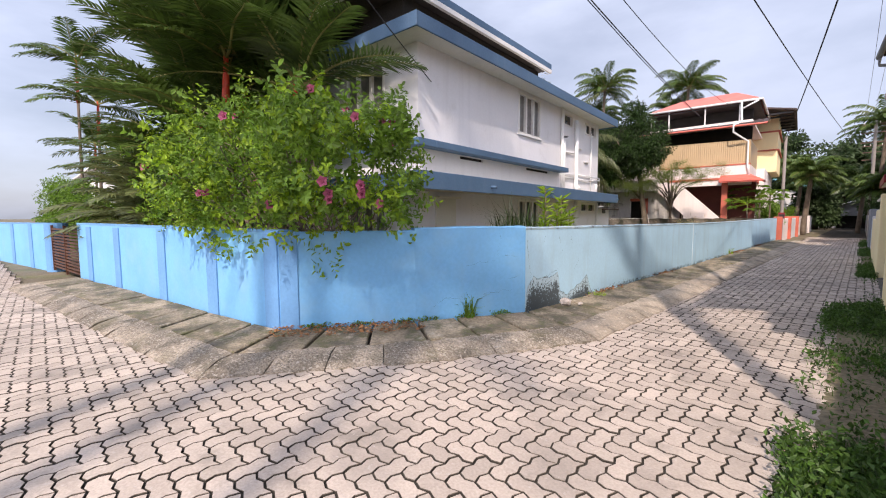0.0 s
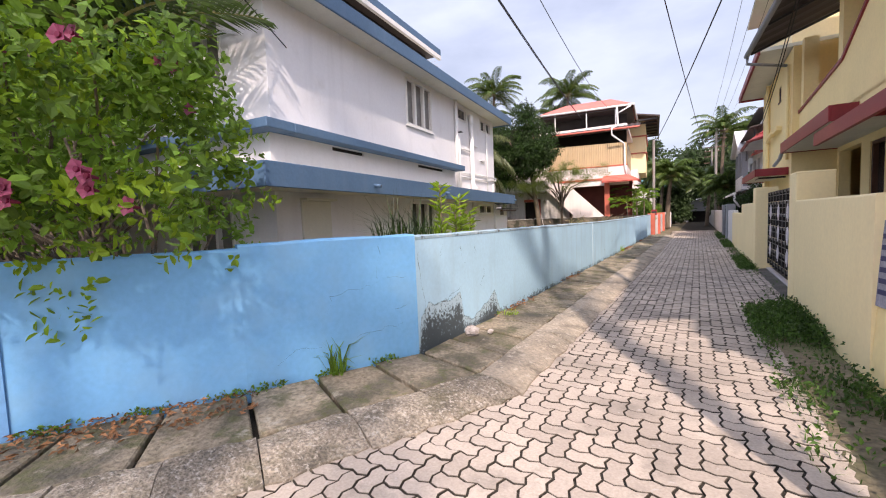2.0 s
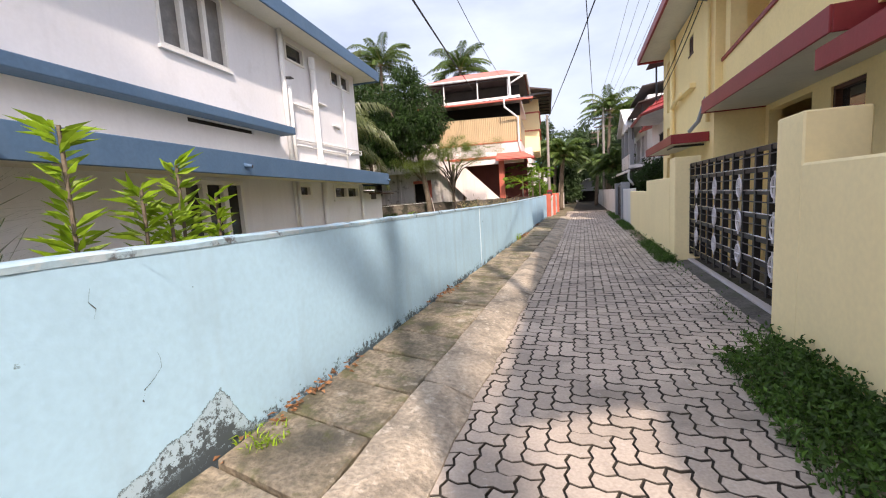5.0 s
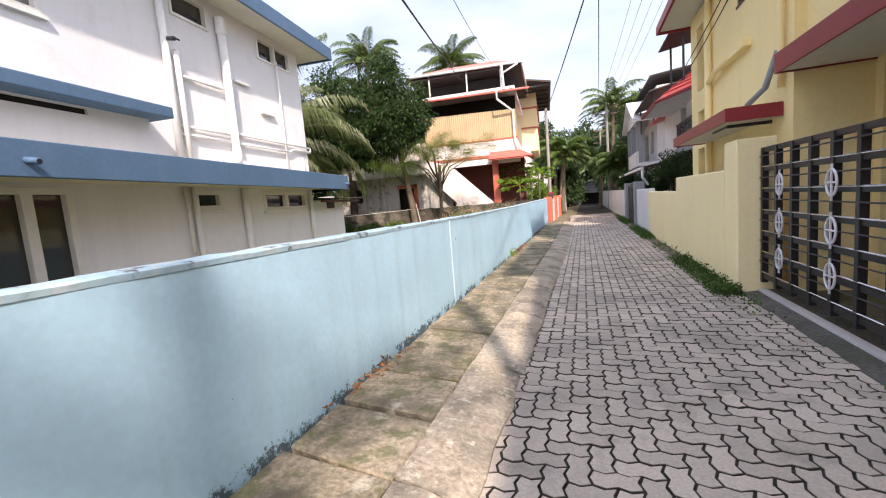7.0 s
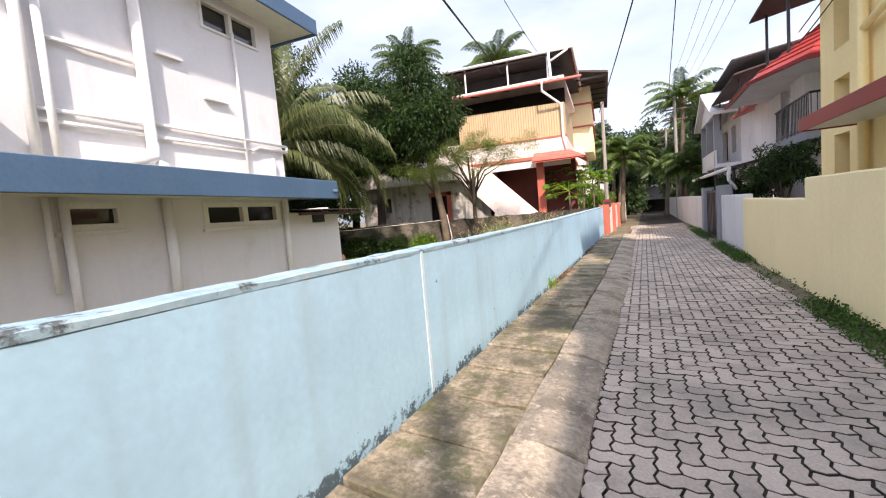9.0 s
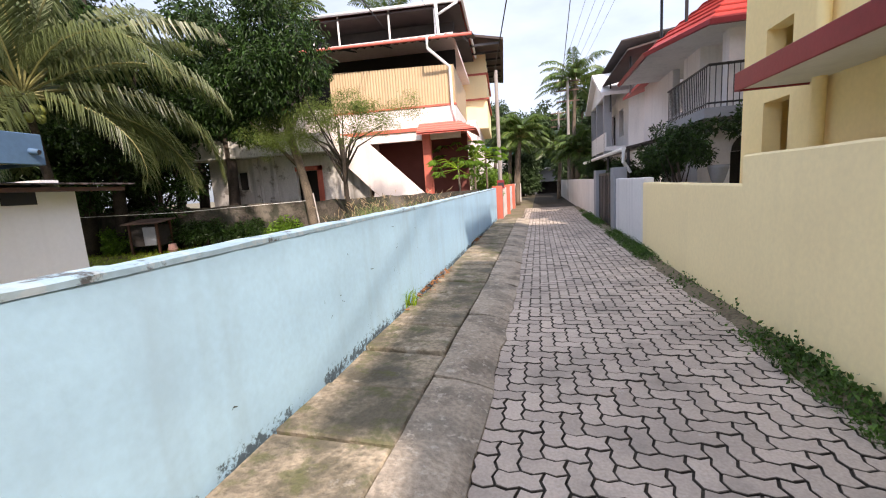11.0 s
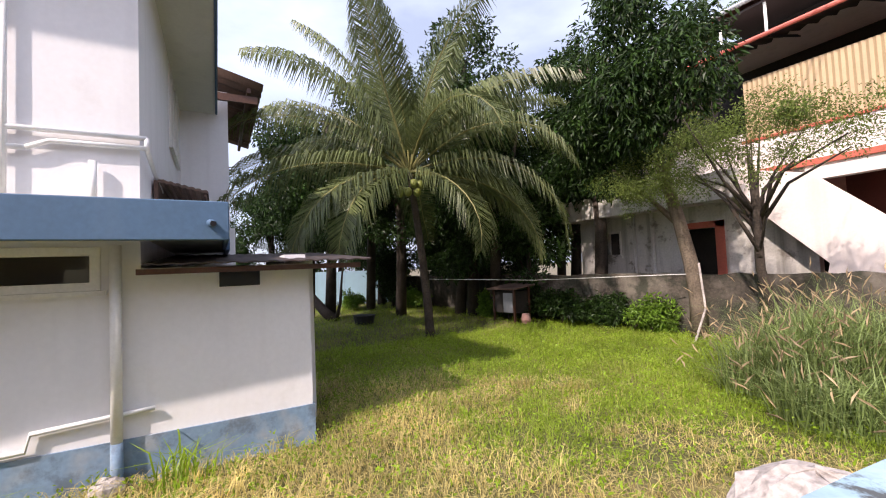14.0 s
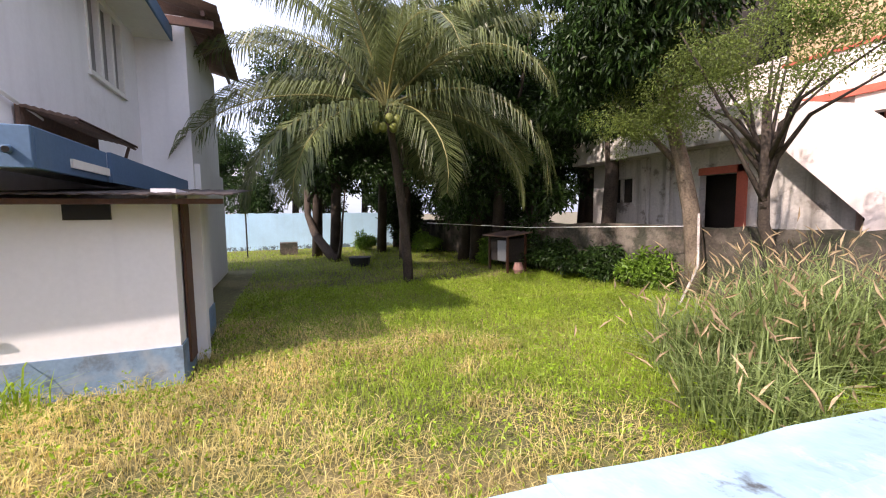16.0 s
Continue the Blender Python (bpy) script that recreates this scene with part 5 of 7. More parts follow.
grass_clump((-3.75, 6.35, 0.95), 0.55, 1.0, 330, 64, "dark spiky grass clump growing behind the wall", 0, M_leaf_dark, 0.014)
tagged(part("planting_bed", Geo().prism([(-5.2, 5.6), (-3.5, 5.6), (-2.95, 11.0), (-4.4, 11.0)], -0.1, 0.97), M_soil), "raised soil bed behind the blue wall", "soil", kind="structure")


def leafy_stem(loc, stems, seed, label):
    """Upright stems with whorls of long lime-green leaves."""
    rs = np.random.RandomState(seed)
    t = thing("variegated_plant", pose(*loc), label, "plant")
    for dx, dy, h in stems:
        part("stem", Geo().tube([(dx, dy, 0), (dx + 0.02, dy, h * 0.6), (dx, dy + 0.02, h)], 0.012, 6), M_bark, t)
        n = int(h * 70)
        z = rs.uniform(0.15 * h, h, n)
        a = rs.uniform(0, 2 * np.pi, n)
        way = np.stack([np.cos(a), np.sin(a), rs.uniform(0.2, 0.9, n)], 1)
        v, f = leaves(np.stack([np.full(n, dx), np.full(n, dy), z], 1), way, 0.2 * rs.uniform(0.7, 1.3, n), 0.045, rs)
        np_mesh("foliage", v, f, M_leaf_lime, t)
    return t


leafy_stem((-3.68, 7.45, 0.95), ((0, -0.25, 1.12), (0.05, 0.15, 0.75), (-0.05, 0.55, 0.95), (0.0, 0.85, 0.7), (0.05, 0.35, 0.6)), 71, "slender plant with lime-green variegated leaves")


# flowering bush over the corner wall
def flower(parent, loc, way, rs):
    m = look(loc, Vector(loc) + Vector(way))
    f = new("flower")
    f.parent = parent
    f.matrix_basis = m
    for k in range(5):
        a = k * math.tau / 5
        c, s = math.cos(a), math.sin(a)
        vs = [(0, 0, 0.02), (0.035 * c - 0.03 * s, 0.035 * s + 0.03 * c, -0.012), (0.062 * c, 0.062 * s, -0.006), (0.035 * c + 0.03 * s, 0.035 * s - 0.03 * c, -0.012)]
        part("petal", Geo().add(vs, [(0, 3, 2, 1)]), M_petal, f)
    part("throat", Geo().tube([(0, 0, 0.07), (0, 0, -0.002)], [0.008, 0.017], 8), M_throat, f, "dark crimson throat")


bush = thing("flowering_bush", pose(-6.6, 3.7, 0.0), "sprawling green bush with mauve-pink trumpet flowers", "bush")
rs = np.random.RandomState(81)
brng = random.Random(81)
bush_clumps = []
for i in range(210):
    u = brng.uniform(0, 1)
    x = -5.9 + 8.3 * u
    yy = brng.uniform(-0.9, 0.9) + (0.15 if x > 1.3 else 0)
    top = 2.6 + 1.15 * math.sin(math.pi * min(1, max(0.05, u * 1.02))) ** 0.7
    size = brng.uniform(0.16, 0.36)
    if x > 0.7:
        if brng.uniform(0, 1) > 0.45:
            continue
        size *= 0.65
    bush_clumps.append((x, yy, brng.uniform(1.3 if x < -1.5 else 2.0, top), size, size, size))
for x, yy, z, s in ((1.75, -0.75, 1.25, 0.22), (2.0, -0.6, 1.05, 0.16), (2.05, -0.62, 0.8, 0.12), (1.1, -1.15, 1.3, 0.2), (0.6, -1.2, 1.25, 0.22), (2.5, 0.2, 2.3, 0.2), (2.75, 0.3, 2.1, 0.15), (2.45, 0.1, 2.75, 0.16), (2.4, 0.3, 1.45, 0.22), (2.3, 0.2, 3.0, 0.15)):
    bush_clumps.append((x, yy, z, s, s, s))
for i in range(26):
    t = brng.uniform(-1.6, 1.0)
    fx, fy = (1.64 + 1.06 * t, -1.15 + 1.37 * t) if t > 0 else (1.64 + 2.0 * t, -1.15 + 0.2 * t)
    o = brng.uniform(0.05, 0.3)
    s = brng.uniform(0.12, 0.24)
    bush_clumps.append((fx + 0.6 * o, fy - 0.8 * o, brng.uniform(1.35, 2.3), s, s, s))
for i in range(60):  # boughs that hang out over the wall
    t = brng.uniform(-0.9, 1.0)
    fx, fy, nx_, ny_ = (1.64 + 1.06 * t, -1.15 + 1.37 * t, 0.79, -0.61) if t > 0 else (1.64 + 2.6 * t, -1.15 + 0.25 * t, 0.1, -1.0)
    o = brng.uniform(0.1, 1.0) * (1.0 if t < 0.75 else 0.5)
    s = brng.uniform(0.15, 0.26)
    bush_clumps.append((fx + nx_ * o, fy + ny_ * o, brng.uniform(1.55 + 0.5 * o, 2.9), s, s, s))
for i in range(34):  # low boughs well out over the corner
    t, o, s = brng.uniform(-0.1, 0.85), brng.uniform(0.35, 1.0), brng.uniform(0.12, 0.22)
    bush_clumps.append((1.64 + 1.06 * t + 0.79 * o, -1.15 + 1.37 * t - 0.61 * o, brng.uniform(1.5, 1.95), s, s, s * 0.8))
for i in range(110):
    a = brng.uniform(0, math.tau)
    x0, y0 = brng.uniform(-1.5, 2.0), brng.uniform(-0.2, 0.5)
    c = brng.choice(bush_clumps)
    p = [(x0, y0, 0), (x0 + (c[0] - x0) * 0.3, y0 + (c[1] - y0) * 0.3, c[2] * 0.6), (c[0] * 0.8 + x0 * 0.2, c[1] * 0.8 + y0 * 0.2, c[2] * 0.95), (c[0], c[1], c[2] + 0.1)]
    part("stem", Geo().tube(p, [0.02, 0.014, 0.009, 0.004], 5), M_bark, bush)
cnt = 5000
pts, d = clump_points(bush_clumps, cnt, rs, 0.3)
lime = (pts[:, 1] < -0.5) & (rs.uniform(size=cnt) < 0.28) | (pts[:, 2] < 1.4) | (rs.uniform(size=cnt) < 0.06)
way = d * 0.8 + rs.normal(size=(cnt, 3)) * 0.45 + np.array([[0.1, -0.15, 0.25]])
for nm, sel, mt in (("foliage", ~lime, M_leaf_bush), ("young_foliage", lime, M_leaf_lime)):
    v, f = sprigs(pts[sel], way[sel], 8, 0.08, 0.047, rs)
    np_mesh(nm, v, f, mt, bush)
front = [c for c in bush_clumps if (c[1] < -0.35 or c[0] > 1.6) and c[2] > 1.6]
for i in range(28):
    c = front[brng.randrange(len(front))]
    q = c[3] + 0.07
    flower(bush, (c[0] + 0.45 * q, c[1] - 0.85 * q, c[2] + brng.uniform(-0.08, 0.12)), (0.5 + brng.uniform(-0.4, 0.5), -1, 0.15), brng)

# scarlet-stemmed palms behind the bush and along the road wall
for i, (x, y, h) in enumerate(((-9.6, 4.2, 4.9), (-10.4, 4.6, 5.6), (-11.2, 4.1, 5.0), (-10.0, 3.8, 3.6), (-11.8, 4.6, 6.1), (-9.0, 4.8, 5.8), (-12.6, 4.0, 4.2), (-8.4, 4.6, 4.4), (-13.4, 4.4, 5.2), (-10.8, 3.7, 4.3), (-9.3, 3.6, 5.0))):
    palm("sealing_wax_palm", (x, y, -0.05), (0.25 * math.sin(i * 2), 0.1, h), 18, 2.7, 90 + i, "clumping palm with scarlet crownshaft", M_palm_d, M_redshaft, 0.06, 32, 0.72, 0.075, 0.18, 0, (0.6, 1.3), (0.2, 1.4), "scarlet palms", 4)
for i, (x, y, h) in enumerate(((-21.5, 3.6, 6.2), (-24.0, 3.4, 8.4), (-19.0, 4.0, 3.6), (-15.2, 3.2, 1.7), (-14.0, 3.4, 1.4), (-28, 4.5, 5.5), (-22.8, 5.0, 4.6), (-12.9, 3.1, 1.5), (-11.9, 3.3, 1.9), (-13.3, 3.9, 2.7), (-14.6, 4.2, 3.0), (-16.4, 3.6, 2.8), (-17.6, 4.4, 3.4), (-12.3, 3.5, 3.2), (-15.6, 5.0, 4.2))):
    palm("garden_palm", (x, y, -0.05), (0.1, 0.1, h), 14, 2.2, 120 + i, "slender garden palm with arching fronds", M_palm_d if h > 2 else M_palm, M_redshaft if h > 3 else None, 0.05, 30, 0.62, 0.07, 0.25, 0, (0.7, 1.5), (0.1, 1.35), "garden palms", 4)
for x, y, h, rad, sd in ((-18.6, 3.4, 2.4, 1.3, 135), (-21.0, 3.0, 2.8, 1.4, 136), (-24.5, 3.2, 3.2, 1.7, 137), (-28.5, 3.4, 3.8, 2.0, 138), (-34.0, 3.6, 4.6, 2.4, 139), (-15.6, 4.0, 2.3, 1.2, 140), (-26, 8, 2.6, 2.2, 131), (-32, 5.5, 3.0, 2.5, 132), (-20, 6.2, 2.3, 1.8, 133), (-16.5, 5.2, 2.2, 1.5, 134)):
    tree("garden_shrub", (x, y, -0.05), [(0, 0, 0), (0, 0, h * 0.5)], [[(0, 0, 0.2), (rad * 0.4, 0, h * 0.6)]], bumpy(0, 0, h * 0.55, rad, 1.0, h * 0.45, 30, sd, 0.4), 4200, 0.14, 0.06, sd, "dense green garden shrub", M_leaf_bush, None, 0.05, 0.2, category="shrub", group="garden shrubs")

# verge plants along the yellow wall
rs = np.random.RandomState(151)
n = 70000
v_ = rs.uniform(0.8, 34, n)
dens = np.clip(0.5 + 0.8 * np.sin(v_ * 0.9) + 0.5 * np.sin(v_ * 2.3 + 1), 0.05, 1) * np.where(v_ < 9.3, 1.0, np.where((v_ > 9.9) & (v_ < 14.2), 0.05, 0.55))
keep = rs.uniform(size=n) < dens
v_ = v_[keep]
wid = np.where(v_ < 3.2, 0.55, np.where(v_ < 9.3, 0.62, 0.30))
u_ = -wid * rs.uniform(0, 1, len(v_)) ** 1.5 - 0.01
hh = np.where(v_ < 3.2, 0.19, np.where(v_ < 9.3, 0.15, 0.10)) * rs.uniform(0.5, 1.5, len(v_)) * (1 + u_ / wid * 0.5)
ca, sa = math.cos(radians(4.52)), math.sin(radians(4.52))
bx = 0.31 + u_ * ca + v_ * sa
by = -u_ * sa + v_ * ca
v, f = blades(np.stack([bx, by, np.full(len(bx), -0.03)], 1), hh, 0.009, rs.uniform(0.3, 1.0, len(bx)), rs)
tagged(np_mesh("verge_grass", v, f, M_weed), "weedy grass strip along the yellow wall", "grass", kind="stuff")
k = rs.choice(len(bx), 26000)
k = k[(v_[k] < 9.3) | (rs.uniform(size=len(k)) < 0.45)]
pts = np.stack([bx[k] + rs.normal(size=len(k)) * 0.03, by[k], hh[k] * rs.uniform(0.2, 1.1, len(k))], 1)
v, f = leaves(pts, rs.normal(size=(len(k), 3)) + np.array([[0, 0, 0.6]]), 0.045 * rs.uniform(0.6, 1.4, len(k)), 0.028, rs)
tagged(np_mesh("verge_weeds", v, f, M_weed), "low leafy weeds at the foot of the wall", "weeds", kind="stuff")
# weeds and litter at the foot of the blue wall
n = 900
seg = rs.randint(1, 3, n)
s = rs.uniform(0, 1, n)
fa, fb = np.array([FACE[1], FACE[2]]), np.array([FACE[2], FACE[3]])
pos = fa[seg - 1] + (fb - fa)[seg - 1] * s[:, None] + np.array([0.8, -0.55]) * np.abs(rs.normal(size=n) * 0.05 + 0.03)[:, None]
pick = np.sin(s * 19 + seg * 3) + rs.normal(size=n) * 0.4 > 0.2
v, f = leaves(np.concatenate([pos, 0.12 + rs.uniform(0, 0.05, (n, 1))], 1)[pick], (rs.normal(size=(n, 3)) + np.array([[0.3, -0.3, 0.8]]))[pick], 0.035, 0.022, rs)
tagged(np_mesh("foot_weeds", v, f, M_leaf_bush), "tiny weeds growing along the foot of the blue wall", "weeds", kind="stuff")
grass_clump((-3.45, 4.55, 0.1), 0.10, 0.46, 44, 161, "grass tuft growing from the drain edge", 0, M_leaf_bush, 0.018, "weed_tuft")
grass_clump((-1.93, 18.25, 0.1), 0.16, 0.3, 80, 162, "weed tuft at the foot of the wall", 0, M_leaf_lime, 0.012, "weed_tuft")
grass_clump((-2.72, 7.4, 0.1), 0.22, 0.1, 90, 163, "low weeds by the damp patch", 0, M_leaf_lime, 0.014, "weed_tuft")
n = 420
s = rs.uniform(0, 1, n) ** 1.0
a, b = np.array(FACE[1]), np.array(FACE[2])
wd = rs.uniform(0.02, 0.55, n) ** 1.3
pos = a + (b - a) * (s * 1.1 - 0.05)[:, None] + np.array([0.79, -0.61]) * wd[:, None]
v, f = leaves(np.concatenate([pos, np.full((n, 1), 0.14) + rs.uniform(0, 0.02, (n, 1)) - wd[:, None] * 0.02], 1), np.concatenate([rs.normal(size=(n, 2)), rs.normal(size=(n, 1)) * 0.12], 1), 0.055 * rs.uniform(0.5, 1.4, n), 0.028, rs)
tagged(np_mesh("leaf_litter", v, f, M_dry), "dry brown fallen leaves along the drain", "leaf litter", kind="stuff")
n = 420
yy = rs.choice([18.9, 19.3, 19.8, 11.2, 8.0, 24.0], n) + rs.normal(size=n) * 0.35
pos = np.stack([-3.5 + 0.083 * yy + 0.04 + np.abs(rs.normal(size=n)) * 0.07, yy, np.full(n, 0.14)], 1)
v, f = leaves(pos, np.concatenate([rs.normal(size=(n, 2)), rs.normal(size=(n, 1)) * 0.15], 1), 0.06 * rs.uniform(0.5, 1.4, n), 0.03, rs)
tagged(np_mesh("wall_litter", v, f, M_dry), "dry leaves gathered at the foot of the wall", "leaf litter", kind="stuff")
srng = random.Random(9)
for loc, r in (((-2.78, 6.2, 0.17), 0.09), ((-2.6, 6.35, 0.14), 0.04), ((-2.05, 18.1, 0.15), 0.05)):
    tagged(part("loose_stone", Geo().ball(loc, r, 9, 0.75, 0.16, srng), M_stone), "pale broken stone lying on the drain slabs", "stone")
tagged(part("wall_rubble", Geo().ball((-2.2, 18.68, 1.06), 0.19, 16, 0.55, 0.12, srng), M_stone), "lump of broken masonry behind the wall top", "stone")
tagged(part("rubble_base", Geo().box(-2.28, 18.5, -0.1, -2.02, 18.75, 1.0), M_stone), "heap of old masonry behind the wall", "stone")
tagged(part("plinth_stone", Geo().ball((-5.95, 16.45, 0.06), 0.13, 10, 0.8, 0.1, srng), M_stone), "round stone beside the house plinth", "stone")

# tall unseen palms added behind the walker to shade crossing and walls
for i, (x, y, h) in enumerate(((1.7, -7.6, 13.0), (0.7, -8.4, 22.0), (-0.3, -8.1, 21.5), (2.4, -0.5, 11.0))):
    palm("crossing_shade_palm", (x, y, -0.05), (0.2, 0.1, h), (13, 11, 11, 7)[i], 2.6, 170 + i, "tall unseen coconut palm added to shade the crossing", M_palm, None, 0.12, 34, 0.7, 0.05, 0.5, 0, (1.0, 1.9), (-0.1, 1.3), "crossing palms", 5)


# ---- the yellow house ----
yh = thing("yellow_house", ALLEY, "two-storey butter-yellow house with maroon fascia bands", "house")
far_holes = [(18.85, 19.4, 0.9, 2.3), (18.85, 19.4, 2.75, 3.15), (18.85, 19.4, 3.6, 5.0), (16.35, 16.75, 4.45, 4.85)]
part("lane_wall", holed("x", 14.7, 19.75, -0.1, 5.35, far_holes, 0.72, 0.2), M_yellow2, yh)
part("end_wall", Geo().box(0.72, 19.75, -0.1, 9.0, 19.95, 5.35), M_yellow2, yh)
part("inner_wall", Geo().box(1.25, 14.9, 0, 1.4, 19.7, 5.3), M_yellow2, yh)
window(yh, "x", 0.76, 16.35, 16.75, 4.45, 4.85, 2, out=-1, fill=M_glass, fm=M_wood)
part("return_wall", Geo().box(0.92, 14.7, -0.1, 1.75, 14.9, 5.35), M_yellow2, yh)
mid = [(13.05, 14.55, 0.0, 2.75), (11.8, 12.55, 0.1, 2.7), (9.6, 11.0, 0.0, 2.25), (11.2, 14.2, 3.95, 5.1)]
part("porch_wall", holed("x", 3.0, 14.7, -0.1, 5.35, mid, 1.55, 0.2), M_yellow2, yh)
part("porch_back", Geo().box(2.8, 3.0, -0.1, 2.95, 14.7, 5.35), M_yellow2, yh)
part("south_wall", Geo().box(1.55, 2.8, -0.1, 9.0, 3.0, 5.35), M_yellow2, yh)
part("back_wall", Geo().box(9.0, 2.8, -0.1, 9.2, 19.95, 5.35), M_yellow2, yh)
part("flat_roof", Geo().box(2.97, 2.8, 5.355, 9.2, 14.85, 5.45), M_cream, yh, "plain flat roof slab")
window(yh, "x", 1.6, 11.8, 12.55, 0.1, 2.7, 1, out=-1, fill=M_glass, fm=M_wood)
part("porch_ceiling", Geo().box(1.75, 3.0, 2.9, 9.0, 14.7, 3.0), M_yellow2, yh)
part("door", Geo().box(2.74, 13.3, 0.05, 2.8, 14.2, 2.15), M_wood, yh, "dark brown wooden door")
# arched doorway trim
g = Geo()
for i in range(14):
    a0, a1 = math.pi * i / 14, math.pi * (i + 1) / 14
    q = [(10.3 + r * math.cos(a), 1.55 + r * math.sin(a)) for a, r in ((a0, 0.7), (a1, 0.7), (a1, 0.78), (a0, 0.78))]
    g.sweep(q, "x", 1.50, 1.58)
g.box(1.50, 11.0, 0, 1.58, 11.08, 1.55)
g.box(1.50, 9.52, 0, 1.58, 9.6, 1.55)
part("arch_trim", g, M_wood, yh, "dark brown arch moulding")
for k in (-1, 1):  # plaster spandrels that round the opening
    q = [(10.3 + k * 0.7 * math.cos(math.pi / 16 * i), 1.55 + 0.7 * math.sin(math.pi / 16 * i)) for i in range(9)] + [(10.3 + k * 0.7, 2.25)]
    part("arch_spandrel", Geo().sweep(q, "x", 1.57, 1.73), M_yellow2, yh)
# upper balcony
part("balcony_slab", Geo().box(0.85, 8.0, 3.02, 1.55, 14.7, 3.16), M_yellow2, yh)
part("balcony_parapet", Geo().sweep([(14.7, 3.1), (8.0, 3.1), (8.0, 4.6), (9.6, 4.6), (11.2, 3.95), (14.7, 3.75)], "x", 0.85, 0.97), M_yellow2, yh)
part("parapet_coping", Geo().sweep([(14.7, 3.75), (11.2, 3.95), (9.6, 4.6), (8.0, 4.6), (8.0, 4.66), (9.62, 4.66), (11.22, 4.01), (14.7, 3.81)], "x", 0.82, 1.0), M_red, yh, "maroon parapet coping")
part("balcony_column", Geo().box(0.86, 11.3, 3.9, 1.12, 11.56, 5.4), M_yellow2, yh)
part("balcony_column", Geo().box(0.86, 14.35, 3.8, 1.12, 14.6, 5.4), M_yellow2, yh)
# main roof slab with maroon fascia over the far block
part("roof_slab", Geo().prism([(0.1, 14.9), (9.2, 14.9), (9.2, 20.4), (0.1, 20.4)], [5.42, 5.42, 5.42, 5.42], [5.5] * 4), M_cream, yh)
part("roof_fascia", mesh_of("roof_fascia", Geo().box(0.04, 14.86, 5.36, 0.1, 20.44, 5.56).box(0.1, 20.4, 5.36, 9.2, 20.46, 5.56), M_red, 0.008), None, yh, "maroon roof fascia")
# room and long eave above the view, added to shade the lane's far wall
part("roof_room", Geo().box(0.8, 15.5, 5.5, 7.0, 19.5, 8.0), M_yellow, yh)
part("roof_room_eave", Geo().box(0.3, 15.6, 8.0, 7.3, 20.8, 8.12), M_cream, yh)
# unseen flat slab on four posts, added to cast shade on the drain
part("terrace_roof", Geo().box(0.25, 9.2, 6.98, 4.2, 14.6, 7.1), M_cream, yh, "unseen flat slab added over the terrace to shade the drain")
for u, v_ in ((1.7, 9.5), (1.7, 14.3), (3.9, 9.5), (3.9, 14.3)):
    part("terrace_post", Geo().box(u - 0.09, v_ - 0.09, 5.3, u + 0.09, v_ + 0.09, 6.98), M_yellow2, yh)
# dark sheet roof over the balcony; its eave runs askew to the lane
def eave(v):
    return -0.21 + 0.068 * (14.4 - v)


g = Geo()
n = 60
for i in range(n + 1):
    v_ = 3.0 + 11.5 * i / n
    z = 0.02 * math.sin(i * 2.1)
    for u, zz in ((eave(v_) + 0.04, 5.30), (3.6, 6.7)):
        g.v += [(u, v_, zz + z), (u, v_, zz + z + 0.02)]
for i in range(n):
    a = i * 4
    g.f += [(a, a + 4, a + 6, a + 2), (a + 1, a + 3, a + 7, a + 5), (a, a + 1, a + 5, a + 4), (a + 2, a + 6, a + 7, a + 3)]
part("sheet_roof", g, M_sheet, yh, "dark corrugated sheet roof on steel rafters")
for i in range(7):
    part("rafter", Geo().tube([(eave(3.4 + i * 1.82) + 0.06, 3.4 + i * 1.82, 5.24), (3.5, 3.4 + i * 1.82, 6.6)], 0.03, 6), M_black, yh)
part("gutter", Geo().tube([(eave(3.0), 3.0, 5.27), (eave(14.45), 14.45, 5.25)], 0.06, 8), M_greywall, yh, "grey half-round gutter")
part("gutter_pipe", Geo().tube([(-0.2, 14.4, 5.22), (-0.2, 14.42, 5.06), (0.62, 14.9, 4.98)], 0.035, 8), M_greywall, yh, "grey gutter outlet pipe", smooth=True)
part("gutter_pipe", Geo().tube([(0.66, 14.92, 5.0), (0.66, 14.92, 3.2), (0.66, 14.92, 2.7)], 0.04, 8), M_yellow2, yh, smooth=True)
# maroon canopies
def canopy(u0, u1, v0, v1, z0, z1):
    part("canopy_slab", Geo().box(u0 + 0.03, v0 + 0.03, z0 + 0.02, u1, v1 - 0.03, z1 - 0.05), M_cream, yh)
    part("canopy_fascia", mesh_of("canopy_fascia", Geo().box(u0, v0, z0, u0 + 0.03, v1, z1).box(u0 + 0.03, v0, z0, u1, v0 + 0.03, z1).box(u0 + 0.03, v1 - 0.03, z0, u1, v1, z1), M_red, 0.006), None, yh, "maroon canopy fascia")


canopy(0.5, 1.54, 10.3, 14.68, 2.83, 3.08)
canopy(0.03, 0.71, 14.95, 18.5, 2.33, 2.52)
part("canopy_frame", Geo().tube([(0.7, 15.3, 2.3), (0.15, 15.3, 2.3)], 0.025, 6).tube([(0.15, 15.3, 2.3), (0.15, 16.0, 2.3)], 0.018, 6), M_black, yh)
# tiled awning near the arch
aw = Geo()
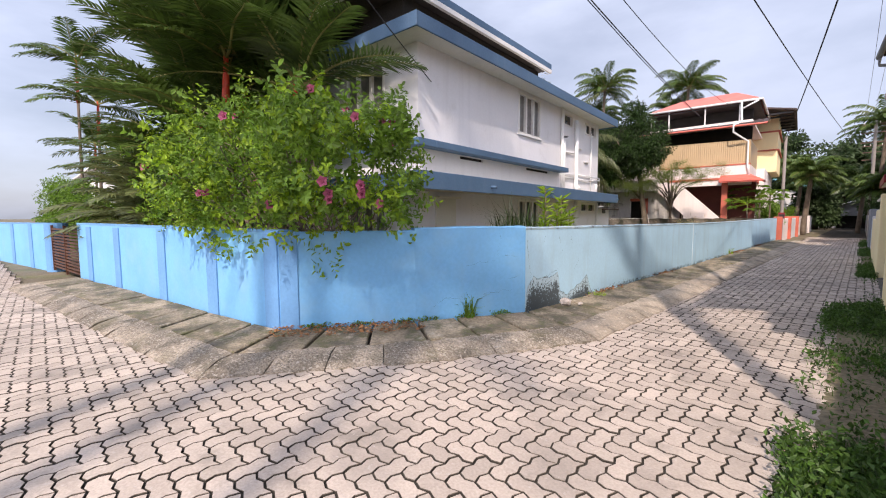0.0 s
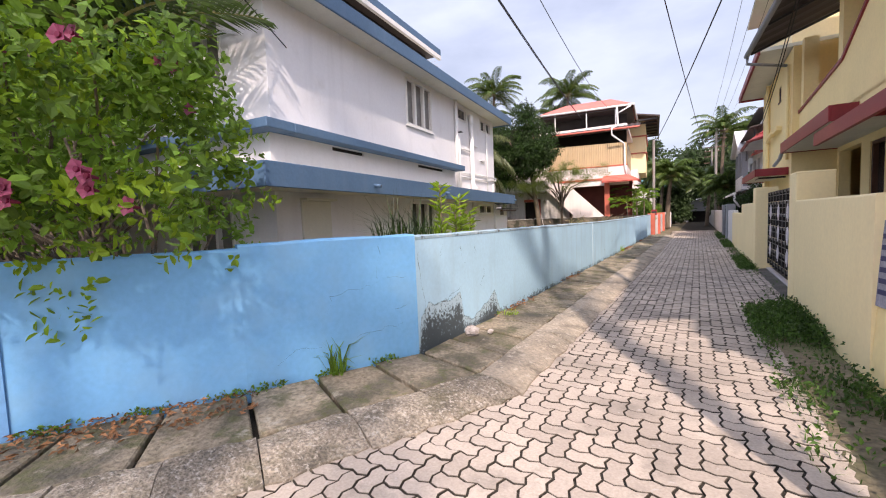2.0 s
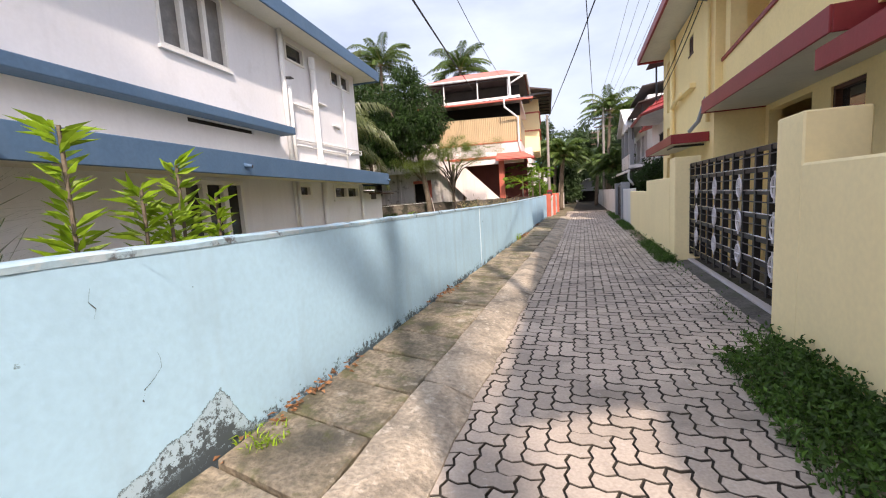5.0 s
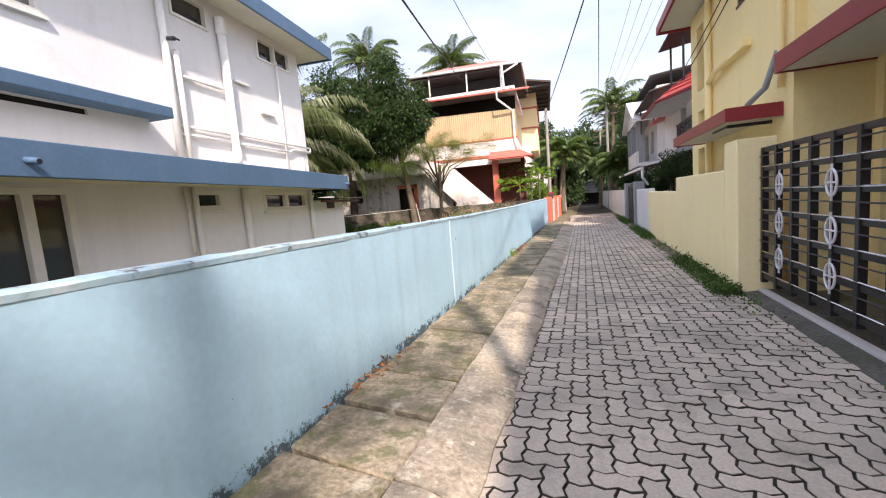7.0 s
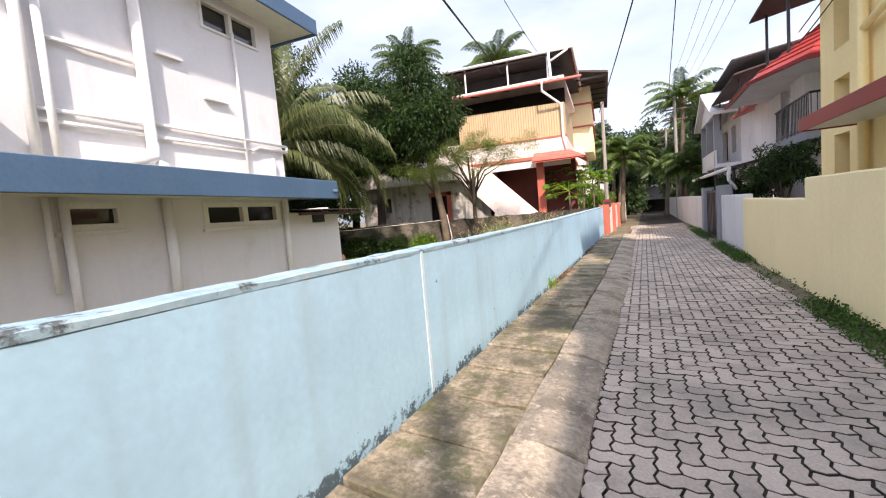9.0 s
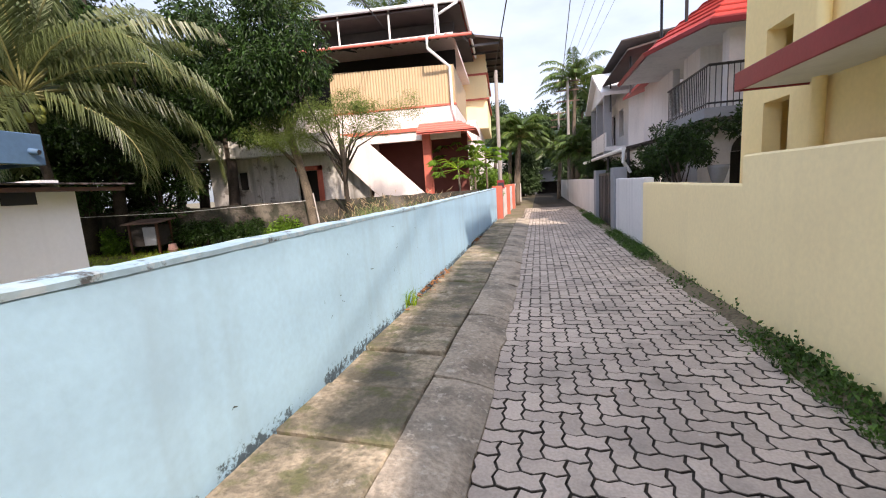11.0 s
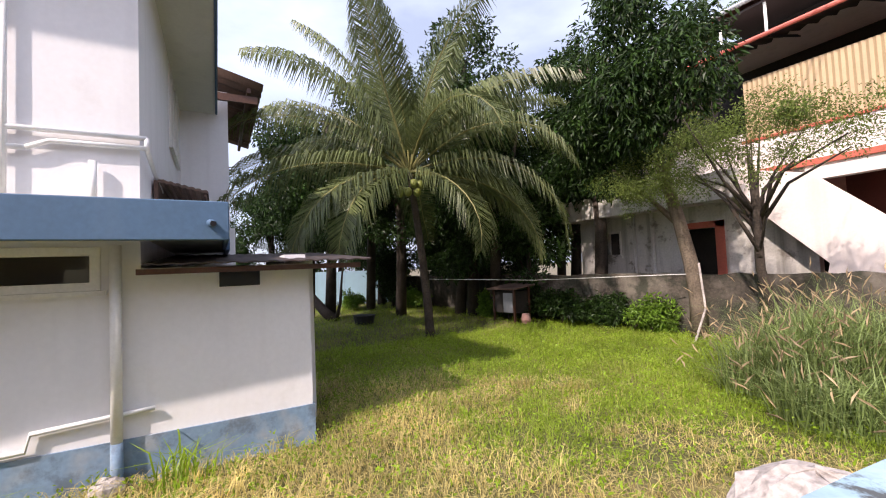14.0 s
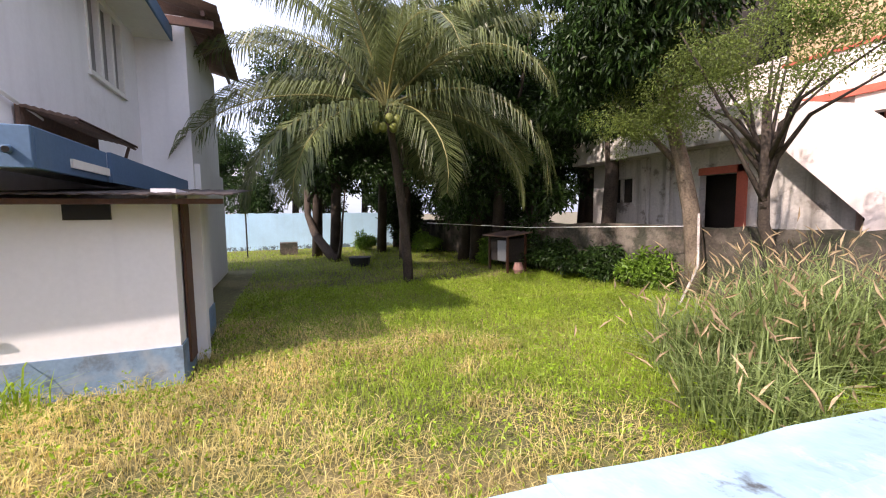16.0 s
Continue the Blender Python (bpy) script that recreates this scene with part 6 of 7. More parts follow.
for r in range(5):
    for c in range(22):
        v0 = 4.68 + c * 0.24
        q0, q1 = r / 5, (r + 1.15) / 5
        z0, z1 = 2.55 + 0.75 * q0, 2.55 + 0.75 * q1
        u0, u1 = 0.32 + 1.18 * q0, 0.32 + 1.18 * q1
        aw.add([(u0, v0 + 0.005, z0 + 0.045), (u1, v0 + 0.005, z1 + 0.01), (u1, v0 + 0.12, z1 + 0.04), (u0, v0 + 0.12, z0 + 0.075), (u1, v0 + 0.235, z1 + 0.01), (u0, v0 + 0.235, z0 + 0.045)], [(0, 1, 2, 3), (3, 2, 4, 5)])
part("awning_tiles", aw, M_tile, yh, "rows of red clay roof tiles", kind="stuff")
part("awning_board", Geo().box(0.28, 4.6, 2.44, 0.33, 10.0, 2.62).prism([(0.33, 9.96), (1.54, 9.96), (1.54, 10.0), (0.33, 10.0)], [2.44, 3.24, 3.24, 2.44], [2.62, 3.4, 3.4, 2.62]), M_red, yh, "maroon barge board")
part("awning_slab", Geo().prism([(0.33, 4.6), (1.54, 4.6), (1.54, 9.96), (0.33, 9.96)], [2.52, 3.27, 3.27, 2.52], [2.57, 3.32, 3.32, 2.57]), M_cream, yh)
# yellow pipes and moulded ledge on the lane wall
part("pipe", Geo().tube([(0.64, 18.2, 5.3), (0.64, 18.2, 0.2)], 0.06, 10), M_yellow2, yh, smooth=True)
part("pipe", Geo().tube([(0.64, 18.2, 3.55), (0.60, 17.5, 3.62), (0.60, 16.9, 3.66)], 0.05, 10), M_yellow2, yh, smooth=True)
part("pipe", Geo().tube([(0.66, 15.0, 3.2), (0.55, 15.1, 2.75), (0.5, 15.6, 2.62)], 0.04, 8), M_greywall, yh, smooth=True)
part("moulding", Geo().box(0.60, 16.1, 3.62, 0.72, 17.6, 3.72), M_yellow2, yh)

# ---- sliding gate ----
gate = thing("sliding_gate", ALLEY @ pose(0.28, 9.97, 0), "black steel sliding gate with bright horizontal rods", "gate")
GL = 4.42
for i, z in enumerate((0.24, 0.52, 0.80, 1.08, 1.36, 1.62, 1.86)):
    part("rail", mesh_of("rail", Geo().box(-0.02, 0.0, z - 0.03, 0.02, GL, z + 0.03), M_black, 0.004), None, gate)
for i in range(12):
    y = 0.03 + i * (GL - 0.1) / 11
    part("post", mesh_of("post", Geo().box(-0.035, y - 0.03, 0.16, 0.035, y + 0.03, 1.88), M_black, 0.004), None, gate)
for i in range(12):
    z = 0.30 + i * 0.135
    part("rod", Geo().tube([(-0.028, 0.0, z), (-0.028, GL, z)], 0.008, 6), M_steel if i % 2 == 0 else M_black, gate)
for c in range(4):
    y = 0.62 + c * 1.06
    for z in (0.55, 0.98, 1.42):
        g = Geo()
        pts = [(-0.05, y + 0.085 * math.cos(k * math.tau / 20), z + 0.12 * math.sin(k * math.tau / 20)) for k in range(21)]
        g.tube(pts, 0.011, 6, False).tube([(-0.05, y, z - 0.17), (-0.05, y, z + 0.17)], 0.01, 6).tube([(-0.05, y - 0.085, z), (-0.05, y + 0.085, z)], 0.01, 6)
        part("medallion", g, M_silver, gate, "silver ring ornament")
part("bottom_track", Geo().box(-0.05, -0.02, 0.02, 0.05, GL, 0.05), M_silver, gate, "steel floor track")
tagged(part("gate_threshold", Geo().prism([A2(0.02, 9.9), A2(0.5, 9.9), A2(0.5, 14.45), A2(0.02, 14.45)], [-0.05] * 4, [0.0, 0.06, 0.06, 0.0]), M_sill), "stained concrete gate threshold", "threshold", kind="structure")

# ---- poles near the crossing ----
pole = thing("utility_pole", pose(0.54, 3.4, -0.05, 0, -1.0, 0), "weathered round wooden utility pole with torn posters", "pole")
part("shaft", Geo().tube([(0, 0, 0), (0, 0, 3), (0, 0, 8.2)], [0.10, 0.095, 0.08], 14), M_woodpole, pole, smooth=True)
for z0, z1, a in ((0.7, 1.5, 1.9), (1.7, 2.15, 1.7)):
    g = Geo()
    for i in range(6):
        b0, b1 = a + i * 0.22, a + (i + 1) * 0.22
        g.add([(0.106 * math.cos(b), 0.106 * math.sin(b), z) for z in (z0, z1) for b in (b0, b1)], [(0, 1, 3, 2)])
    part("poster", g, M_poster, pole, "torn paper poster")
    g = Geo()
    for k in range(5):
        z = z0 + 0.08 + k * (z1 - z0 - 0.1) / 5
        for i in range(4):
            b0, b1 = a + 0.2 + i * 0.22, a + 0.2 + (i + 1) * 0.22
            g.add([(0.1075 * math.cos(b), 0.1075 * math.sin(b), zz) for zz in (z, z + 0.045) for b in (b0, b1)], [(0, 1, 3, 2)])
    part("print", g, M_ink, pole)
part("clamp_wire", Geo().tube([(0.108 * math.cos(k * 0.8), 0.108 * math.sin(k * 0.8), 2.4 + 0.01 * k) for k in range(9)], 0.006, 5, False), M_wire, pole)
p2 = thing("concrete_pole", pose(0.90, 6.1, -0.05, -1.5, 3.4, 0), "tapered grey concrete pole with yellow painted foot", "pole")
part("shaft", mesh_of("shaft", Geo().add([(x * s, y * s, z) for z, s in ((0, 1.0), (1.45, 0.93)) for x, y in ((-0.11, -0.13), (0.11, -0.13), (0.11, 0.13), (-0.11, 0.13))], [(3, 2, 1, 0), (4, 5, 6, 7), (0, 1, 5, 4), (1, 2, 6, 5), (2, 3, 7, 6), (3, 0, 4, 7)]), M_yellow2, 0.015), None, p2, "yellow painted pole foot")
part("shaft_upper", mesh_of("shaft_upper", Geo().add([(x * s, y * s, z) for z, s in ((1.45, 0.92), (8.0, 0.6)) for x, y in ((-0.11, -0.13), (0.11, -0.13), (0.11, 0.13), (-0.11, 0.13))], [(3, 2, 1, 0), (4, 5, 6, 7), (0, 1, 5, 4), (1, 2, 6, 5), (2, 3, 7, 6), (3, 0, 4, 7)]), M_concpole, 0.015), None, p2)
part("poster", Geo().box(-0.125, -0.1, 0.75, -0.118, 0.1, 1.45), M_poster, p2, "printed paper poster")
for i in range(6):
    part("print_line", Geo().box(-0.128, -0.08, 0.85 + i * 0.09, -0.1255, 0.08, 0.89 + i * 0.09), M_ink, p2)
for i, ch in enumerate("58165"):
    cu = bpy.data.curves.new("numeral", "FONT")
    cu.body, cu.size, cu.extrude, cu.align_x = ch, 0.14, 0.004, "CENTER"
    ob = new("numeral", cu)
    ob.parent = p2
    ob.matrix_basis = Matrix.Translation((-0.005, -0.122 + 0.006 * i, 1.75 + 0.19 * (4 - i))) @ pose(0, 0, 0, 90, 0, 0)
    cu.materials.append(M_concpole)
    me = bpy.data.meshes.new_from_object(ob)
    ob2 = new("numeral", me)
    ob2.parent, ob2.matrix_basis = p2, ob.matrix_basis
    bpy.data.objects.remove(ob)


def cable(a, b, sag, r=0.012, label="black overhead cable sagging between poles"):
    a, b = Vector(a), Vector(b)
    pts = []
    for i in range(25):
        t = i / 24
        p = a.lerp(b, t)
        p.z -= sag * 4 * t * (1 - t)
        pts.append(p)
    tagged(part("overhead_cable", Geo().tube(pts, r, 5), M_wire), label, "cable", "overhead cables")


cable((-2.1, -3.0, 5.2), (3.6, 47, 6.4), 0.5, 0.010)
cable((0.75, 3.4, 5.6), (-0.95, 29.7, 5.3), 0.35, 0.014)
cable((-3.4, -4, 6.6), (-4.7, 28.2, 7.3), 0.3, 0.016)
cable((-3.3, -4, 6.5), (-4.6, 28.2, 7.15), 0.4, 0.012)
cable((-2.5, -2, 5.6), (-3.0, 30.0, 7.8), 0.9, 0.008)
cable((-3.1, -1.5, 6.4), (-6.15, 6.9, 4.35), 0.15, 0.010, "black service cable running to the white house wall")
for k in range(4):
    cable((0.5 + 0.3 * k, 3.45, 7.7), (3.5 + 0.35 * k, 47, 8.6), 0.9, 0.006)
for k in range(2):
    cable((0.95, 6.2, 6.9 - 0.25 * k), (2.55, 20.5, 4.35 - 0.2 * k), 0.5, 0.010)


# ---- the red-roofed house behind the yard ----
rh = thing("red_roofed_house", pose(-2.2, 28.0, 0), "three-level house with coral roof and tan sheet cladding", "house")
part("ground_wall", holed("y", -9.6, -3.3, -0.1, 3.6, [(-8.9, -8.0, 1.84, 2.6), (-6.1, -5.24, 0.0, 2.44)], 0.0, 0.2), M_oldwhite, rh)
# near-black sheet behind door and window, room shade as colour
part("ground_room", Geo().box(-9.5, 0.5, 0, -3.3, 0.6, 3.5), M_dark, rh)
window(rh, "y", 0.0, -8.9, -8.0, 1.84, 2.6, 2, out=-1, fill=M_dark, fm=M_oldwhite)
part("ground_pipe", Geo().tube([(-6.9, -0.06, 0), (-6.9, -0.06, 3.2)], 0.05, 8).tube([(-7.5, -0.06, 0), (-7.5, -0.06, 3.2)], 0.05, 8), M_oldwhite, rh)
part("door_frame", Geo().box(-5.24, -0.06, 0, -5.05, 0.0, 2.6).box(-6.1, -0.06, 2.44, -5.05, 0.0, 2.6), M_orange, rh, "orange-red door frame")
part("sunshade", mesh_of("sunshade", Geo().box(-9.8, -0.6, 3.02, -4.4, 0.0, 3.12).box(-9.8, -0.65, 3.02, -4.4, -0.57, 3.68), M_oldwhite, 0.01), None, rh, "weathered concrete sunshade parapet")
# carport and its maroon back wall
part("carport_wall", Geo().box(-3.3, 1.6, -0.1, 0.2, 1.75, 3.6), M_maroonwall, rh, "deep red carport wall")
part("carport_beam", Geo().box(-3.4, -0.05, 3.2, 0.1, 0.2, 3.5), M_pink, rh)
part("orange_pillar", mesh_of("orange_pillar", Geo().box(-1.22, -0.15, -0.1, -0.94, 0.15, 3.5), M_orange, 0.01), None, rh, "orange-red pillar")
part("first_floor_slab", Geo().box(-4.6, -0.1, 3.5, 0.15, 8.0, 3.62), M_orange, rh, "orange-red floor edge")
part("parapet_band", Geo().box(-4.45, -0.05, 3.62, 0.0, 0.1, 4.3).box(-0.15, 0.1, 3.62, 0.0, 8.0, 4.3), M_pink, rh, "pale pink parapet band")
part("band_cap", Geo().box(-4.5, -0.08, 4.28, 0.03, 0.14, 4.34), M_orange, rh)
g = Geo()
n = 88
for i in range(n + 1):
    x = -4.42 + 4.42 * i / n
    y = -0.02 + (0.02 if i % 2 else 0.0)
    top = 5.72 - 0.12 * i / n
    g.v += [(x, y, 4.34), (x, y, top), (x, y + 0.02, top), (x, y + 0.02, 4.34)]
for i in range(n):
    a = i * 4
    g.f += [(a, a + 4, a + 5, a + 1), (a + 1, a + 5, a + 6, a + 2), (a + 2, a + 6, a + 7, a + 3)]
part("cladding", g, M_tan, rh, "tan corrugated sheet cladding")
part("cladding_side", Geo().box(-0.02, 0.0, 4.34, 0.0, 4.5, 5.6), M_tan, rh)
# near-black back sheet that paints the shade of the upper recess
part("upper_back", Geo().box(-8.5, 1.8, 3.6, -0.1, 1.95, 7.6), M_dark, rh)
part("upper_left_wall", Geo().box(-8.6, 0.3, 3.6, -4.5, 0.5, 4.6), M_pink, rh)
part("left_wall", Geo().box(-9.6, 0.2, 3.6, -8.6, 0.4, 6.0), M_oldwhite, rh)
# lower sheet awning
g = Geo()
n = 60
for i in range(n + 1):
    x = -5.5 + 6.2 * i / n
    z = 0.025 * math.sin(i * 2.2)
    for y, zz in ((-0.55, 6.36), (1.9, 6.95)):
        g.v += [(x, y, zz + z), (x, y, zz + z + 0.02)]
for i in range(n):
    a = i * 4
    g.f += [(a, a + 2, a + 6, a + 4), (a + 1, a + 5, a + 7, a + 3), (a, a + 4, a + 5, a + 1), (a + 2, a + 3, a + 7, a + 6)]
part("sheet_awning", g, M_sheet, rh, "dark sheet awning with coral edge")
part("awning_edge", Geo().tube([(-5.5, -0.58, 6.36), (0.7, -0.58, 6.30)], 0.05, 8), M_tile2, rh, "coral painted awning edge")
for i in range(5):
    part("awning_bracket", Geo().tube([(-5.0 + i * 1.35, -0.5, 6.3), (-5.0 + i * 1.35, 1.8, 6.85)], 0.03, 6), M_black, rh)
for x in (-5.2, -4.2, -2.3, -0.64):
    part("terrace_post", Geo().tube([(x, 0.75, 6.6), (x, 0.75, 7.85)], 0.035, 8), M_frame, rh)
part("terrace_slab", Geo().box(-5.3, 0.4, 6.62, 0.0, 8.0, 6.75), M_pink, rh)
# top roof, hipped to the lane
g = Geo()
E0 = [(-5.4, 0.6, 7.92), (0.35, 0.6, 7.86), (0.35, 8.6, 7.9), (-5.4, 8.6, 7.9)]
R0 = [(-4.2, 4.4, 9.25), (-1.2, 4.4, 9.25)]
vs = E0 + R0 + [(p[0], p[1], p[2] - 0.06) for p in E0 + R0]
g.add(vs, [(0, 1, 5, 4), (1, 2, 5), (2, 3, 4, 5), (3, 0, 4), (6, 10, 11, 7), (7, 11, 8), (8, 11, 10, 9), (9, 10, 6), (0, 6, 7, 1), (1, 7, 8, 2), (2, 8, 9, 3), (3, 9, 6, 0)])
part("top_roof", g, M_tile2, rh, "coral-red sheet roof")
part("roof_edge", Geo().tube([(-5.4, 0.58, 7.88), (0.36, 0.58, 7.82), (0.38, 8.6, 7.86)], 0.06, 8), M_frame, rh, "white roof gutter", smooth=True)
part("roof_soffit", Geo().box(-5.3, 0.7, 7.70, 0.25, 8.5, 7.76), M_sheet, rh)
part("downpipe", Geo().tube([(-0.55, 0.55, 7.8), (-0.5, 0.5, 6.7), (-0.75, -0.62, 6.35), (-0.75, -0.62, 6.0), (-0.12, -0.12, 5.5), (-0.1, -0.12, 4.2), (0.02, -0.1, 3.6)], 0.05, 8), M_pipe, rh, "white rainwater downpipe", smooth=True)
part("downpipe", Geo().tube([(0.2, 0.55, 7.75), (-0.5, 0.5, 7.4)], 0.045, 8), M_pipe, rh, smooth=True)
# sloping stair wall
part("stair_wall", mesh_of("stair_wall", Geo().sweep([(-1.15, 1.30), (-2.65, 0.0), (-3.35, 0.0), (-3.0, 1.5), (-4.75, 3.3), (-4.75, 3.75), (-3.2, 3.3)], "y", -0.42, -0.28), M_pink, 0.006), None, rh, "whitewashed sloping stair parapet")
for i in range(10):
    part("stair_step", Geo().box(-1.5 - i * 0.28, -0.27, 0.9 + i * 0.2 - 0.2, -1.2 - i * 0.28, 0.6, 0.9 + i * 0.2), M_oldwhite, rh)
# tiled awning over the carport
g = Geo().add([(-1.3, -0.75, 3.36), (0.7, -0.75, 3.36), (0.7, 1.5, 3.36), (-1.3, 0.0, 3.78), (0.02, 0.0, 3.78), (0.02, 1.5, 3.78)], [(0, 1, 4, 3), (1, 2, 5, 4)])
g.add([(-1.3, -0.75, 3.30), (0.7, -0.75, 3.30), (0.7, 1.5, 3.30), (-1.3, 0.0, 3.70), (0.02, 0.0, 3.70), (0.02, 1.5, 3.70)], [(3, 4, 1, 0), (4, 5, 2, 1)])
for i in range(4):
    z = 3.40 + 0.09 * i
    q = 0.75 * (1 - (i + 0.4) / 4.6)
    g.box(-1.3, -q - 0.02, z - 0.01, 0.02 + q * 0.9, -q + 0.02, z + 0.025)
part("porch_tiles", g, M_tile2, rh, "coral tiled porch awning")
# yellow upper block by the lane
part("yellow_block", Geo().box(-0.6, 7.5, 4.4, 0.85, 13.0, 8.2), M_yellow, rh, "yellow painted upper balcony block")
part("block_coping", Geo().box(-0.65, 7.45, 7.0, 0.95, 13.0, 7.1).box(-0.65, 7.42, 5.8, 0.95, 13.0, 5.88), M_orange, rh)
part("block_roof", Geo().prism([(-1.0, 5.2), (1.75, 5.2), (1.75, 13.5), (-1.0, 13.5)], [8.4, 7.85, 7.85, 8.4], [8.5, 7.95, 7.95, 8.5]), M_sheet, rh, "dark sheet roof on rafters")
for i in range(7):
    part("block_rafter", Geo().box(-0.9, 5.4 + i * 1.2, 7.75, 1.6, 5.5 + i * 1.2, 7.85), M_black, rh)
part("lower_block", Geo().box(-0.5, 4.6, 0, 0.4, 13, 4.4), M_pink, rh)

# its front wall along the lane: orange posts and pale panels
for i in range(5):
    y0 = 30.45 + i * 4.2
    x0 = left_face(y0)
    tagged(part("gate_post", mesh_of("gate_post", Geo().box(x0 - 0.2, y0, -0.1, x0 + 0.22, y0 + 0.4, 1.42), M_orange if i < 3 else M_pink, 0.015), None), "square orange-red compound wall post", "post", "lane wall posts")
    plaster_wall("wall_lane_pale", (left_face(y0 + 0.4) + 0.05, y0 + 0.4), (left_face(y0 + 4.2) + 0.05, y0 + 4.2), 0.18, -0.1, 1.3, M_pink if i % 2 == 0 else M_greyhouse, "pale plastered compound wall", None, 0.004)


# papaya-like garden plants over that wall
def papaya(loc, h, seed):
    rs = np.random.RandomState(seed)
    t = thing("papaya_plant", pose(*loc), "papaya plant with broad lobed green leaves", "plant", "papaya plants")
    part("stem", Geo().tube([(0, 0, 0), (0.03, 0, h * 0.6), (0, 0.03, h)], [0.05, 0.04, 0.03], 7), M_bark, t)
    for i in range(15):
        a = i * 2.4 + rs.uniform(-0.3, 0.3)
        l = rs.uniform(0.5, 0.85)
        tip = (l * math.cos(a), l * math.sin(a), h + rs.uniform(-0.35, 0.3))
        part("leaf_stalk", Geo().tube([(0, 0, h - 0.1), (tip[0] * 0.6, tip[1] * 0.6, tip[2] + 0.05), tip], 0.01, 5), M_leaf_lime, t)
        g = Geo()
        for k in range(9):
            b = a + (k - 4) * 0.42
            r = 0.36 * (1 - 0.07 * abs(k - 4)) * rs.uniform(0.85, 1.1)
            g.add([tip, (tip[0] + 0.5 * r * math.cos(b - 0.2), tip[1] + 0.5 * r * math.sin(b - 0.2), tip[2] + 0.03), (tip[0] + r * math.cos(b), tip[1] + r * math.sin(b), tip[2] - 0.12), (tip[0] + 0.5 * r * math.cos(b + 0.2), tip[1] + 0.5 * r * math.sin(b + 0.2), tip[2] + 0.03)], [(0, 1, 2), (0, 2, 3)])
        part("leaf", g, M_leaf_bush, t)
    return t


papaya((-1.75, 28.9, 0), 2.6, 201)
papaya((-2.4, 29.8, 0), 2.9, 202)
papaya((-1.4, 31.0, 0), 2.8, 203)
papaya((-2.2, 27.6, 0), 2.2, 204)
for x, y, h, sd in ((-1.6, 32.5, 2.6, 205), (-1.3, 36.0, 2.4, 206), (-0.9, 40.0, 2.6, 207)):
    tree("lane_shrub", (x, y, 0), [(0, 0, 0), (0, 0, h * 0.5)], [[(0, 0, 0.3), (0.4, 0, h * 0.6)]], bumpy(0, 0, h * 0.6, 0.7, 0.9, h * 0.4, 20, sd, 0.3), 1800, 0.16, 0.07, sd, "leafy shrub rising over the lane wall", M_leaf_bush, None, 0.04, 0.3, category="shrub", group="lane shrubs")
p3 = thing("lane_pole", pose(-0.82, 30.75, -0.05), "slim grey utility pole at the wall's end", "pole")
part("shaft", Geo().tube([(0, 0, 0), (0, 0, 6.0)], [0.09, 0.07], 10), M_concpole, p3)
part("sign_box", Geo().box(-0.14, -0.14, 1.35, 0.16, -0.09, 1.7), M_red, p3, "small red sign board")
part("sign_panel", Geo().box(-0.11, -0.146, 1.42, 0.13, -0.142, 1.6), M_rubber, p3)

# ---- white houses along the right side ----
wh = thing("white_red_house", ALLEY, "white house with red tiled roof and black balcony rail", "house")
part("front_wall", holed("y", 2.0, 9.0, -0.1, 5.0, [(2.75, 3.75, 0.0, 1.95), (4.3, 5.6, 0.0, 1.95), (3.1, 3.75, 2.95, 4.75), (4.8, 6.2, 2.95, 4.9)], 25.4, 0.2), M_greyhouse, wh)
for c, w in ((3.25, 0.5), (4.95, 0.65)):
    g = Geo()
    for k in range(12):
        a0, a1 = math.pi * k / 12, math.pi * (k + 1) / 12
        g.add([(c, 25.385, 1.95), (c + w * math.cos(a0), 25.385, 1.95 + 0.45 * math.sin(a0)), (c + w * math.cos(a1), 25.385, 1.95 + 0.45 * math.sin(a1))], [(0, 1, 2)])
    # flat near-black fan on the wall, paints the shade of an arched opening
    part("arch_head", g, M_dark, wh, "flat near-black arch head painted as the opening's shade")
# near-black sheet behind the openings, in place of room shade
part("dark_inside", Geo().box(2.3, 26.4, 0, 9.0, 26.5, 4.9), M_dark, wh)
part("upper_window", Geo().box(4.8, 25.45, 2.95, 6.2, 25.5, 4.9), M_wood, wh, "dark brown upper window")
part("upper_door", Geo().box(3.1, 25.45, 2.95, 3.75, 25.5, 4.75), M_wood, wh, "dark brown balcony door")
part("lane_side_wall", holed("x", 25.6, 31.0, -0.1, 5.0, [(26.6, 27.6, 3.2, 4.6), (28.6, 29.6, 1.0, 2.2)], 2.0, 0.2), M_greyhouse, wh)
part("balcony_floor", Geo().box(1.65, 24.0, 2.68, 9.0, 25.4, 2.9).box(1.65, 25.4, 2.68, 2.0, 27.0, 2.9), M_greywall, wh, "grey balcony slab")
part("balcony_column", mesh_of("balcony_column", Geo().box(2.15, 24.15, 2.9, 2.5, 24.5, 4.75), M_greyhouse, 0.01), None, wh)
part("handrail", Geo().tube([(9.0, 24.05, 3.82), (1.72, 24.05, 3.82), (1.72, 27.0, 3.82)], 0.03, 6).tube([(9.0, 24.05, 3.0), (1.72, 24.05, 3.0), (1.72, 27.0, 3.0)], 0.022, 6), M_black, wh, "black balcony handrail")
for i in range(40):
    part("baluster", Geo().tube([(1.75 + i * 0.12, 24.05, 2.9), (1.75 + i * 0.12, 24.05, 3.82)], 0.011, 5), M_black, wh)
for i in range(24):
    part("baluster", Geo().tube([(1.72, 24.15 + i * 0.12, 2.9), (1.72, 24.15 + i * 0.12, 3.82)], 0.011, 5), M_black, wh)
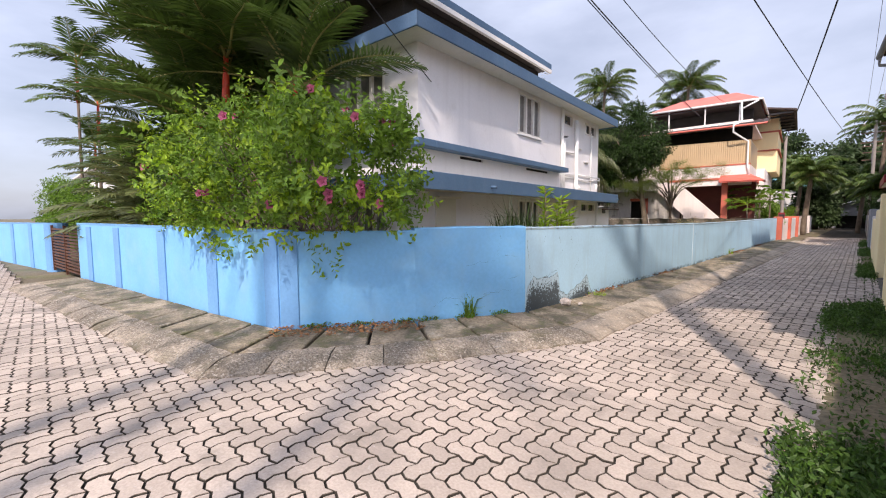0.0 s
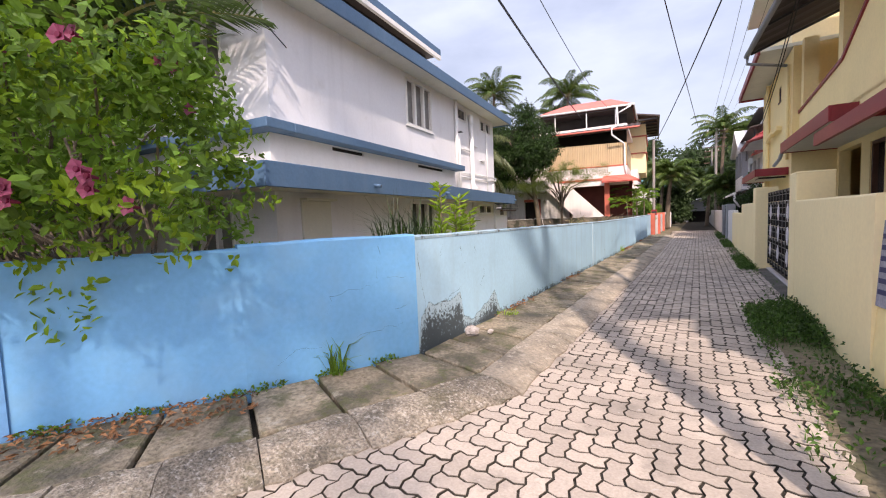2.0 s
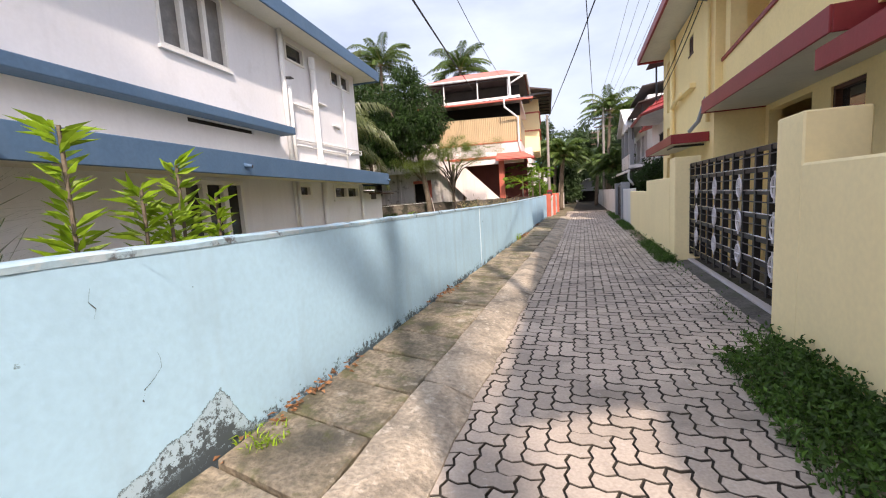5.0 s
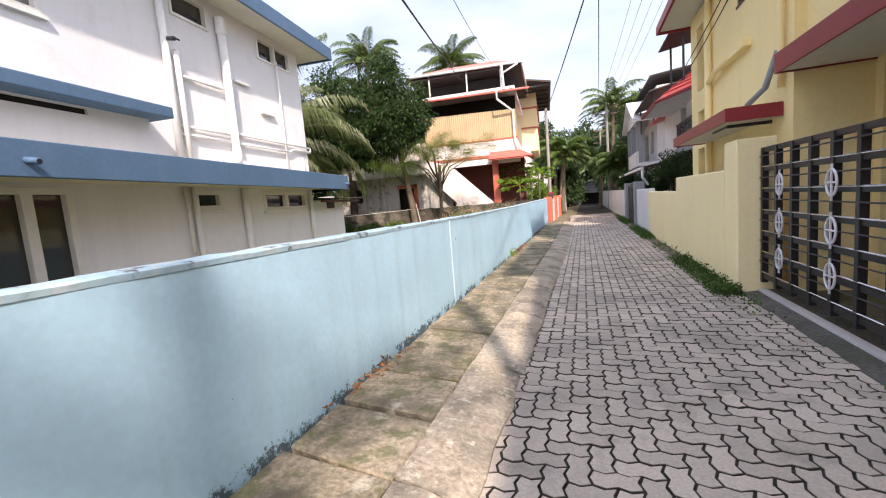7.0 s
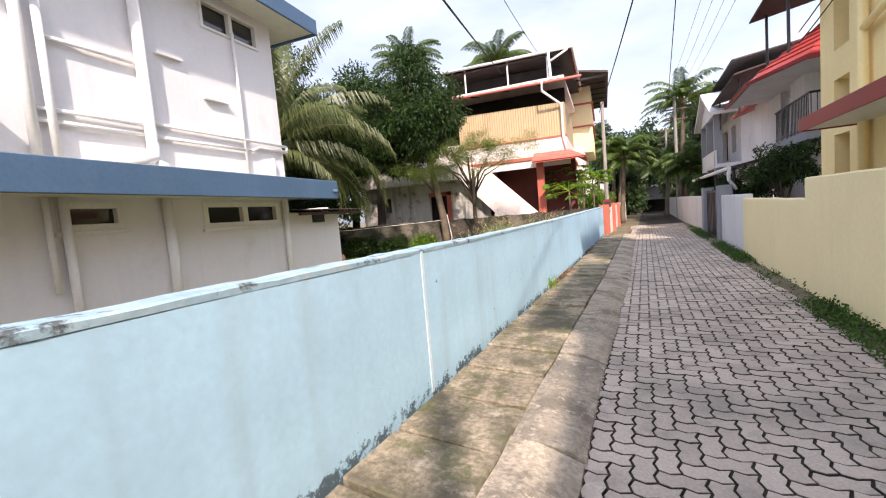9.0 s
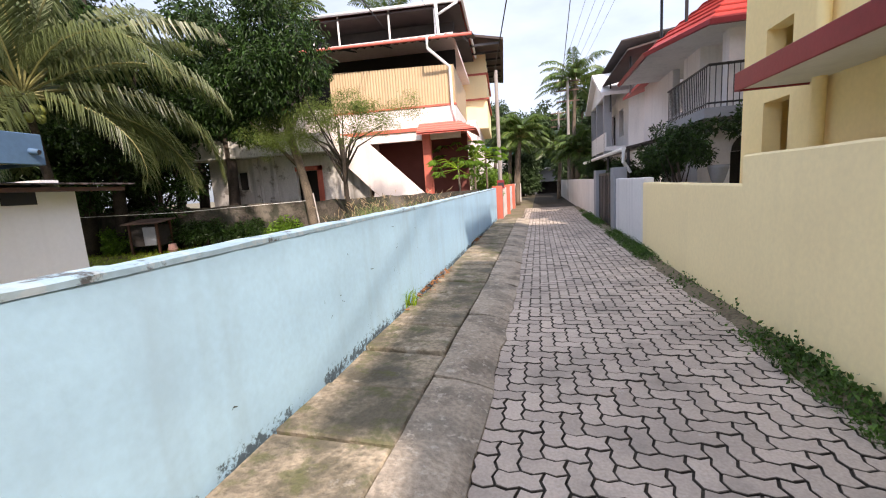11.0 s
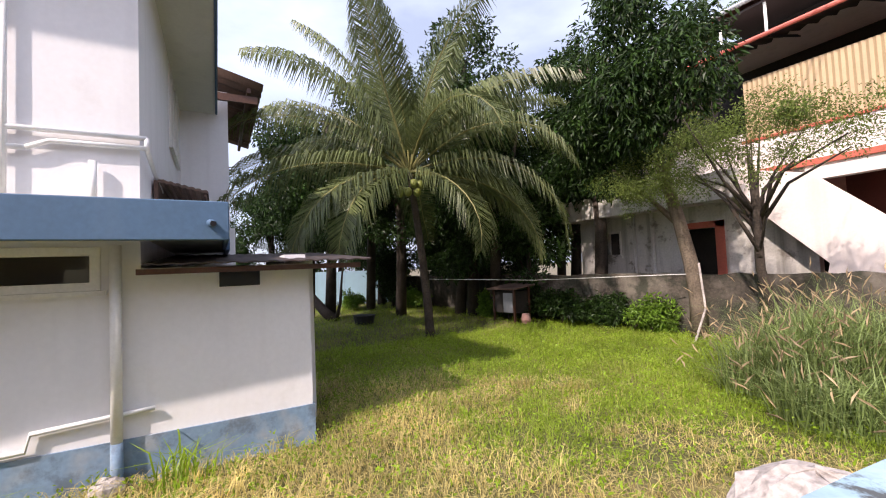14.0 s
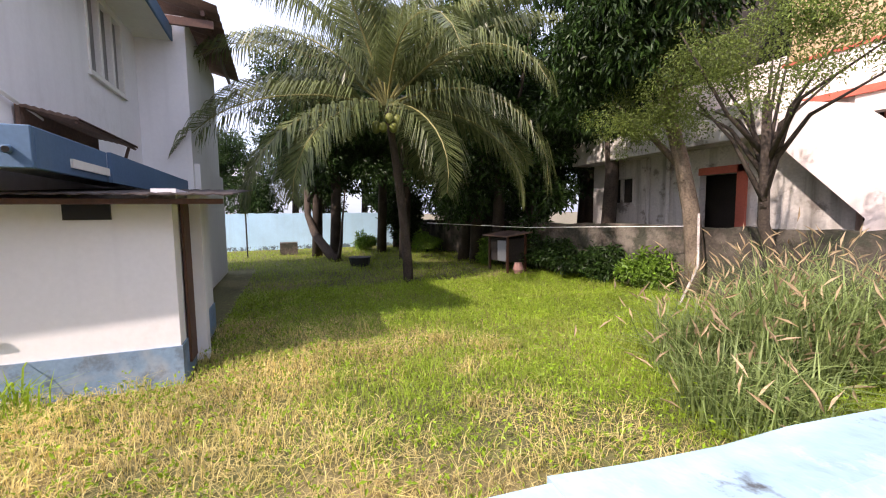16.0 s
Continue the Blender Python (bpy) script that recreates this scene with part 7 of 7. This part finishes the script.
EA = [(9.0, 23.7), (1.6, 23.7), (0.8, 25.6), (0.8, 29.2), (9.0, 29.2)]
AP = [(8.0, 26.4), (3.4, 26.4)]
g = Geo()
vs = [(u, v_, 4.66) for u, v_ in EA] + [(u, v_, 6.6) for u, v_ in AP]
g.add(vs, [(0, 5, 6, 1), (1, 6, 2), (2, 6, 3), (3, 6, 5, 4), (4, 5, 0)])
part("tiled_roof", g, M_tile, wh, "red tiled hip roof")
g = Geo()
for k in range(1, 9):
    t = k / 9
    ring = [Vector((*EA[m], 4.66)).lerp(Vector((*AP[n], 6.6)), t) for m, n in ((0, 0), (1, 1), (2, 1), (3, 1))]
    g.tube([q + Vector((0, 0, 0.02)) for q in ring], 0.028, 5)
part("tile_courses", g, M_tile, wh, "raised courses of roof tiles", kind="stuff")
part("roof_soffit", Geo().prism([(9.0, 23.75), (9.0, 29.15), (0.86, 29.15), (0.86, 25.6), (1.64, 23.75)], 4.56, 4.64), M_greyhouse, wh)
part("barge_board", Geo().tube([(9.0, 23.68, 4.6), (1.58, 23.68, 4.6), (0.78, 25.6, 4.6), (0.78, 29.2, 4.6)], 0.075, 4), M_red, wh, "maroon eave board")
part("top_sheet", Geo().prism([(1.3, 24.2), (6.0, 24.2), (6.0, 28.0), (1.3, 28.0)], [7.0, 7.7, 7.7, 7.0], [7.05, 7.75, 7.75, 7.05]), M_sheet, wh, "dark sheet roof over the terrace")
for v_ in (25.5, 27.7):
    part("sheet_post", Geo().tube([(1.7, v_, 4.7), (1.7, v_, 7.05)], 0.04, 6), M_black, wh)
part("second_roof", Geo().prism([(1.5, 28.6), (4.2, 28.6), (4.2, 32.5), (1.5, 32.5)], [4.6, 5.5, 5.5, 4.6], [4.7, 5.6, 5.6, 4.7]), M_tile, wh)
part("roof_sheet", Geo().prism([(1.2, 30.0), (6.0, 30.0), (6.0, 36.0), (1.2, 36.0)], [5.9, 6.8, 6.8, 5.9], [5.96, 6.86, 6.86, 5.96]), M_sheet, wh, "dark sheet roof over the terrace")
for v_ in (31.0, 35.5):
    part("sheet_post", Geo().tube([(1.5, v_, 4.6), (1.5, v_, 5.95)], 0.04, 6), M_black, wh)
part("lean_roof", Geo().prism([(0.35, 25.8), (2.9, 25.8), (2.9, 36.0), (0.35, 36.0)], [2.25, 2.75, 2.75, 2.25], [2.3, 2.8, 2.8, 2.3]), M_sheet, wh, "corrugated lean-to roof")
part("lean_gutter", Geo().tube([(0.3, 25.8, 2.25), (0.3, 36.0, 2.25)], 0.06, 8), M_pipe, wh)
part("lean_downpipe", Geo().tube([(0.3, 25.85, 2.25), (0.3, 25.9, 1.9), (0.5, 26.0, 1.6)], 0.05, 8), M_pipe, wh)
for v_ in (26.0, 29.5, 33.0, 35.8):
    part("lean_post", Geo().tube([(0.45, v_, 0), (0.45, v_, 2.25)], 0.04, 6), M_black, wh)
lad = thing("steel_ladder", ALLEY @ pose(4.4, 23.9, 1.9, 0, 8, 90), "silver steel ladder hung on the balcony", "ladder")
for y in (0, 0.35):
    part("stile", Geo().tube([(0, y, 0), (0, y, 1.9)], 0.03, 8), M_steel, lad)
for i in range(7):
    part("rung", Geo().tube([(0, 0, 0.15 + i * 0.26), (0, 0.35, 0.15 + i * 0.26)], 0.018, 6), M_steel, lad)
pot = thing("flower_pot", ALLEY @ pose(1.7, 23.3, 1.2), "pale round flower pot with a dark shrub", "flower pot")
part("bowl", Geo().tube([(0, 0, 0), (0, 0, 0.1), (0, 0, 0.35), (0, 0, 0.42)], [0.08, 0.13, 0.2, 0.2], 14), M_greywall, pot, smooth=True)
tagged(part("pot_stand", Geo().box(1.5, 23.1, -0.1, 1.9, 23.5, 1.2), M_greywall), "grey pedestal under a flower pot", "pedestal").matrix_basis = ALLEY
for u, v_, w, h, sd in ((1.0, 23.6, 0.75, 2.9, 211), (1.0, 26.2, 0.8, 2.3, 212), (0.9, 28.2, 0.7, 1.9, 213), (3.3, 22.4, 0.7, 3.1, 214), (0.9, 30.0, 0.6, 2.0, 215), (2.3, 22.9, 0.95, 3.3, 216), (1.2, 24.7, 0.9, 2.8, 217), (0.7, 33.0, 0.8, 2.6, 218), (0.6, 37.5, 0.9, 3.0, 219)):
    x, y = A2(u, v_)
    tree("yard_shrub", (x, y, 0), [(0, 0, 0), (0.1, 0, h * 0.35), (0, 0, h * 0.6)], [[(0.1, 0, h * 0.3), (w * 0.5, 0.1, h * 0.7)], [(0.05, 0, h * 0.4), (-w * 0.5, -0.1, h * 0.75)]], bumpy(0, 0, h * 0.72, w, w * 0.9, h * 0.22, 18, sd, 0.24), 2600, 0.11, 0.04, sd, "dark feathery shrub in the front yard", M_leaf_dark, None, 0.04, 0.3, category="shrub", group="front yard shrubs")
# dark gate and following walls
for v0, v1 in ((25.6, 27.3), (27.4, 29.1)):
    dg = thing("steel_gate", ALLEY @ pose(0.1, v0, 0), "dark grey solid sheet-steel gate leaf", "gate", "dark gate leaves")
    part("leaf", mesh_of("leaf", Geo().box(-0.02, 0.02, 0.05, 0.02, v1 - v0, 1.6), M_rubber, 0.005), None, dg)
    for k in range(5):
        part("rib", Geo().box(-0.035, 0.15 + k * 0.34, 0.1, -0.02, 0.19 + k * 0.34, 1.55), M_black, dg)
    part("top_rail", Geo().box(-0.035, 0.02, 1.55, 0.035, v1 - v0, 1.63), M_black, dg)
for v0 in (25.55, 29.15):
    x, y = A2(0.1, v0)
    tagged(part("dark_pillar", mesh_of("dark_pillar", Geo().box(x - 0.15, y - 0.15, -0.1, x + 0.2, y + 0.2, 1.75), M_greywall, 0.01), None), "square dark grey gate pillar", "pillar", "dark gate pillars")
plaster_wall("wall_right_far", A2(0.02, 29.4), A2(0.02, 62), 0.18, -0.1, 1.45, M_greyhouse, "weathered white compound wall along the lane", None, 0.004, side=1)

gh = thing("grey_white_house", ALLEY, "grey and white two-storey house with gabled porch", "house")
part("block", holed("x", 36.0, 46.0, -0.1, 5.6, [(37.2, 38.4, 3.6, 5.0), (39.5, 41.2, 3.3, 5.0), (42, 43.4, 3.6, 5.0)], 2.4, 0.2), M_greyhouse, gh)
part("near_wall", Geo().box(2.4, 35.9, -0.1, 9.0, 36.0, 5.6), M_greyhouse, gh)
# near-black sheet painting the shade behind the windows
part("inside", Geo().box(3.0, 36.1, 0, 3.1, 45.9, 5.5), M_dark, gh)
part("gable", Geo().sweep([(35.4, 5.5), (41.5, 5.5), (38.4, 6.9)], "x", 1.3, 1.45), M_greyhouse, gh)
part("gable_roof", Geo().sweep([(35.1, 5.35), (38.4, 6.88), (41.8, 5.35), (41.8, 5.5), (38.4, 7.05), (35.1, 5.5)], "x", 1.0, 7.0), M_greyhouse, gh, "grey-white gabled roof")
part("porch_floor", Geo().box(1.3, 36.0, 2.8, 2.4, 41.2, 3.0), M_greyhouse, gh)
part("porch_rail", Geo().box(1.3, 36.0, 3.0, 1.38, 41.2, 3.7), M_greyhouse, gh)
for v_ in (36.1, 38.8, 41.0):
    part("porch_column", Geo().box(1.3, v_, -0.1, 1.65, v_ + 0.35, 5.5), M_greywall, gh, "dark grey column")
part("terrace_box", Geo().box(2.6, 37.0, 5.6, 7.0, 44.0, 7.6), M_greyhouse, gh)
part("terrace_sheet", Geo().prism([(2.2, 36.6), (7.4, 36.6), (7.4, 44.4), (2.2, 44.4)], [8.1, 8.7, 8.7, 8.1], [8.16, 8.76, 8.76, 8.16]), M_sheet, gh)

# ---- the far end of the lane ----
eh = thing("end_house", pose(4.3, 62, 0) @ Matrix.Diagonal((0.5, 0.5, 0.5, 1)), "low pale gabled house closing the lane", "house")
part("wall", holed("y", -6.0, 5.0, 0, 3.4, [(-2.6, 2.8, 0, 2.7)], 0.0, 0.2), M_greywall, eh)
# near-black sheet painting the shade in the wide opening
part("inside", Geo().box(-2.5, 2.0, 0, 3.0, 2.1, 3.2), M_dark, eh)
part("roof", Geo().sweep([(-7.0, 3.2), (0.0, 5.8), (6.0, 3.2), (6.0, 3.35), (0.0, 5.95), (-7.0, 3.35)], "y", -1.0, 6.0), M_greyhouse, eh, "pale grey sheet roof")
part("gable", Geo().sweep([(-6.0, 3.4), (5.0, 3.4), (0.0, 5.7)], "y", 0.02, 0.18), M_greywall, eh)
bh = thing("blue_roofed_house", pose(-3.0, 60, 0), "house with turquoise sheet roof among trees", "house")
part("wall", Geo().box(-3.5, 0, 0, 3.5, 5, 4.2), M_greyhouse, bh)
part("roof", Geo().sweep([(-4.2, 4.0), (0, 5.6), (5.0, 4.0), (5.0, 4.12), (0, 5.75), (-4.2, 4.12)], "y", -0.8, 5.6), M_bluesheet, bh, "turquoise sheet roof")
fh = thing("far_white_house", pose(-46, 9, 0, 0, 0, 20), "pale distant house among the palms", "house")
part("wall", Geo().box(-5, 0, 0, 5, 6, 5.2), M_greyhouse, fh)
part("roof", Geo().sweep([(-5.6, 5.0), (0, 7.2), (5.6, 5.0), (5.6, 5.15), (0, 7.35), (-5.6, 5.15)], "y", -0.6, 6.6), M_greyhouse, fh, "pale roof")

trng = random.Random(17)
for i, (x, y, h) in enumerate(((-6.5, 57, 7.5), (-1.5, 68, 9.0), (2.0, 72, 10.0), (6.5, 74, 10.5), (10.0, 70, 9.5), (-4.5, 52, 6.5), (8.8, 60, 8.0), (-10, 66, 9.5), (1.2, 58, 5.0), (6.6, 55, 6.0), (0.2, 64, 7.0), (5.6, 66, 7.5))):
    tree("lane_end_tree", (x, y, -0.05), [(0, 0, 0), (0.1, 0, h * 0.35), (0, 0, h * 0.7)], [[(0, 0, h * 0.3), (1.3, 0, h * 0.55)], [(0, 0, h * 0.35), (-1.3, 0.2, h * 0.6)]], bumpy(0, 0, h * 0.55, min(3.0, h * 0.33), 2.2, h * 0.44, 60, 330 + i, 0.9), 7000, 0.42, 0.2, 330 + i, "leafy green tree closing the view down the lane", M_leaf_far, None, 0.22, 0.4, group="trees closing the lane")
far_group = "trees at the end of the lane"
for i in range(26):
    if i < 18:
        x, y = -26 + i * 3.6 + trng.uniform(-1, 1), 71 + trng.uniform(-4, 6)
        h = trng.uniform(11, 15)
    else:
        x, y = (-6 - (i - 18) * 1.6, 52 + trng.uniform(-3, 6)) if i < 22 else (9 + (i - 22) * 3, 56 + trng.uniform(-4, 6))
        h = trng.uniform(9, 12)
    tree("far_tree", (x, y, -0.05), [(0, 0, 0), (0.1, 0, h * 0.35), (0, 0, h * 0.7)], [[(0, 0, h * 0.3), (1.2, 0, h * 0.55)], [(0, 0, h * 0.35), (-1.2, 0.2, h * 0.6)]], bumpy(0, 0, h * 0.62, 2.6, 2.4, h * 0.36, 40, 300 + i, 0.95), 5200, 0.5, 0.24, 300 + i, "broad dark green tree at the lane's end", M_leaf_far, None, 0.22, 0.3, group=far_group)
for i, (x, y, h, fl) in enumerate(((4.3, 45.0, 8.2, 3.0), (3.6, 47.5, 4.2, 2.6), (4.2, 43.0, 3.4, 2.2), (0.2, 42.0, 4.6, 2.4), (-0.3, 47.0, 5.0, 2.6), (-1.5, 52.0, 6.0, 2.8), (0.4, 55.0, 5.0, 2.8), (-15.5, 42.0, 14.0, 3.4), (-8.6, 44.0, 13.2, 3.2), (-17.5, 45, 12.2, 3.2), (-10.5, 48.0, 12.0, 3.2), (7.5, 60, 9, 3.2), (-4.5, 62, 8.5, 3.2))):
    palm("far_palm", (x, y, -0.05), (0.3, 0.1, h), 28, fl, 400 + i, "tall coconut palm against the sky", M_palm_d, None, 0.13, 34, 0.75, 0.09, 0.5, 0, (0.8, 1.8), (-0.1, 1.35), "far coconut palms", 6)
for i, (u, v_) in enumerate(((0.1, 44.0), (0.15, 58.0))):
    fp = thing("street_pole", ALLEY @ pose(u, v_, -0.05), "utility pole with steel crossarms", "pole", "far poles")
    part("shaft", Geo().tube([(0, 0, 0), (0, 0, 8.4)], [0.12, 0.09], 8), M_concpole, fp)
    for z in (8.1, 7.5, 6.8):
        part("crossarm", Geo().box(-0.75, -0.04, z, 0.75, 0.04, z + 0.08), M_rust, fp)
    for k in range(4):
        part("insulator", Geo().tube([(-0.6 + 0.4 * k, 0, 8.18), (-0.6 + 0.4 * k, 0, 8.32)], 0.035, 6), M_frame, fp)

# yard clutter: cot frame, tank, wash line, pot
cot = thing("old_hutch", pose(-12.0, 25.1, -0.02, 0, 0, 6), "dark weathered timber hutch in the yard", "hutch")
for x in (-0.45, 0.45):
    for y in (-0.3, 0.3):
        part("leg", Geo().box(x - 0.03, y - 0.03, 0, x + 0.03, y + 0.03, 1.05), M_wood, cot)
part("body", Geo().box(-0.45, -0.3, 0.3, 0.45, 0.3, 0.95), M_dark, cot)
part("roof", Geo().prism([(-0.6, -0.45), (0.6, -0.45), (0.6, 0.45), (-0.6, 0.45)], [1.0, 1.0, 1.1, 1.1], [1.04, 1.04, 1.14, 1.14]), M_rust, cot)
part("panel", Geo().box(0.0, -0.33, 0.32, 0.4, -0.305, 0.9), M_greywall, cot, "pale board panel")
tagged(part("clay_pot", Geo().tube([(-11.2, 25.0, 0), (-11.2, 25.0, 0.12), (-11.2, 25.0, 0.3)], [0.10, 0.15, 0.10], 12), M_clay), "pinkish clay pot on the grass", "pot")
tagged(part("black_tub", Geo().tube([(-14.9, 21.3, 0), (-14.9, 21.3, 0.28)], [0.3, 0.36], 14), M_rubber), "black plastic tub on the grass", "tub")
tagged(part("water_tank", Geo().box(-20.6, 18.8, 0, -19.8, 19.5, 0.5), M_old), "low dark masonry tank at the yard's end", "tank")
tagged(part("clothes_line", Geo().tube([(-14.5, 23.5, 1.35), (-10.5, 24.8, 1.28), (-6.8, 26.0, 1.38)], 0.008, 5), M_frame), "white clothes line across the yard", "clothes line")
tagged(part("clothes_post", Geo().tube([(-19.5, 17.6, 0), (-19.5, 17.6, 1.75)], 0.03, 8), M_black), "thin dark post under the rear awning", "post")
ant = thing("roof_antenna", H @ pose(-2.0, -1.5, 6.1), "thin metal television antenna on the roof", "antenna")
part("mast", Geo().tube([(0, 0, 0), (0, 0, 1.4)], 0.02, 6), M_steel, ant)
part("boom", Geo().tube([(-0.05, -0.3, 1.2), (0.1, 0.9, 1.25)], 0.012, 6), M_steel, ant)
for k in range(5):
    part("element", Geo().tube([(-0.25, -0.2 + 0.25 * k, 1.22), (0.3, -0.2 + 0.25 * k, 1.22)], 0.006, 5), M_steel, ant)


# ---- pavers, last ----
PW = 0.125           # half a paver's length
AMP = 0.0115


def warp(x, y):
    """Zigzag joints: the same for every 0.25 m module."""
    def zig(t):
        t = (t / PW) % 1.0
        return AMP * (4 * abs(t - 0.5) - 1)
    return x + zig(y), y + zig(x)


def paver_outline(horizontal, row):
    gap = 0.0072
    if horizontal:
        x0, x1, y0, y1 = 0 + gap, 2 * PW - gap, row * PW + gap, (row + 1) * PW - gap
    else:
        x0, x1, y0, y1 = row * PW + gap, (row + 1) * PW - gap, 0 + gap, 2 * PW - gap
    out = []
    nx, ny = (4, 2) if horizontal else (2, 4)
    for i in range(nx):
        out.append((x0 + (x1 - x0) * i / nx, y0))
    for i in range(ny):
        out.append((x1, y0 + (y1 - y0) * i / ny))
    for i in range(nx):
        out.append((x1 - (x1 - x0) * i / nx, y1))
    for i in range(ny):
        out.append((x0, y1 - (y1 - y0) * i / ny))
    return [warp(*p) for p in out]


OUT = {(h, r): paver_outline(h, r) for h in (0, 1) for r in (0, 1)}


def paver_data(key):
    o = OUT[key]
    cx, cy = sum(p[0] for p in o) / 12, sum(p[1] for p in o) / 12
    vs = [(p[0] - cx, p[1] - cy, -0.02) for p in o] + [(p[0] - cx, p[1] - cy, -0.004) for p in o] + [(cx - cx + (p[0] - cx) * 0.98, (p[1] - cy) * 0.98, 0.0) for p in o]
    fs = [(i, (i + 1) % 12, 12 + (i + 1) % 12, 12 + i) for i in range(12)] + [(12 + i, 12 + (i + 1) % 12, 24 + (i + 1) % 12, 24 + i) for i in range(12)] + [tuple(range(24, 36))]
    return np.array(vs), fs, (cx, cy)


PD = {k: paver_data(k) for k in OUT}
PAVER_MATS = [1] * 12 + [2] * 12 + [0]  # soil-caked sides, dirty arris, worn top
single = {}
for k, (pv, pf, pc) in PD.items():
    me = bpy.data.meshes.new("paver")
    me.from_pydata([tuple(q) for q in pv], [], pf)
    for m_ in (M_paver, M_joint, M_edge):
        me.materials.append(m_)
    me.polygons.foreach_set("material_index", PAVER_MATS)
    single[k] = me

LANE = pose(-1.9, 0, 0, 0, 0, -4.6)
kb = [np.array(p) for p in offset_line(FACE, 1.0)]


def on_road(x, y):
    """True on the paved lane and the paved crossing."""
    if y > 0.6 and x > 0.31 + 0.079 * y - 0.12 + (0.42 if 9.7 < y < 14.4 else 0):
        return False
    if y < 0.6 and x > 1.6:
        return False
    for i in range(6):
        a, b = kb[i], kb[i + 1]
        if i == 0 and x < a[0]:
            a, b = np.array([-60.0, 0.2]), kb[0]
        e = b - a
        side = e[0] * (y - a[1]) - e[1] * (x - a[0])
        lo, hi = (min(a[0], b[0]) - 0.0, max(a[0], b[0])) if i < 3 else (-99, 99)
        if i < 3:
            if lo <= x <= hi and side > 0:
                return False
        elif (a[1] <= y <= b[1] or (i == 5 and y > b[1])) and side > 0:
            return False
    return True


vv, ff, base_n = [], [], 0
placed = 0
prng = random.Random(11)
for i in range(-180, 44):
    for j in range(-36, 300):
        if i < -90 and j > 28 or (i - j) % 4 in (1, 2):
            continue
        hrz = 1 if (i - j) % 4 == 0 else 0
        for r in (0,):
            pv, pf, pc = PD[(hrz, r)]
            lx, ly = i * PW + pc[0], j * PW + pc[1]
            w = LANE @ Vector((lx, ly, 0))
            if not on_road(w.x, w.y):
                continue
            dz, tx, ty = prng.uniform(-0.004, 0.003), prng.uniform(-0.014, 0.014), prng.uniform(-0.014, 0.014)
            if 5.6 < w.y < 8.6 and -2.2 < w.x < 1.2 and placed < 300:
                ob = new("paver", single[(hrz, r)])
                ob.parent = road
                ob.matrix_basis = LANE @ pose(lx, ly, dz, math.degrees(tx), math.degrees(ty), 0)
                placed += 1
                continue
            q = pv.copy()
            q[:, 2] += dz + q[:, 1] * tx - q[:, 0] * ty
            q[:, 0] += lx
            q[:, 1] += ly
            vv.append(q)
            ff += [tuple(base_n + m for m in f) for f in pf]
            base_n += 36
me = bpy.data.meshes.new("pavers")
me.from_pydata([tuple(p) for p in np.concatenate(vv)], [], ff)
for m_ in (M_paver, M_joint, M_edge):
    me.materials.append(m_)
me.polygons.foreach_set("material_index", PAVER_MATS * len(vv))
pv_ob = new("pavers", me)
pv_ob.parent = road
pv_ob.matrix_basis = LANE
tagged(pv_ob, "grey-pink zigzag concrete paving blocks", kind="stuff")
